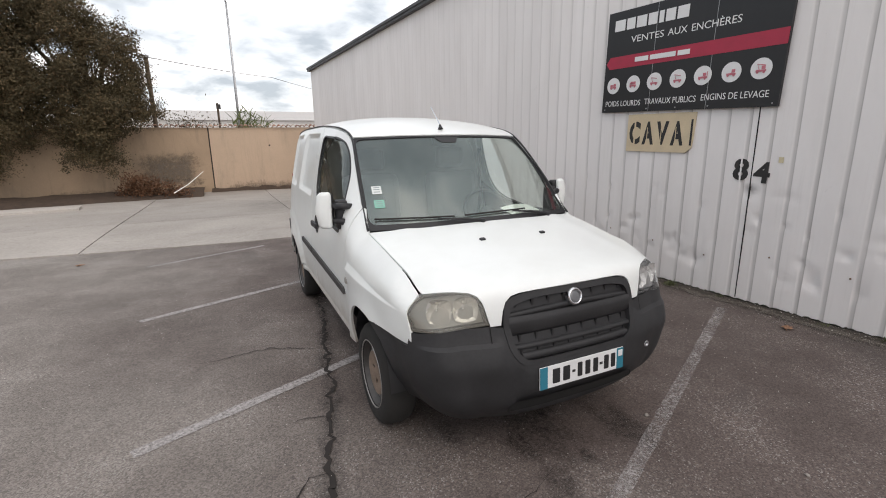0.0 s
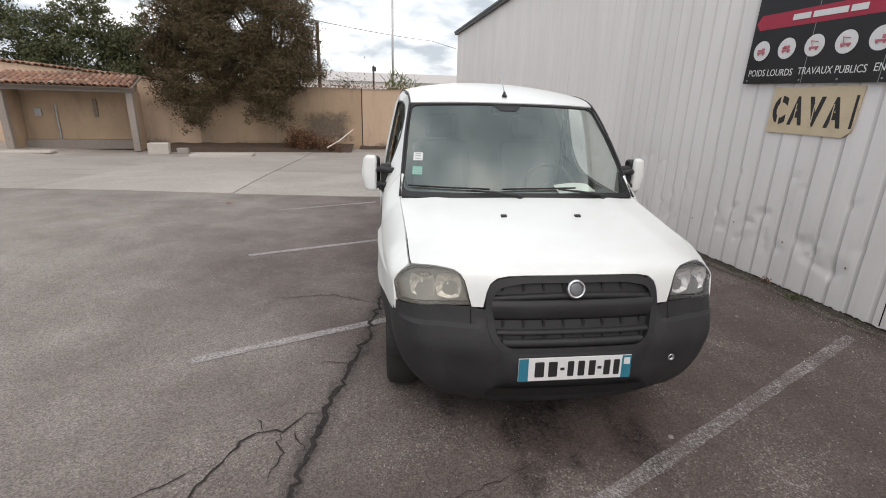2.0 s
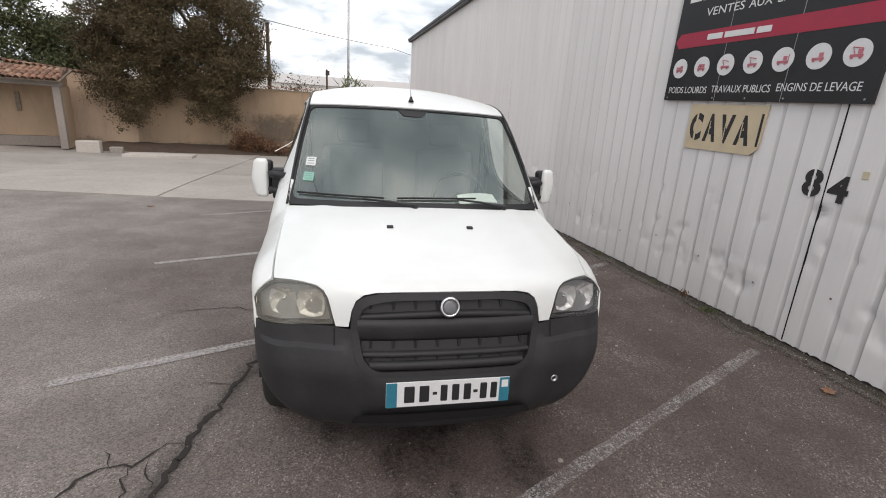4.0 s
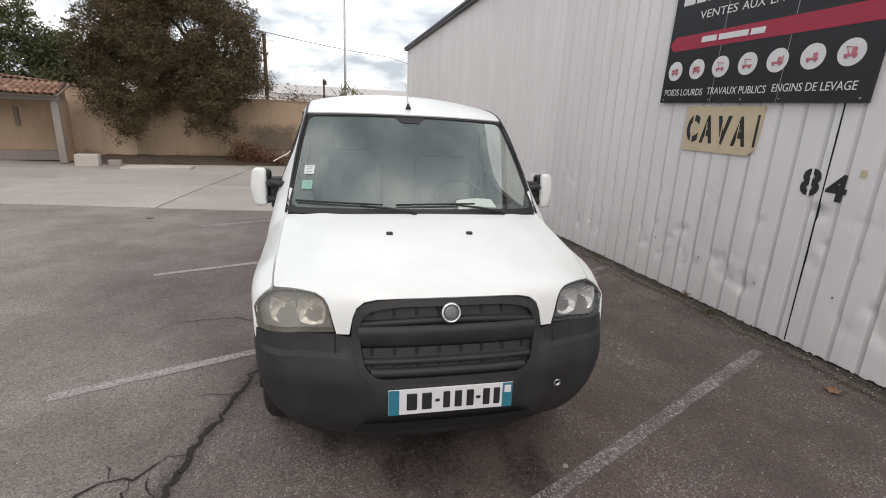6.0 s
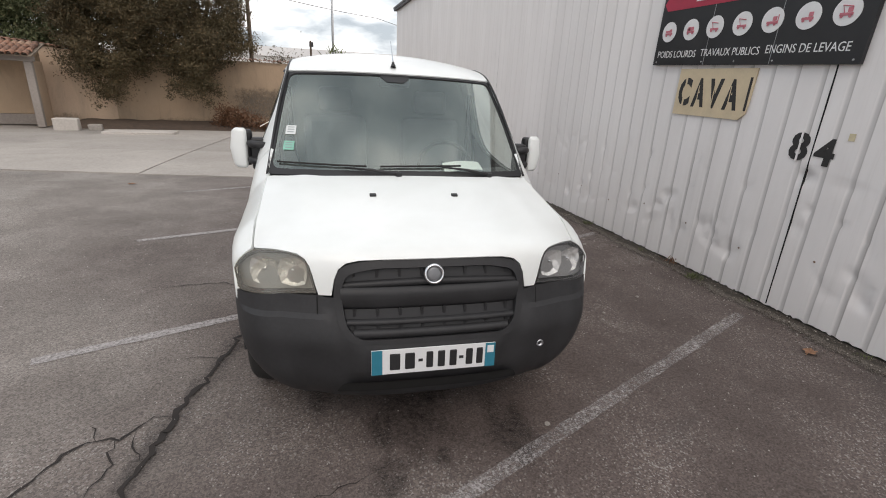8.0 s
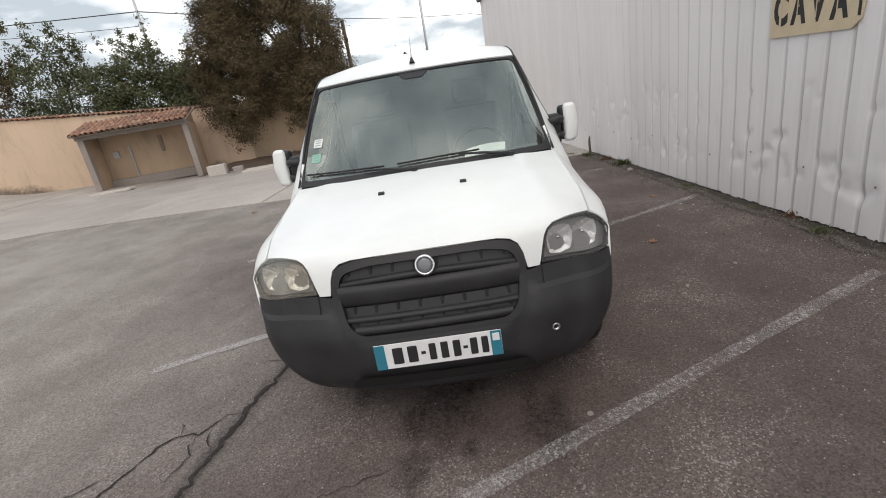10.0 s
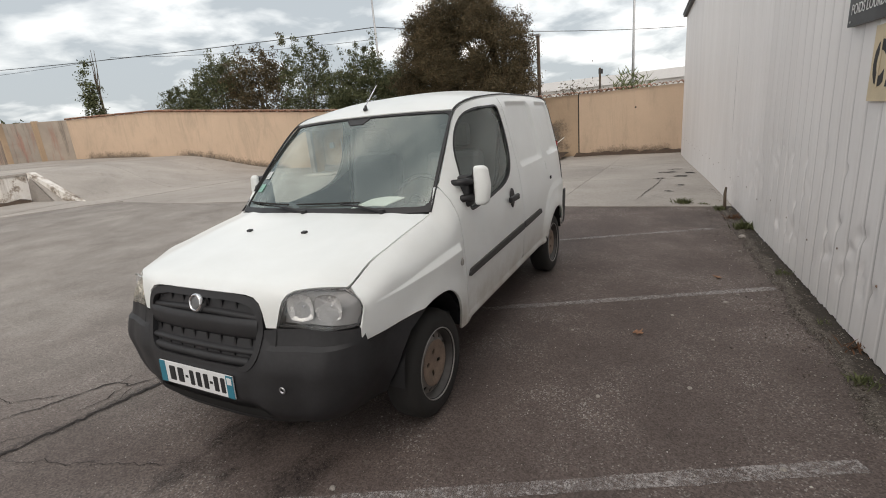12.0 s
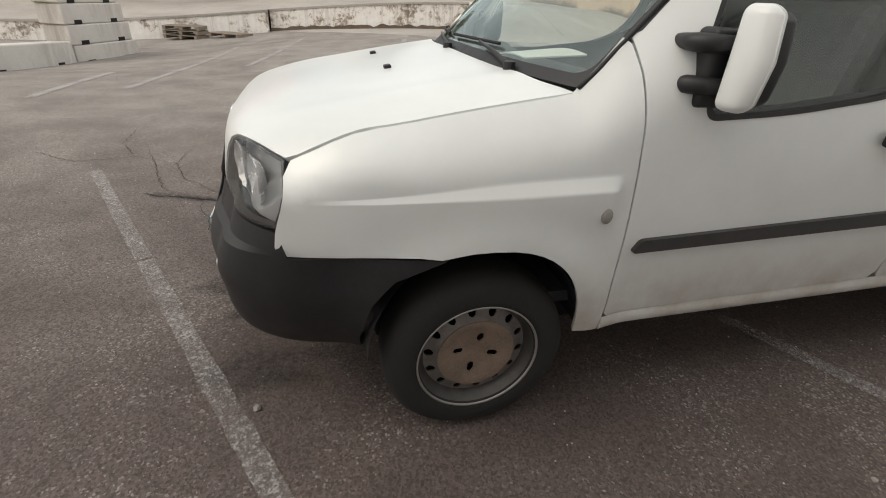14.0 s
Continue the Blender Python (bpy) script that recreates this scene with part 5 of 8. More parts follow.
        bm = skin(strip, proud, 0.05, flange=0.016)
        part("rub_strip", bm if sign > 0 else mirrored(bm), STRIP, host, "dark grey plastic rub strip")
    strip = rounded([(2.348, 0.657), (2.346, 0.707), (2.83, 0.722), (2.85, 0.680)], [0.004, 0.004, 0.02, 0.012])

    def proud(y, z):
        p = near_side(y, z)
        p.x += 0.014
        return p

    both("rear_rub_strip", skin(strip, proud, 0.05, flange=0.016), STRIP, van, "dark grey plastic rub strip")
    # sill
    def sill(y, z):
        p = near_side(y, z)
        t = (z - 0.335 - 0.012 * (y - 1.2)) / 0.05
        p.x += 0.006 - 0.022 * max(0.0, t - 0.35) ** 2 - 0.05 * max(0.0, 0.3 - t) ** 2
        return p

    low = [[(y, 0.335 + 0.012 * (y - 1.2) + 0.05 * k) for y in np.linspace(1.19, 3.018, 30)] for k in (0.15, 0.35, 0.7)]
    both("sill", skin([(1.19, 0.334), (1.19, 0.384), (2.33, 0.405), (3.018, 0.416), (3.022, 0.356)], sill, 0.05, lines=low, flange=0.03), PAINT, van)
    # side repeater lamp and fuel flap
    bm = bmesh.new()
    lathe(bm, [(0.019, 0.0), (0.018, 0.006), (0.012, 0.010), (0.0, 0.012)], 16, pose(side_x(1.10, 0.752), 1.10, 0.752, 0, 90, 0) @ Matrix.Diagonal((1.2, 0.85, 1, 1)))
    both("side_repeater", bm, plain("smoked_lamp", (0.28, 0.27, 0.25), 0.3), van, "small round side repeater lamp")
    flap = rounded([(3.13, 1.035), (3.13, 1.115), (3.22, 1.115), (3.22, 1.035)], 0.015)
    bm = skin(flap, lambda y, z: near_side(y, z) + Vector((0.004, 0, 0)), 0.04, flange=0.006)
    part("lock_cover", bm, PAINT, van)
    bm = bmesh.new()
    box(bm, side_x(3.24, 0.95), side_x(3.24, 0.95) + 0.012, 3.225, 3.255, 0.93, 0.96, 0.004)
    part("lock", bm, TRIM, van)


build_sides()


def build_roof():
    def roof(x, y):
        e = TOP_X(y)
        crown = 0.012 + 0.040 * smooth01((y - 1.56) / 0.40) + 0.020 * smooth01((y - 1.6) / 0.9) - 0.015 * smooth01((y - 3.3) / 0.7)
        front = 0.105 * smooth01((2.1 - y) / 0.52) * (1 - (abs(x) / 0.66) ** 2.4)
        t = min(1.0, abs(x) / e)
        return Vector((x, y - front, TOP_Z(y) + crown * (1 - t ** 2.4)))

    outline = [(TOP_X(y), y) for y in np.linspace(1.60, 4.0, 30)] + [(x, 4.02) for x in np.linspace(0.5, -0.5, 8)] + [(-TOP_X(y), y) for y in np.linspace(4.0, 1.60, 30)] + [(x, 1.60) for x in np.linspace(-0.55, 0.55, 10)]
    part("roof_panel", skin(outline, roof, 0.06, outward=(0, 0, 1), flange=0.02), PAINT, van)
    # black drip rail along pillar and roof edge
    for sx in (1, -1):
        path = []
        for y in list(np.linspace(1.02, 1.7, 16)) + list(np.linspace(1.8, 3.95, 16)):
            path.append((sx * (TOP_X(y) + 0.002), y, TOP_Z(y) - 0.001))
        part("drip_rail", tube(bmesh.new(), path, [0.007 if q[1] < 2.0 else 0.0045 for q in path], 8), TRIM, van, "black rubber drip rail", True)
    # rear face
    bm = bmesh.new()
    ring = []
    for z in np.linspace(0.42, 1.66, 14):
        ring.append((min(SIDE_X(z) - 0.055, 0.80), 3.915 + 0.10 * (1 - ((z - 0.9) / 0.8) ** 2) * 0.4, z))
    rows = [[bm.verts.new((x * f, y + 0.10 * (1 - f ** 4), z)) for f in np.linspace(-1, 1, 13)] for x, y, z in ring]
    for a, b in zip(rows, rows[1:]):
        for i in range(12):
            bm.faces.new((a[i], a[i + 1], b[i + 1], b[i]))
    bmesh.ops.recalc_face_normals(bm, faces=bm.faces)
    part("rear_doors", bm, PAINT, van, "", True)
    for sx in (1, -1):
        bm = bmesh.new()
        tube(bm, [(sx * (side_x(3.905, z) - 0.004), 3.915 + 0.01 * math.sin(z * 2), z) for z in np.linspace(0.74, 1.64, 14)], 0.011, 8)
        part("rear_door_seal", bm, TRIM, van, "black rear door seal", True)
    # rear bumper corner pieces wrap round the side
    def wrap(y, z):
        p = near_side(min(y, 3.80), z)
        return Vector((p.x + 0.014 - 0.9 * max(0.0, y - 3.90) ** 2 * 2, y, z))

    both("rear_bumper_end", skin(rounded([(3.70, 0.38), (3.745, 0.53), (3.775, 0.70), (3.93, 0.735), (4.03, 0.71), (4.04, 0.42), (3.95, 0.36)], 0.03), wrap, 0.03), BUMPER, van, "dark grey rear bumper end")
    part("rear_bumper", boxed(-0.80, 0.80, 3.95, 4.08, 0.38, 0.70, 0.04), BUMPER, van)
    both("tail_lamp", boxed(0.70, 0.765, 3.90, 3.96, 0.8, 1.25, 0.02), plain("red_tail_lamp", (0.35, 0.02, 0.02), 0.25), van, "red tail lamp")


build_roof()


def build_bonnet():
    # outline by x and by the length along the middle line; its nose dips between lamps and grille
    half = [(0.0, 0.150), (0.20, 0.149), (0.30, 0.145), (0.350, 0.134), (0.380, 0.109), (0.396, 0.07), (0.408, 0.004), (0.458, 0.004), (0.468, 0.04), (0.479, 0.085), (0.489, 0.120), (0.506, 0.150), (0.535, 0.174), (0.61, 0.198), (0.688, 0.223), (0.713, 0.234)]
    half += [(BONNET_EDGE(s) - 0.003, s) for s in np.linspace(0.262, 0.955, 12)] + [(0.70, 0.962), (0.4, 0.968), (0.0, 0.968)]
    outline = half + [(-x, s) for x, s in half[-2:0:-1]]
    part("bonnet", skin(outline, bonnet, 0.03, outward=(0, -0.3, 1), flange=0.016), PAINT, van, "white bonnet with dusty paint")
    for x in (-0.205, 0.205):
        p = bonnet(x, 0.688)
        bm = boxed(-0.016, 0.016, -0.010, 0.014, -0.004, 0.010, 0.004)
        bm.transform(Matrix.Translation(p) @ Matrix.Rotation(radians(10), 4, "X"))
        part("washer_jet", bm, TRIM, van, "black washer jet")
    # scuttle panel under the screen
    part("scuttle", skin([(x, 0.955) for x in np.linspace(-0.735, 0.735, 20)] + [(x, 1.07) for x in np.linspace(0.735, -0.735, 20)], lambda x, s: bonnet(x, s) + Vector((0, 0, -0.010)), 0.04, outward=(0, 0, 1), flange=0), TRIM, van)


build_bonnet()

GLASS_X = Curve((0.0, 0.742), (0.3, 0.718), (0.7, 0.684), (1.0, 0.655))


def screen(u, s):
    """The windscreen: u from -1 to 1 across, s from 0 at its foot to 1 at its head."""
    x = u * GLASS_X(s)
    y = 0.895 + 0.610 * s + (0.135 - 0.035 * s) * abs(u) ** 2.6
    z = 1.064 + 0.545 * s + 0.020 * math.sin(math.pi * s) - (0.012 + 0.004 * s) * u * u
    return Vector((x, y, z))


def build_screen():
    rim = rounded([(-1, 0.0), (1, 0.0), (1, 1.0), (-1, 1.0)], 0.03)
    hole = rounded([(-0.981, 0.046), (0.981, 0.046), (0.977, 0.976), (-0.977, 0.976)], 0.07, 6)
    n = Vector((0, -0.66, 0.75))
    part("windscreen_seal", skin(rim, lambda u, s: screen(u, s) + n * 0.004, 0.05, holes=[hole], outward=n, flange=0.012), TRIM, van, "black windscreen border")
    part("windscreen", skin(rim, lambda u, s: screen(u, s) - n * 0.002, 0.08, outward=n, flange=0), WINDSCREEN, van, "slightly dusty windscreen reflecting the sky")
    # stickers inside the lower corner
    for k, (v, w, h, mat) in enumerate(((0.37, 0.060, 0.065, STICKER_A), (0.235, 0.062, 0.062, STICKER_B))):
        p, q = screen(-0.875, v), screen(-0.875, v + 0.1)
        up = (q - p).normalized()
        side = (screen(-0.80, v) - p).normalized()
        bm = bmesh.new()
        c = [p + side * a * w / 2 + up * b * h / 2 + n * 0.001 for a, b in ((-1, -1), (1, -1), (1, 1), (-1, 1))]
        f = bm.faces.new([bm.verts.new(x) for x in c])
        ext = bmesh.ops.extrude_face_region(bm, geom=[f])
        for g in ext["geom"]:
            if isinstance(g, bmesh.types.BMVert):
                g.co += n * 0.0012
        bmesh.ops.recalc_face_normals(bm, faces=bm.faces)
        st = part("screen_sticker", bm, mat, van, ("white" if k == 0 else "pale green") + " inspection sticker on the windscreen")
        bm = bmesh.new()
        for b in (-0.25, 0.05, 0.3):
            cc = [p + side * a * w * 0.32 + up * (b + d) * h + n * 0.0026 for a, d in ((-1, -0.05), (1, -0.05), (1, 0.05), (-1, 0.05))]
            bm.faces.new([bm.verts.new(x) for x in cc])
        part("print", bm, STICKER_INK, st)
    patch = rounded([(-0.155, 0.985), (-0.085, 0.900), (0.085, 0.900), (0.155, 0.985)], 0.02)
    part("mirror_patch", skin(patch, lambda u, s: screen(u, s) + n * 0.0015, 0.03, outward=n, flange=0), TRIM, van, "black printed patch round the inside mirror")
    # wipers
    arms = [((-0.06, 0.0), (-0.45, 0.052), (-0.94, 0.092)), ((0.66, 0.002), (0.28, 0.066), (-0.19, 0.072))]
    for pivot, elbow, tip in arms:
        bm = bmesh.new()
        a, b, c = (screen(*p) + n * 0.020 for p in (pivot, elbow, tip))
        tube(bm, [a - n * 0.02, a, a.lerp(b, 0.5) + n * 0.012, b], [0.013, 0.010, 0.007, 0.005], 8)
        arm = part("wiper_arm", bm, TRIM, van, "black wiper arm", True)
        part("pivot_cap", lathe(bmesh.new(), [(0.018, -0.02), (0.018, 0.012), (0.0, 0.016)], 12, Matrix.Translation(a)), TRIM, arm)
        bm = bmesh.new()
        line = [screen(tip[0] + (elbow[0] + 0.16 - tip[0]) * t, tip[1] + (elbow[1] + 0.02 - tip[1]) * t) + n * 0.011 for t in np.linspace(0, 1, 8)]
        tube(bm, line, 0.0055, 6)
        part("wiper_blade", bm, RUBBER, arm)
    # aerial
    bm = bmesh.new()
    p = Vector((0, 1.575, 1.655))
    lathe(bm, [(0.018, 0.0), (0.016, 0.010), (0.010, 0.020), (0.008, 0.032), (0.0, 0.036)], 14, Matrix.Translation(p) @ Matrix.Rotation(radians(-18), 4, "X"))
    mast = part("aerial_base", bm, TRIM, van, "black aerial foot", True)
    part("aerial_rod", tube(bmesh.new(), [p + Vector((0, 0.015, 0.035)), p + Vector((0.0, 0.17, 0.17))], [0.004, 0.0022], 6), CHROME, mast, "thin steel aerial rod")


STICKER_A = plain("white_sticker", (0.70, 0.73, 0.72), 0.6)
STICKER_B = plain("green_sticker", (0.22, 0.50, 0.40), 0.6)
STICKER_INK = plain("sticker_print", (0.25, 0.30, 0.30), 0.6)
build_screen()

# ---- the van: front ----
NOSE = Curve((0.17, 0.22), (0.22, 0.125), (0.26, 0.072), (0.30, 0.036), (0.36, 0.010), (0.45, 0.0), (0.54, 0.004), (0.60, 0.018), (0.66, 0.040), (0.72, 0.060), (0.78, 0.072), (0.84, 0.090), (0.90, 0.12))


def face(x, z, out=0.0):
    return Vector((x, NOSE(z) + sweep(x) - out, z))


def wrapped(x, z, out=0.0):
    p = wrapped_upright(x, z, out)
    # it draws in towards its lower edge, most of all at the front
    p.x *= 1 - (1.45 - 0.95 * smooth01((p.y - 0.32) / 0.3)) * max(0.0, 0.62 - z) ** 2
    return p


def wrapped_upright(x, z, out=0.0):
    """The bumper: the face ahead, turning into the side by a round corner. x past 0.62 runs back along the side."""
    turn = 0.60
    if abs(x) <= turn:
        return face(x, z, out)
    sx = 1 if x > 0 else -1
    run = abs(x) - turn
    a = face(turn, z, out)
    # a curve from the face to the flank
    r = 0.245
    end = a.y + r * 0.95
    quarter = r * math.pi / 2
    flank = side_x(max(0.42, end), max(0.36, min(z, 0.70))) - 0.014 + out
    if run < quarter:
        t = run / quarter * math.pi / 2
        return Vector((sx * (turn + (flank - turn) * math.sin(t)), a.y + (end - a.y) * (1 - math.cos(t)), z))
    y = end + run - quarter
    return Vector((sx * (side_x(max(0.42, y), max(0.36, min(z, 0.70))) - 0.014 + 0.010 * smooth01((y - end) / 0.15) + out), y, z))


def build_front():
    # bumper: outline over the run round the nose, open for the grille
    top = [(1.31, 0.644), (1.27, 0.648), (1.02, 0.648), (0.905, 0.649), (0.880, 0.690), (0.862, 0.716), (0.70, 0.730), (0.60, 0.738), (0.465, 0.740), (0.43, 0.732)]
    grille_edge = [(0.395, 0.73), (0.392, 0.70), (0.375, 0.62), (0.325, 0.568), (0.25, 0.560)]
    low = [(0.28, 0.245), (0.62, 0.250), (0.85, 0.262), (1.00, 0.270), (1.085, 0.29), (1.120, 0.38), (1.150, 0.50), (1.20, 0.585)]
    outline = [(-x, z) for x, z in low[::-1]] + low + top + grille_edge + [(-x, z) for x, z in grille_edge[::-1]] + [(-x, z) for x, z in top[::-1]]

    def bumper(x, z):
        lip = 0.016 * smooth01((0.668 - z) / 0.013) * (1 - smooth01((abs(x) - 0.68) / 0.18)) * smooth01((z - 0.46) / 0.13) * smooth01((abs(x) - 0.38) / 0.07)
        under = -0.022 * smooth01((0.40 - z) / 0.03) * smooth01((z - 0.285) / 0.03) * smooth01((0.40 - abs(x)) / 0.05)
        tray = 0.012 * smooth01((0.33 - abs(x)) / 0.03) * smooth01((0.556 - z) / 0.02) * smooth01((z - 0.405) / 0.02)
        return wrapped(x, z, lip + under + tray)

    hull = skin(outline, bumper, 0.03, outward=(0, -1, 0), flange=0.03, lines=[[(s * x, z) for x in np.linspace(0.42, 0.88, 16)] for s in (-1, 1) for z in (0.700, 0.669, 0.654, 0.622)])
    # the ledge under the lamps keeps hard edges
    for e in hull.edges:
        if any(all(abs(v.co.z - z) < 1e-3 for v in e.verts) for z in (0.669, 0.654)):
            e.smooth = False
    bump = part("front_bumper", hull, BUMPER, van, "dark grey faded plastic front bumper")
    for s in (-1, 1):
        seam = [(s * 0.461, 0.652), (s * 0.466, 0.652), (s * 0.466, 0.736), (s * 0.461, 0.736)]
        part("pad_seam", skin(seam if s > 0 else seam[::-1], lambda x, z: wrapped(x, z, 0.002), 0.02, outward=(0, -1, 0), flange=0), VOID, bump)
    # air inlet under the plate: a near-black sheet paints its inner shade
    slot = rounded([(-0.40, 0.315), (0.40, 0.315), (0.37, 0.368), (-0.37, 0.368)], 0.02)
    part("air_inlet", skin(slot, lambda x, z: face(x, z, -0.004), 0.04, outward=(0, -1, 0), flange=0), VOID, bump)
    # towing eye covers: one cap is missing on the near side
    p = bumper(0.505, 0.482)
    bm = bmesh.new()
    lathe(bm, [(0.017, 0.0), (0.016, 0.003), (0.011, 0.004), (0.010, -0.012), (0.0, -0.014)], 16, Matrix.Translation(p + Vector((0, -0.003, 0))) @ Matrix.Rotation(radians(90), 4, "X"))
    part("tow_eye", bm, MATT_CHROME, bump, "worn tow eye socket", True)
    # grille: dark recess, frame, bars and ribs
    hole = rounded([(-0.402, 0.735), (-0.388, 0.852), (-0.25, 0.878), (0.25, 0.878), (0.388, 0.852), (0.402, 0.735), (0.382, 0.615), (0.33, 0.552), (-0.33, 0.552), (-0.382, 0.615)], [0.03, 0.07, 0.1, 0.1, 0.07, 0.03, 0.05, 0.04, 0.04, 0.05])
    grille = part("grille_backing", skin(hole, lambda x, z: face(x, z, -0.02), 0.06, outward=(0, -1, 0), flange=0), TRIM, van, "dark grey grille")
    inner = rounded([(-0.372, 0.74), (-0.356, 0.823), (-0.24, 0.847), (0.24, 0.847), (0.356, 0.823), (0.372, 0.74), (0.352, 0.62), (0.305, 0.572), (-0.305, 0.572), (-0.352, 0.62)], [0.03, 0.06, 0.1, 0.1, 0.06, 0.03, 0.05, 0.04, 0.04, 0.05])
    part("grille_frame", skin(hole, lambda x, z: face(x, z, 0.006), 0.03, holes=[inner], outward=(0, -1, 0), flange=0.04), BUMPER, grille)
    for z, h, w, push in ((0.786, 0.014, 0.366, 0.0), (0.725, 0.046, 0.374, 0.006), (0.631, 0.012, 0.352, 0.0), (0.586, 0.018, 0.325, 0.0)):
        bm = bmesh.new()
        rows = []
        for x in np.linspace(-w, w, 21):
            q = face(x, z, push)
            rows.append([bm.verts.new((x, q.y + d, z + e - 0.014 * (x / 0.37) ** 2 * (z > 0.75))) for d, e in ((0.035, h), (0.008, h), (0.0, h * 0.4), (0.0, -h * 0.6), (0.012, -h), (0.04, -h))])
        for a, b in zip(rows, rows[1:]):
            for i in range(5):
                bm.faces.new((a[i], b[i], b[i + 1], a[i + 1]))
        bmesh.ops.recalc_face_normals(bm, faces=bm.faces)
        part("grille_bar", bm, BUMPER, grille, "", True)
    for x in np.linspace(-0.32, 0.32, 8):
        for z0, z1 in ((0.795, 0.842), (0.638, 0.684), (0.60, 0.622)):
            q = face(x, (z0 + z1) / 2, -0.016)
            part("grille_rib", boxed(x - 0.006, x + 0.006, q.y, q.y + 0.03, z0, z1), BUMPER, grille)
    # round badge, with a plain disc
    q = face(0, 0.822, 0.011)
    bm = bmesh.new()
    lathe(bm, [(0.043, -0.022), (0.043, 0.004), (0.039, 0.010), (0.033, 0.010), (0.031, 0.005)], 32, Matrix.Translation(q) @ Matrix.Rotation(radians(76), 4, "X"))
    badge = part("badge_ring", bm, CHROME, grille, "round chrome badge ring", True)
    bm = bmesh.new()
    lathe(bm, [(0.0315, -0.01), (0.031, 0.004), (0.02, 0.006), (0.0, 0.007)], 28, Matrix.Translation(q) @ Matrix.Rotation(radians(76), 4, "X"))
    part("badge_disc", bm, BADGE, badge, "plain grey badge disc", True)


BADGE = plain("dull_badge_grey", (0.20, 0.205, 0.215), 0.4, 0.5)
build_front()


def build_lamps():
    tops = [(x, bonnet(x, LAMP_TOP(x)).z - 0.004) for x in (0.506, 0.52, 0.535, 0.57, 0.61, 0.65, 0.690, 0.713)]
    outer = [(side_x(wing_front(z), z) - 0.003, z) for z in (0.866, 0.855, 0.842, 0.825, 0.80, 0.77, 0.745, 0.724)]
    outline = [(0.466, 0.748), (0.478, 0.80), (0.490, 0.845)] + tops + outer

    def plan(x):
        """The bumper's line under the lamp."""
        if x <= 0.60:
            return NOSE(0.735) + sweep(x)
        f = min(0.999, (x - 0.60) / (side_x(0.42, 0.70) - 0.614))
        return NOSE(0.735) + sweep(0.60) + 0.233 * (1 - math.sqrt(1 - f * f))

    rim_x = [side_x(wing_front(z), z) - 0.003 for z in np.linspace(0.876, 0.73, 15)]

    def brow(x):
        """Depth and height of the lamp's upper edge."""
        if x <= 0.713:
            q = bonnet(x, LAMP_TOP(x))
            return q.y, q.z
        z = float(np.interp(x, rim_x, np.linspace(0.876, 0.73, 15)))
        return wing_front(z), z

    def lamp(x, z, out=0.0):
        y1, z1 = brow(x)
        lean = max(0.0, (z - 0.735) / max(0.02, z1 - 0.735)) ** 1.35
        y0 = plan(x)
        return Vector((x, y0 + max(0.0, y1 - y0) * min(1.15, lean) - out, z))

    n = (0.4, -1, 0.2)
    for sx, lens in ((1, LENS), (-1, LENS_HAZY)):
        def put(name, bm, mat, parent, label=""):
            return part(name, bm if sx > 0 else mirrored(bm), mat, parent, label)

        shell = put("headlamp", skin([(0.63 + (x - 0.63) * 0.97, 0.808 + (z - 0.808) * 0.95) for x, z in outline], lambda x, z: lamp(x, z, -0.042), 0.05, outward=n, flange=0), LAMP_SHELL, van, ("clear" if sx > 0 else "yellowed hazy") + " headlamp in a dark housing")
        put("lens", skin(outline, lamp, 0.03, outward=n, flange=0.004), lens, shell, "plastic headlamp lens")
        for cx, cz, r in ((0.556, 0.818, 0.060), (0.668, 0.812, 0.060)):
            bm = bmesh.new()
            q = lamp(cx, cz, -0.014)
            lathe(bm, [(r, 0.0), (r * 0.97, -0.004), (r * 0.85, -0.012), (r * 0.62, -0.022), (r * 0.3, -0.030), (0.0, -0.032)], 32)
            # squared outline, the bowl creased into upright facets
            for v in bm.verts:
                x, y = v.co.x, v.co.y
                big = max(abs(x), abs(y))
                if big > 1e-5:
                    v.co.xy = Vector((x, y)) * (1 + 0.35 * (math.hypot(x, y) / big - 1))
                    v.co.z += 0.0016 * math.cos(x * 420) * min(1, big / 0.02)
            bm.transform(Matrix.Translation(q) @ Matrix.Rotation(radians(90), 4, "X") @ Matrix.Rotation(radians(18), 4, "Y") @ Matrix.Diagonal((1, 1.02, 1, 1)))
            bowl = put("reflector", bm, REFLECTOR, shell, "silver reflector bowl")
            bm = bmesh.new()
            lathe(bm, [(0.006, -0.012), (0.006, 0.0), (0.0, 0.003)], 12, Matrix.Translation(q + Vector((0, 0.02, 0))) @ Matrix.Rotation(radians(90), 4, "X"))
            put("bulb", bm, CHROME, bowl)
        rim = [(0.63 + (x - 0.63) * 0.985, 0.808 + (z - 0.808) * 0.975) for x, z in outline]
        inn = [(0.63 + (x - 0.63) * 0.945, 0.808 + (z - 0.808) * 0.905) for x, z in outline]
        put("lamp_rim", skin(rim, lambda x, z: lamp(x, z, -0.004), 0.03, holes=[inn], outward=n, flange=0.02), BUMPER, shell)


LAMP_SHELL = plain("lamp_housing_grey", (0.25, 0.25, 0.25), 0.35, 0.4)
REFLECTOR = plain("lamp_reflector", (0.86, 0.86, 0.85), 0.22, 0.6, vary=0.05, scale=30, bump=0.6)
build_lamps()


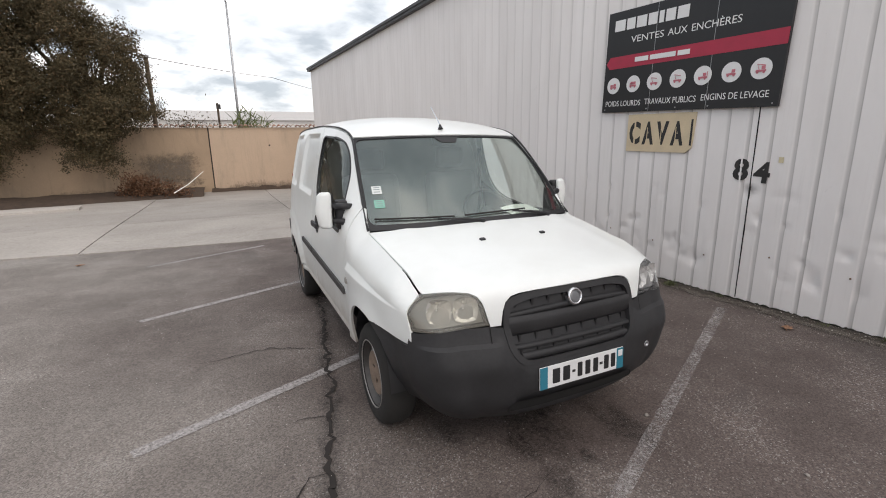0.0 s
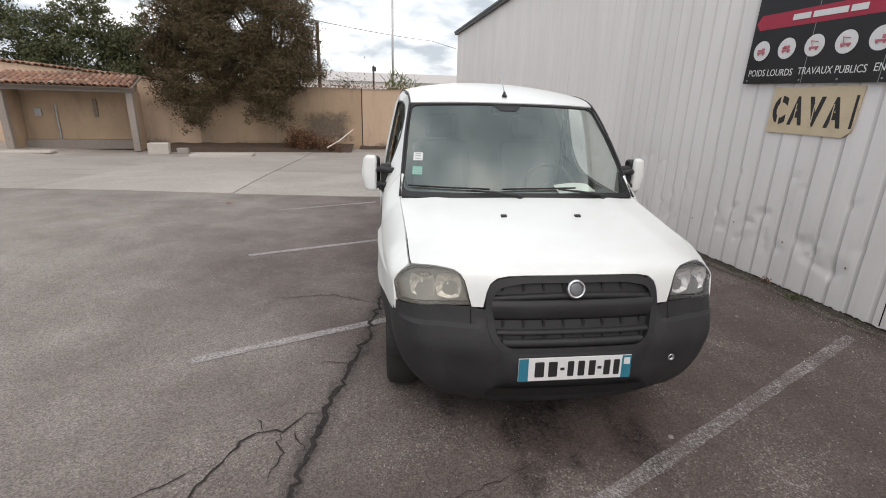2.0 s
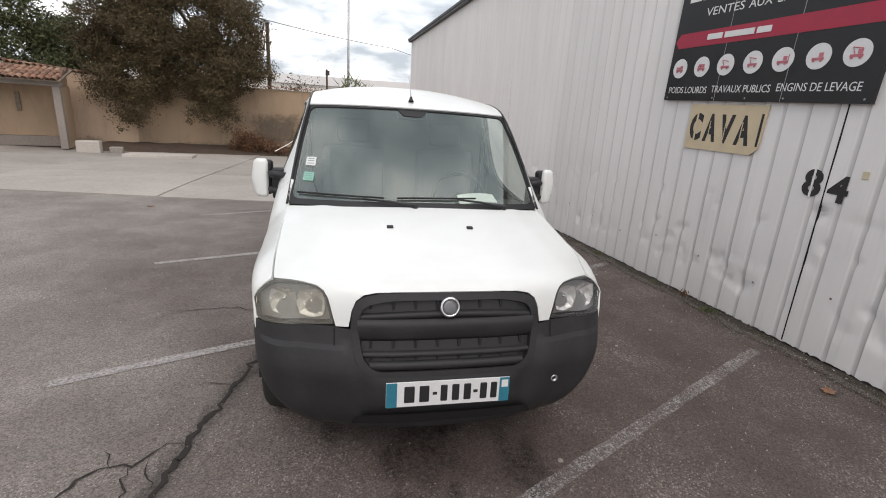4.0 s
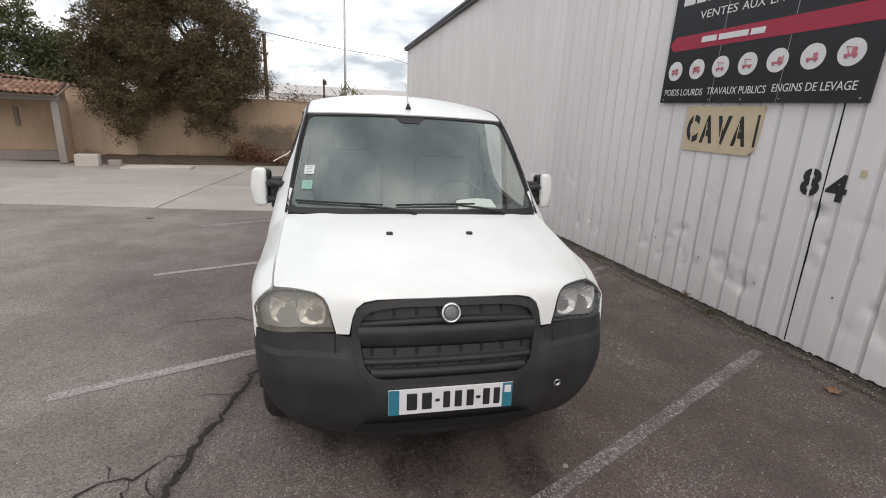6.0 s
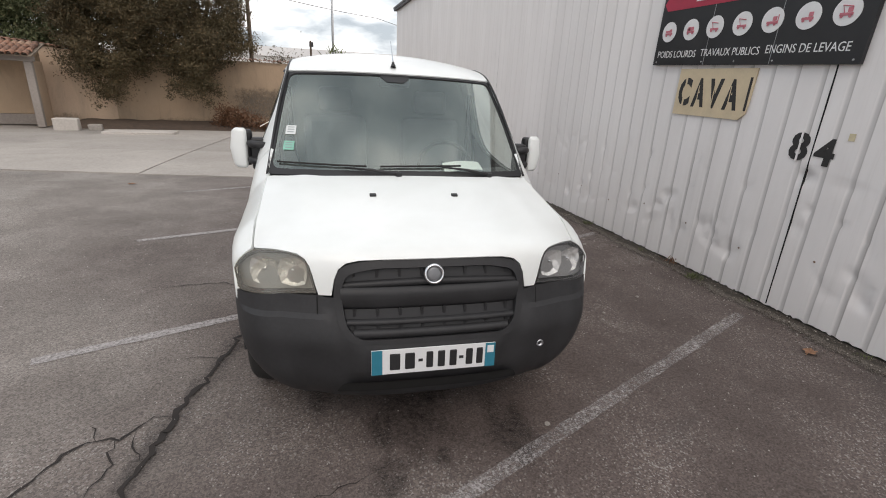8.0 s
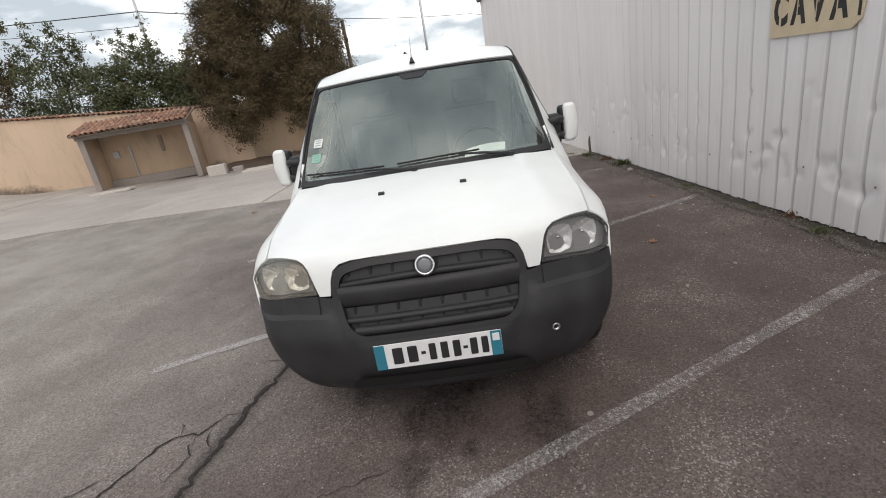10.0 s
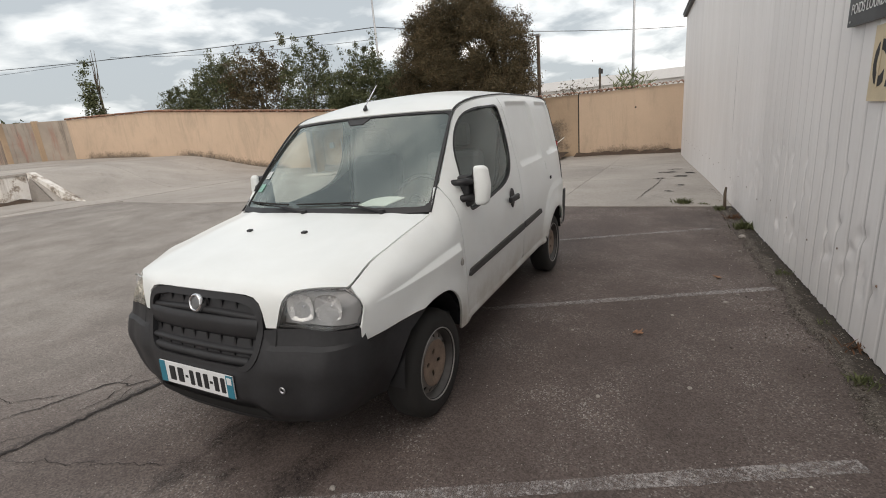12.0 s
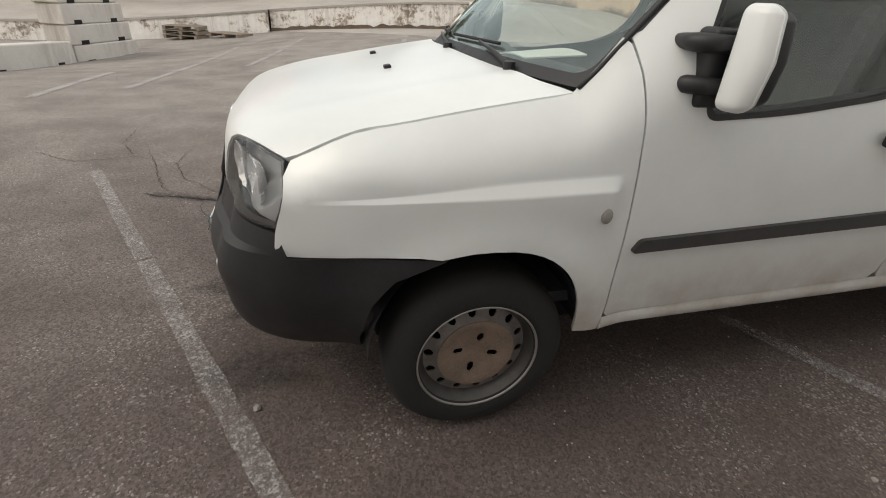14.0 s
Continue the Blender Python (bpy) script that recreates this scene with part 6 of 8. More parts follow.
def build_plate():
    m = Matrix.Translation((0, -0.016, 0.481)) @ Matrix.Rotation(radians(-3), 4, "X")
    bm = boxed(-0.26, 0.26, 0, 0.006, -0.055, 0.055, 0.002)
    bm.transform(m)
    plate = part("number_plate", bm, PLATE, van, "white registration plate with blue end bands")
    for x0, x1, h in ((-0.259, -0.216, 0.054), (0.216, 0.259, 0.054)):
        bm = boxed(x0, x1, -0.0015, 0.002, -h, h)
        bm.transform(m)
        part("plate_band", bm, PLATE_BLUE, plate, "blue end band")
    # the characters as plain bars
    for x0, x1 in ((-0.190, -0.140), (-0.128, -0.080), (-0.040, -0.004), (0.008, 0.046), (0.058, 0.096), (0.128, 0.165), (0.174, 0.209)):
        bm = boxed(x0 + 0.004, x1 - 0.004, -0.002, 0.002, -0.036, 0.036, 0.004)
        bm.transform(m)
        part("plate_bar", bm, PLATE_INK, plate)
    for x in (-0.060, 0.112):
        bm = boxed(x - 0.009, x + 0.009, -0.002, 0.002, -0.006, 0.006)
        bm.transform(m)
        part("plate_dash", bm, PLATE_INK, plate)
    bm = boxed(0.224, 0.252, -0.003, 0.0, 0.012, 0.044)
    bm.transform(m)
    part("plate_mark", bm, PLATE, plate)


PLATE = plain("plate_white", (0.74, 0.75, 0.76), 0.45, vary=0.06)
PLATE_BLUE = plain("plate_blue", (0.02, 0.19, 0.27), 0.45)
PLATE_INK = plain("plate_black", (0.02, 0.02, 0.022), 0.5)
build_plate()


def build_mirrors():
    for sx in (1, -1):
        def put(name, bm, mat, parent, label=""):
            return part(name, bm if sx > 0 else mirrored(bm), mat, parent, label)

        # housing: a rounded upright box, its front shell white, its back dark
        def puffy(bm, x0, x1, y0, y1, z0, z1, bev):
            box(bm, x0, x1, y0, y1, z0, z1)
            bmesh.ops.subdivide_edges(bm, edges=bm.edges[:], cuts=1, use_grid_fill=True)
            bmesh.ops.bevel(bm, geom=[e for e in bm.edges if e.calc_face_angle(0) > 1], offset=bev, segments=5, affect="EDGES", profile=0.5)
            for f in bm.faces:
                f.smooth = True
            return bm

        def waist(bm, x0, mid, half):
            """Draws the outer side in towards the head and the foot."""
            for v in bm.verts:
                v.co.x = x0 + (v.co.x - x0) * (1 - 0.30 * abs((v.co.z - mid) / half) ** 3)

        bm = puffy(bmesh.new(), 0.862, 0.966, 1.340, 1.415, 1.046, 1.256, 0.024)
        waist(bm, 0.869, 1.151, 0.109)
        house = put("mirror_housing", bm, TRIM, van, "black mirror housing")
        bm = puffy(bmesh.new(), 0.884, 0.984, 1.304, 1.348, 1.036, 1.268, 0.024)
        for v in bm.verts:
            v.co.y += 0.022 * smooth01((v.co.x - 0.93) / 0.07)
        waist(bm, 0.889, 1.152, 0.116)
        put("mirror_cap", bm, PAINT, house, "white mirror cap")
        bm = boxed(0.876, 0.936, 1.4135, 1.417, 1.078, 1.224, 0.0)
        put("mirror_glass", bm, CHROME, house, "mirror glass")
        for z in (1.085, 1.180):
            bm = tube(bmesh.new(), [(side_x(1.26, z) - 0.02, 1.258, z), (0.832, 1.262, z), (0.854, 1.285, z), (0.872, 1.335, z)], [0.016, 0.022, 0.022, 0.020], 12)
            for f in bm.faces:
                f.smooth = True
            put("mirror_arm", bm, TRIM, house, "black mirror arm")
        bm = puffy(bmesh.new(), 0.79, 0.86, 1.29, 1.375, 1.03, 1.215, 0.015)
        put("mirror_foot", bm, TRIM, house)


build_mirrors()


def build_wheels():
    """Steel wheels: axis along x, outer face at +x."""
    turn = Matrix.Rotation(radians(90), 4, "Y")
    bm = bmesh.new()
    lathe(bm, [(0.184, -0.09), (0.215, -0.095), (0.262, -0.09), (0.288, -0.068), (0.296, -0.03), (0.296, 0.03), (0.288, 0.066), (0.265, 0.086), (0.215, 0.090), (0.190, 0.084), (0.184, 0.07)], 56, turn)
    tyre = finish(bm, RUBBER, True)
    bm = bmesh.new()
    # rim well and outer lip
    lathe(bm, [(0.17, -0.09), (0.165, 0.0), (0.168, 0.045), (0.180, 0.058), (0.185, 0.074), (0.193, 0.086), (0.196, 0.083), (0.190, 0.06)], 56, turn)
    rim = finish(bm, STEEL, True)
    bm = bmesh.new()
    lathe(bm, [(0.1885, 0.078), (0.1905, 0.086), (0.193, 0.089), (0.197, 0.088), (0.196, 0.083)], 56, turn)
    lip = finish(bm, plain("worn_rim_edge", (0.33, 0.32, 0.31), 0.45, 0.5, vary=0.25), True)
    # disc with a ring of ventilation holes
    outline = [(0.170 * math.cos(math.tau * k / 48), 0.170 * math.sin(math.tau * k / 48)) for k in range(48)]
    holes = []
    for k in range(14):
        a = math.tau * (k + 0.5) / 14
        holes.append([(0.1515 * math.cos(a) + 0.0155 * math.cos(b) * math.cos(a) - 0.0135 * math.sin(b) * math.sin(a), 0.1515 * math.sin(a) + 0.0155 * math.cos(b) * math.sin(a) + 0.0135 * math.sin(b) * math.cos(a)) for b in (math.tau * j / 8 for j in range(8))])
    slots = []
    for k in range(4):
        a = math.tau * (k + 0.5) / 4
        c, s = math.cos(a), math.sin(a)
        slots.append([(0.058 * c + u * c - v * s, 0.058 * s + u * s + v * c) for u, v in ((-0.017, -0.004), (-0.008, -0.012), (0.015, -0.009), (0.019, 0.004), (0.006, 0.012), (-0.014, 0.008))])
    depth = Curve((0.0, 0.046), (0.05, 0.048), (0.100, 0.058), (0.118, 0.062), (0.128, 0.058), (0.14, 0.046), (0.15, 0.042), (0.172, 0.038))
    ring = [(0.126 * math.cos(math.tau * k / 40), 0.126 * math.sin(math.tau * k / 40)) for k in range(40)]
    disc = finish(skin(outline, lambda u, v: Vector((depth(math.hypot(u, v)), u, v)), 0.014, holes=holes + [ring], outward=(1, 0, 0), flange=0.006), STEEL_DULL)
    hub = finish(skin([(q[0] * 0.998, q[1] * 0.998) for q in ring], lambda u, v: Vector((depth(math.hypot(u, v)) + 0.003, u, v)), 0.014, holes=slots, outward=(1, 0, 0), flange=0.006), HUB_BROWN)
    bm = bmesh.new()
    # flat disc whose black paints the shade inside the wheel
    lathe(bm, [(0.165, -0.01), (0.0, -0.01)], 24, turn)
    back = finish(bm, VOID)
    for y in (0.80, 3.37):
        for sx in (1, -1):
            m = Matrix.Translation((sx * 0.745, y, 0.264)) @ Matrix.Rotation(0 if sx > 0 else math.pi, 4, "Z") @ Matrix.Rotation(radians(20 + 17 * y), 4, "X")
            wheel = new("wheel", disc)
            wheel.parent, wheel.matrix_basis = van, m
            for name, me, label in (("tyre", tyre, "dusty black tyre"), ("rim", rim, "dirty grey steel rim"), ("rim_lip", lip, "bright worn rim edge"), ("hub", hub, "rust-brown wheel centre"), ("brake_drum", back, "")):
                ob = new(name, me)
                ob.parent = wheel
                if label:
                    ob["label"] = label
    # wheel housings, floor and underside
    for cy in (0.80, 3.37):
        bm = bmesh.new()
        for r, x0, x1 in ((0.376, 0.50, 0.828),):
            k = 0.90 if cy < 1 else 0.985
            a = [bm.verts.new((x0, cy - 0.005 + k * r * math.cos(t), 0.30 + r * math.sin(t))) for t in np.linspace(0.12, math.pi - 0.02, 26)]
            b = [bm.verts.new((x1, cy - 0.005 + k * (r - 0.004) * math.cos(t), 0.30 + (r - 0.004) * math.sin(t))) for t in np.linspace(0.12, math.pi - 0.02, 26)]
            for i in range(25):
                bm.faces.new((a[i], a[i + 1], b[i + 1], b[i]))
            bm.faces.new(a)
        both("wheel_housing", bm, TRIM, van)
    # near-black blocks paint the shade under the van and its bonnet
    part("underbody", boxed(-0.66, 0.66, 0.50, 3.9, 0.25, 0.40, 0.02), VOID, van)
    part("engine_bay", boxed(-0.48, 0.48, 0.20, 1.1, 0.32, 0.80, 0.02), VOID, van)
    part("exhaust", tube(bmesh.new(), [(0.3, 1.2, 0.2), (0.3, 3.2, 0.2)], 0.04, 8), RUST, van)


STEEL_DULL = plain("dirty_wheel_steel", (0.21, 0.193, 0.18), 0.6, 0.3, vary=0.35, scale=18)
HUB_BROWN = plain("dusty_brown_hub", (0.235, 0.175, 0.135), 0.75, 0.15, vary=0.35, scale=14, bump=0.2)
build_wheels()


def build_cab():
    # dashboard, seats, bulkhead, steering wheel and what lies on the shelf
    def dash(x, y):
        return Vector((x, y + 0.10 * (abs(x) / 0.7) ** 2.5, 1.058 - 0.18 * smooth01((y - 1.26) / 0.25)))

    part("dashboard", skin([(-0.70, 0.925), (0.70, 0.925), (0.72, 1.48), (-0.72, 1.48)], dash, 0.06, outward=(0, 0, 1), flange=0.05), INTERIOR, van, "dark grey dashboard")
    part("dash_front", boxed(-0.70, 0.70, 1.40, 1.46, 0.45, 0.88, 0.03), INTERIOR, van)
    # the bulkhead has an arched top, and pale lining
    part("bulkhead", prism(bmesh.new(), [(-0.76, 0.42), (0.76, 0.42), (0.80, 0.9), (0.78, 1.1), (0.68, 1.5), (0.60, 1.64), (-0.60, 1.64), (-0.68, 1.5), (-0.78, 1.1), (-0.80, 0.9)], 0.03, Matrix.Translation((0, 2.32, 0))), CAB_WALL, van, "pale cargo bulkhead behind the seats")
    card = [(1.19, 0.46), (1.19, 1.05), (1.35, 1.02), (1.62, 1.03), (1.98, 1.075), (2.14, 1.13), (2.30, 1.20), (2.30, 0.46)]
    both("door_card", skin(card, lambda y, z: near_side(y, z) - Vector((0.045, 0, 0)), 0.08, outward=(-1, 0, 0), flange=0), INTERIOR, van, "dark grey door lining")
    both("pillar_lining", skin([(1.22, 1.05), (1.22, 1.13), (1.29, 1.20), (1.325, 1.16), (1.34, 1.03)], lambda y, z: near_side(y, z) - Vector((0.03, 0, 0)), 0.06, outward=(-1, 0, 0), flange=0), INTERIOR, van)
    part("cab_floor", boxed(-0.76, 0.76, 1.0, 2.34, 0.40, 0.44), INTERIOR, van)
    part("headliner", boxed(-0.52, 0.52, 1.70, 2.32, 1.60, 1.62), CAB_WALL, van)
    for x in (-0.37, 0.37):
        bm = bmesh.new()
        box(bm, x - 0.25, x + 0.25, 1.60, 2.08, 0.62, 0.80, 0.06)
        seat = part("seat", bm, SEAT, van, "grey cloth seat")
        bm = bmesh.new()
        box(bm, x - 0.24, x + 0.24, 2.03, 2.17, 0.78, 1.32, 0.06)
        bm.transform(Matrix.Translation((0, 2.1, 0.8)) @ Matrix.Rotation(radians(-10), 4, "X") @ Matrix.Translation((0, -2.1, -0.8)))
        part("backrest", bm, SEAT, seat)
        bm = bmesh.new()
        box(bm, x - 0.13, x + 0.13, 2.15, 2.24, 1.34, 1.52, 0.04)
        part("headrest", bm, SEAT, seat)
    bm = bmesh.new()
    tube(bm, [(0.37 + 0.19 * math.cos(t), 1.53 + 0.09 * math.sin(t), 1.02 + 0.165 * math.sin(t)) for t in np.linspace(0, math.tau, 28)], 0.014, 8, False)
    wheel = part("steering_wheel", bm, INTERIOR, van, "black steering wheel", True)
    part("steering_hub", tube(bmesh.new(), [(0.37, 1.40, 0.96), (0.37, 1.54, 1.02)], [0.04, 0.06], 12), INTERIOR, wheel)
    bm = boxed(-0.10, 0.10, 1.50, 1.53, 1.535, 1.60, 0.015)
    part("rear_view_mirror", bm, TRIM, van)
    bm = skin(rounded([(0.235, 0.965), (0.47, 0.985), (0.495, 1.18), (0.26, 1.16)], 0.01), lambda x, y: Vector((x, y, 1.086 + 0.014 * math.sin((x - 0.25) * 11) + 0.10 * (y - 0.97))), 0.04, outward=(0, 0, 1), flange=0.004)
    part("paper_sheet", bm, PAPER, van, "white curled paper lying on the dashboard")
    bm = skin(rounded([(-0.60, 0.97), (-0.52, 0.965), (-0.51, 1.01), (-0.59, 1.015)], 0.008), lambda x, y: dash(x, y) + Vector((0, 0, 0.006)), 0.04, outward=(0, 0, 1), flange=0.004)
    part("paper_slip", bm, PAPER, van, "small white slip on the dashboard")
    for sx in (1, -1):
        bm = tube(bmesh.new(), [(sx * 0.72, 2.27, 1.50), (sx * 0.70, 2.2, 1.1), (sx * 0.6, 2.1, 0.75)], 0.018, 6)
        part("seat_belt", bm, INTERIOR, van)


build_cab()


# ---- plants ----
def leaf_cloud(blobs, count, size, seed, clump=45, spread=0.28, droop=0.0, boughs=0):
    """Leaves in clumps through a set of ellipsoids (centre, radii), as one mesh of many small folded blades."""
    rng = np.random.RandomState(seed)
    vol = np.array([np.prod(r) ** (2 / 3) for _, r in blobs])
    share = rng.choice(len(blobs), size=boughs or max(1, count // clump), p=vol / vol.sum())
    mids = []
    for b in share:
        c, r = blobs[b]
        d = rng.normal(size=3)
        d /= np.linalg.norm(d)
        mids.append(np.array(c) + np.array(r) * d * rng.uniform(0.35, 1.0) ** 0.6)
    mids = np.array(mids)
    if boughs:
        # clumps gather round the tips of boughs
        pick = rng.choice(boughs, size=max(1, count // clump))
        mids = mids[pick] + rng.normal(size=(len(pick), 3)) * (0.23, 0.23, 0.19) * rng.uniform(0.6, 1.3, boughs)[pick][:, None]
    wide = np.repeat(rng.uniform(0.6, 1.4, len(mids)) * spread, clump)[:, None]
    mids = np.repeat(mids, clump, axis=0)
    p = mids + rng.normal(size=mids.shape) * wide * (1, 1, 0.75)
    n = len(p)
    a = rng.normal(size=(n, 3))
    a[:, 2] -= droop
    a /= np.linalg.norm(a, axis=1)[:, None]
    b = np.cross(a, rng.normal(size=(n, 3)))
    b /= np.linalg.norm(b, axis=1)[:, None]
    s = size * rng.uniform(0.6, 1.4, (n, 1))
    nrm = np.cross(a, b)
    verts = np.stack([p - a * s, p + b * s * 0.42 + nrm * s * 0.12, p + a * s, p - b * s * 0.42 + nrm * s * 0.12], 1).reshape(-1, 3)
    faces = np.arange(4 * n).reshape(-1, 4)
    me = bpy.data.meshes.new("leaves")
    me.from_pydata(verts.tolist(), [], faces.tolist())
    return me


def crown(parent, blobs, count, size, mat, seed, **more):
    me = leaf_cloud(blobs, count, size, seed, **more)
    me.materials.append(mat)
    ob = new("crown", me)
    ob.parent = parent
    return tagged(ob, kind="stuff")


def plant(name, label, category, at, blobs, count, size, mat, seed, trunk=0.14, limbs=6, group="", **more):
    """A tree or bush: blobs are given from its foot."""
    x, y = at
    t = thing(name, label, category, on_ground(x, y), group)
    rnd = random.Random(seed)
    top = max(c[2] for c, _ in blobs)
    bm = bmesh.new()
    tube(bm, [(0, 0, -0.15), (0.03, 0.02, top * 0.3), (-0.05, 0.04, top * 0.6), (0.02, 0, top * 0.95)], [trunk, trunk * 0.8, trunk * 0.55, trunk * 0.25], 9)
    part("trunk", bm, BARK, t, "", True)
    for k in range(limbs):
        c, r = blobs[k % len(blobs)]
        z0 = top * rnd.uniform(0.18, 0.6)
        end = Vector(c) + Vector((rnd.uniform(-0.6, 0.6) * r[0], rnd.uniform(-0.6, 0.6) * r[1], rnd.uniform(-0.2, 0.8) * r[2]))
        mid = Vector((0, 0, z0)).lerp(end, 0.5) + Vector((0, 0, 0.2))
        part("limb", tube(bmesh.new(), [(0, 0, z0), mid, end], [trunk * 0.45, trunk * 0.3, trunk * 0.1], 7), BARK, t, "", True)
    crown(t, blobs, count, size, mat, seed, **more)
    return t


plant("tree", "broad dense tree with brown-green autumn foliage hanging over the wall", "tree", (-5.4, 19.2),
      [((-0.9, -1.2, 4.4), (2.4, 1.7, 2.2)), ((-2.5, -1.3, 4.1), (1.4, 1.5, 1.8)), ((0.7, -1.2, 4.1), (1.35, 1.3, 1.8)), ((0.05, -2.2, 1.95), (0.85, 0.6, 1.1)), ((-2.25, -2.2, 2.05), (0.9, 0.6, 1.1)),
       ((-1.5, -1.2, 5.9), (1.4, 1.2, 1.1)), ((-2.9, -1.2, 5.6), (0.7, 0.7, 0.8)), ((1.15, -1.8, 2.95), (0.9, 0.7, 0.7)), ((-3.2, -1.6, 3.3), (0.6, 0.8, 1.1)), ((-1.2, -1.9, 2.95), (1.0, 0.6, 0.6)), ((-3.0, -2.1, 2.5), (0.55, 0.6, 0.9)), ((0.3, -2.0, 2.7), (0.9, 0.6, 0.7)),
       ((0.9, -1.2, 5.3), (0.7, 0.7, 0.6)), ((-0.6, -1.2, 6.6), (0.6, 0.6, 0.5)), ((-2.3, -1.2, 6.7), (0.5, 0.5, 0.4))], 260000, 0.038, LEAF_BROWN, 3, trunk=0.2, limbs=14, clump=60, spread=0.125, boughs=380)
for at, top, r, n, mat, seed, label in (((-25.3, 18.2), 5.0, 1.5, 7000, LEAF_GREEN, 11, "leafy green tree rising behind the boundary wall"), ((-21.8, 18.2), 6.3, 1.7, 9000, LEAF_GREEN, 12, "tall green tree rising behind the boundary wall"),
                                        ((-19.0, 18.4), 6.4, 1.8, 10000, LEAF_BROWN, 13, "browning bushy tree rising behind the boundary wall"), ((-15.7, 18.6), 5.9, 1.4, 6000, LEAF_GREEN, 14, "green bushy tree rising behind the boundary wall"),
                                        ((-13.2, 19.2), 5.3, 1.7, 13000, LEAF_GREEN, 15, "slender-leaved green tree rising behind the wall"), ((-10.4, 19.8), 4.9, 1.8, 15000, LEAF_GREEN, 16, "leafy green tree close behind the tiled wall")):
    g = ground_z(*at)
    h = top - g
    t = plant("tree", label, "tree", at, [((0, 0, h * 0.62), (r, r * 0.9, h * 0.3)), ((r * 0.5, 0.1, h * 0.8), (r * 0.55, r * 0.5, h * 0.18)), ((-r * 0.55, 0, h * 0.7), (r * 0.6, r * 0.5, h * 0.2)), ((0, -0.3, h * 0.45), (r, r * 0.7, h * 0.2))],
          n * 3 // 2, 0.062, mat, seed, trunk=0.1, limbs=4, group="trees behind the wall", spread=0.16, boughs=130)
    rnd = random.Random(seed + 400)
    shoots = [((rnd.uniform(-1.1, 1.1) * r, rnd.uniform(-0.4, 0.4) * r, h * rnd.uniform(0.72, 1.04)), (0.09, 0.09, h * rnd.uniform(0.08, 0.17))) for _ in range(20)]
    crown(t, shoots, 2600, 0.055, mat, seed + 500, clump=26, spread=0.08)
plant("shrub", "small twiggy shrub behind the tiled wall", "shrub", (-3.2, 21.5), [((0, 0, 2.5), (0.9, 0.6, 0.55)), ((0.5, 0, 2.2), (0.7, 0.5, 0.4))], 700, 0.05, LEAF_BROWN, 21, trunk=0.05, limbs=10, spread=0.3)
plant("shrub", "small twiggy shrub behind the tiled wall", "shrub", (-1.9, 21.7), [((0, 0, 2.3), (0.6, 0.5, 0.45))], 350, 0.05, LEAF_BROWN, 22, trunk=0.04, limbs=8, spread=0.3)
plant("sapling", "thin bare sapling wrapped in ivy beyond the wall", "sapling", (-33.2, 17.2), [((0, 0, 4.6), (0.35, 0.35, 1.6)), ((0, 0, 3.0), (0.5, 0.5, 0.8))], 2200, 0.09, LEAF_GREEN, 23, trunk=0.07, limbs=2, spread=0.2)
plant("bush", "spiky green bush beyond the old wall", "bush", (-43.0, 12.0), [((0, 0, 3.2), (1.6, 1.4, 1.1)), ((0.4, 0, 4.0), (0.35, 0.3, 0.8)), ((-0.9, 0, 3.7), (0.3, 0.3, 0.7)), ((1.1, 0, 3.7), (0.3, 0.3, 0.6))], 7000, 0.09, LEAF_GREEN, 24, trunk=0.12, limbs=8, spread=0.4)
plant("bush", "low green bush at the far end of the yard", "bush", (-47.0, 6.0), [((0, 0, 2.8), (3.0, 2.0, 1.2))], 7000, 0.10, LEAF_GREEN, 25, trunk=0.12, limbs=4, spread=0.4)
plant("tree", "dark tall conifer beside the white building", "tree", (-38.0, 3.0), [((0, 0, 6.5), (2.3, 2.0, 3.2)), ((0.6, 0, 4.0), (2.2, 2.0, 1.8))], 9000, 0.13, LEAF_GREEN, 26, trunk=0.22, limbs=8, spread=0.35)
plant("tree", "dark tall conifer beside the white building", "tree", (-41.0, 5.5), [((0, 0, 4.0), (2.6, 2.2, 1.8))], 6000, 0.13, LEAF_GREEN, 27, trunk=0.22, limbs=6, spread=0.35)


def reeds(at, n, height, seed, label):
    x, y = at
    t = thing("reed_clump", label, "reeds", on_ground(x, y))
    rnd = random.Random(seed)
    bm = bmesh.new()
    for k in range(n):
        a, r = rnd.uniform(0, math.tau), abs(rnd.gauss(0, 0.4))
        x0, y0 = r * math.cos(a), 0.5 * r * math.sin(a)
        h = height * rnd.uniform(0.7, 1.05)
        lean = Vector((rnd.gauss(0, 0.08), rnd.gauss(0, 0.06), 1)).normalized()
        foot = Vector((x0, y0, 0))
        for j in range(7):
            p = foot + lean * h * (0.45 + 0.55 * j / 7)
            d = Vector((rnd.gauss(0, 1), rnd.gauss(0, 1), rnd.uniform(0.7, 1.9))).normalized() * rnd.uniform(0.25, 0.5)
            s = d.cross((rnd.gauss(0, 1), rnd.gauss(0, 1), 0.3)).normalized() * 0.022
            v = [bm.verts.new(q) for q in (p - s, p + s, p + d * 0.6 + s * 0.8, p + d, p + d * 0.6 - s * 0.8)]
            bm.faces.new((v[0], v[1], v[2], v[3], v[4]))
    tagged(part("foliage", bm, LEAF_PALE, t), kind="stuff")
    bm = bmesh.new()
    for k in range(8):
        a = math.tau * k / 8
        part("cane", tube(bmesh.new(), [(0.25 * math.cos(a), 0.12 * math.sin(a), 0), (0.4 * math.cos(a), 0.2 * math.sin(a), height * 0.8)], [0.014, 0.008], 6), LEAF_PALE, t)


reeds((-0.35, 21.6), 60, 3.45, 31, "pale green cane clump standing behind the wall")
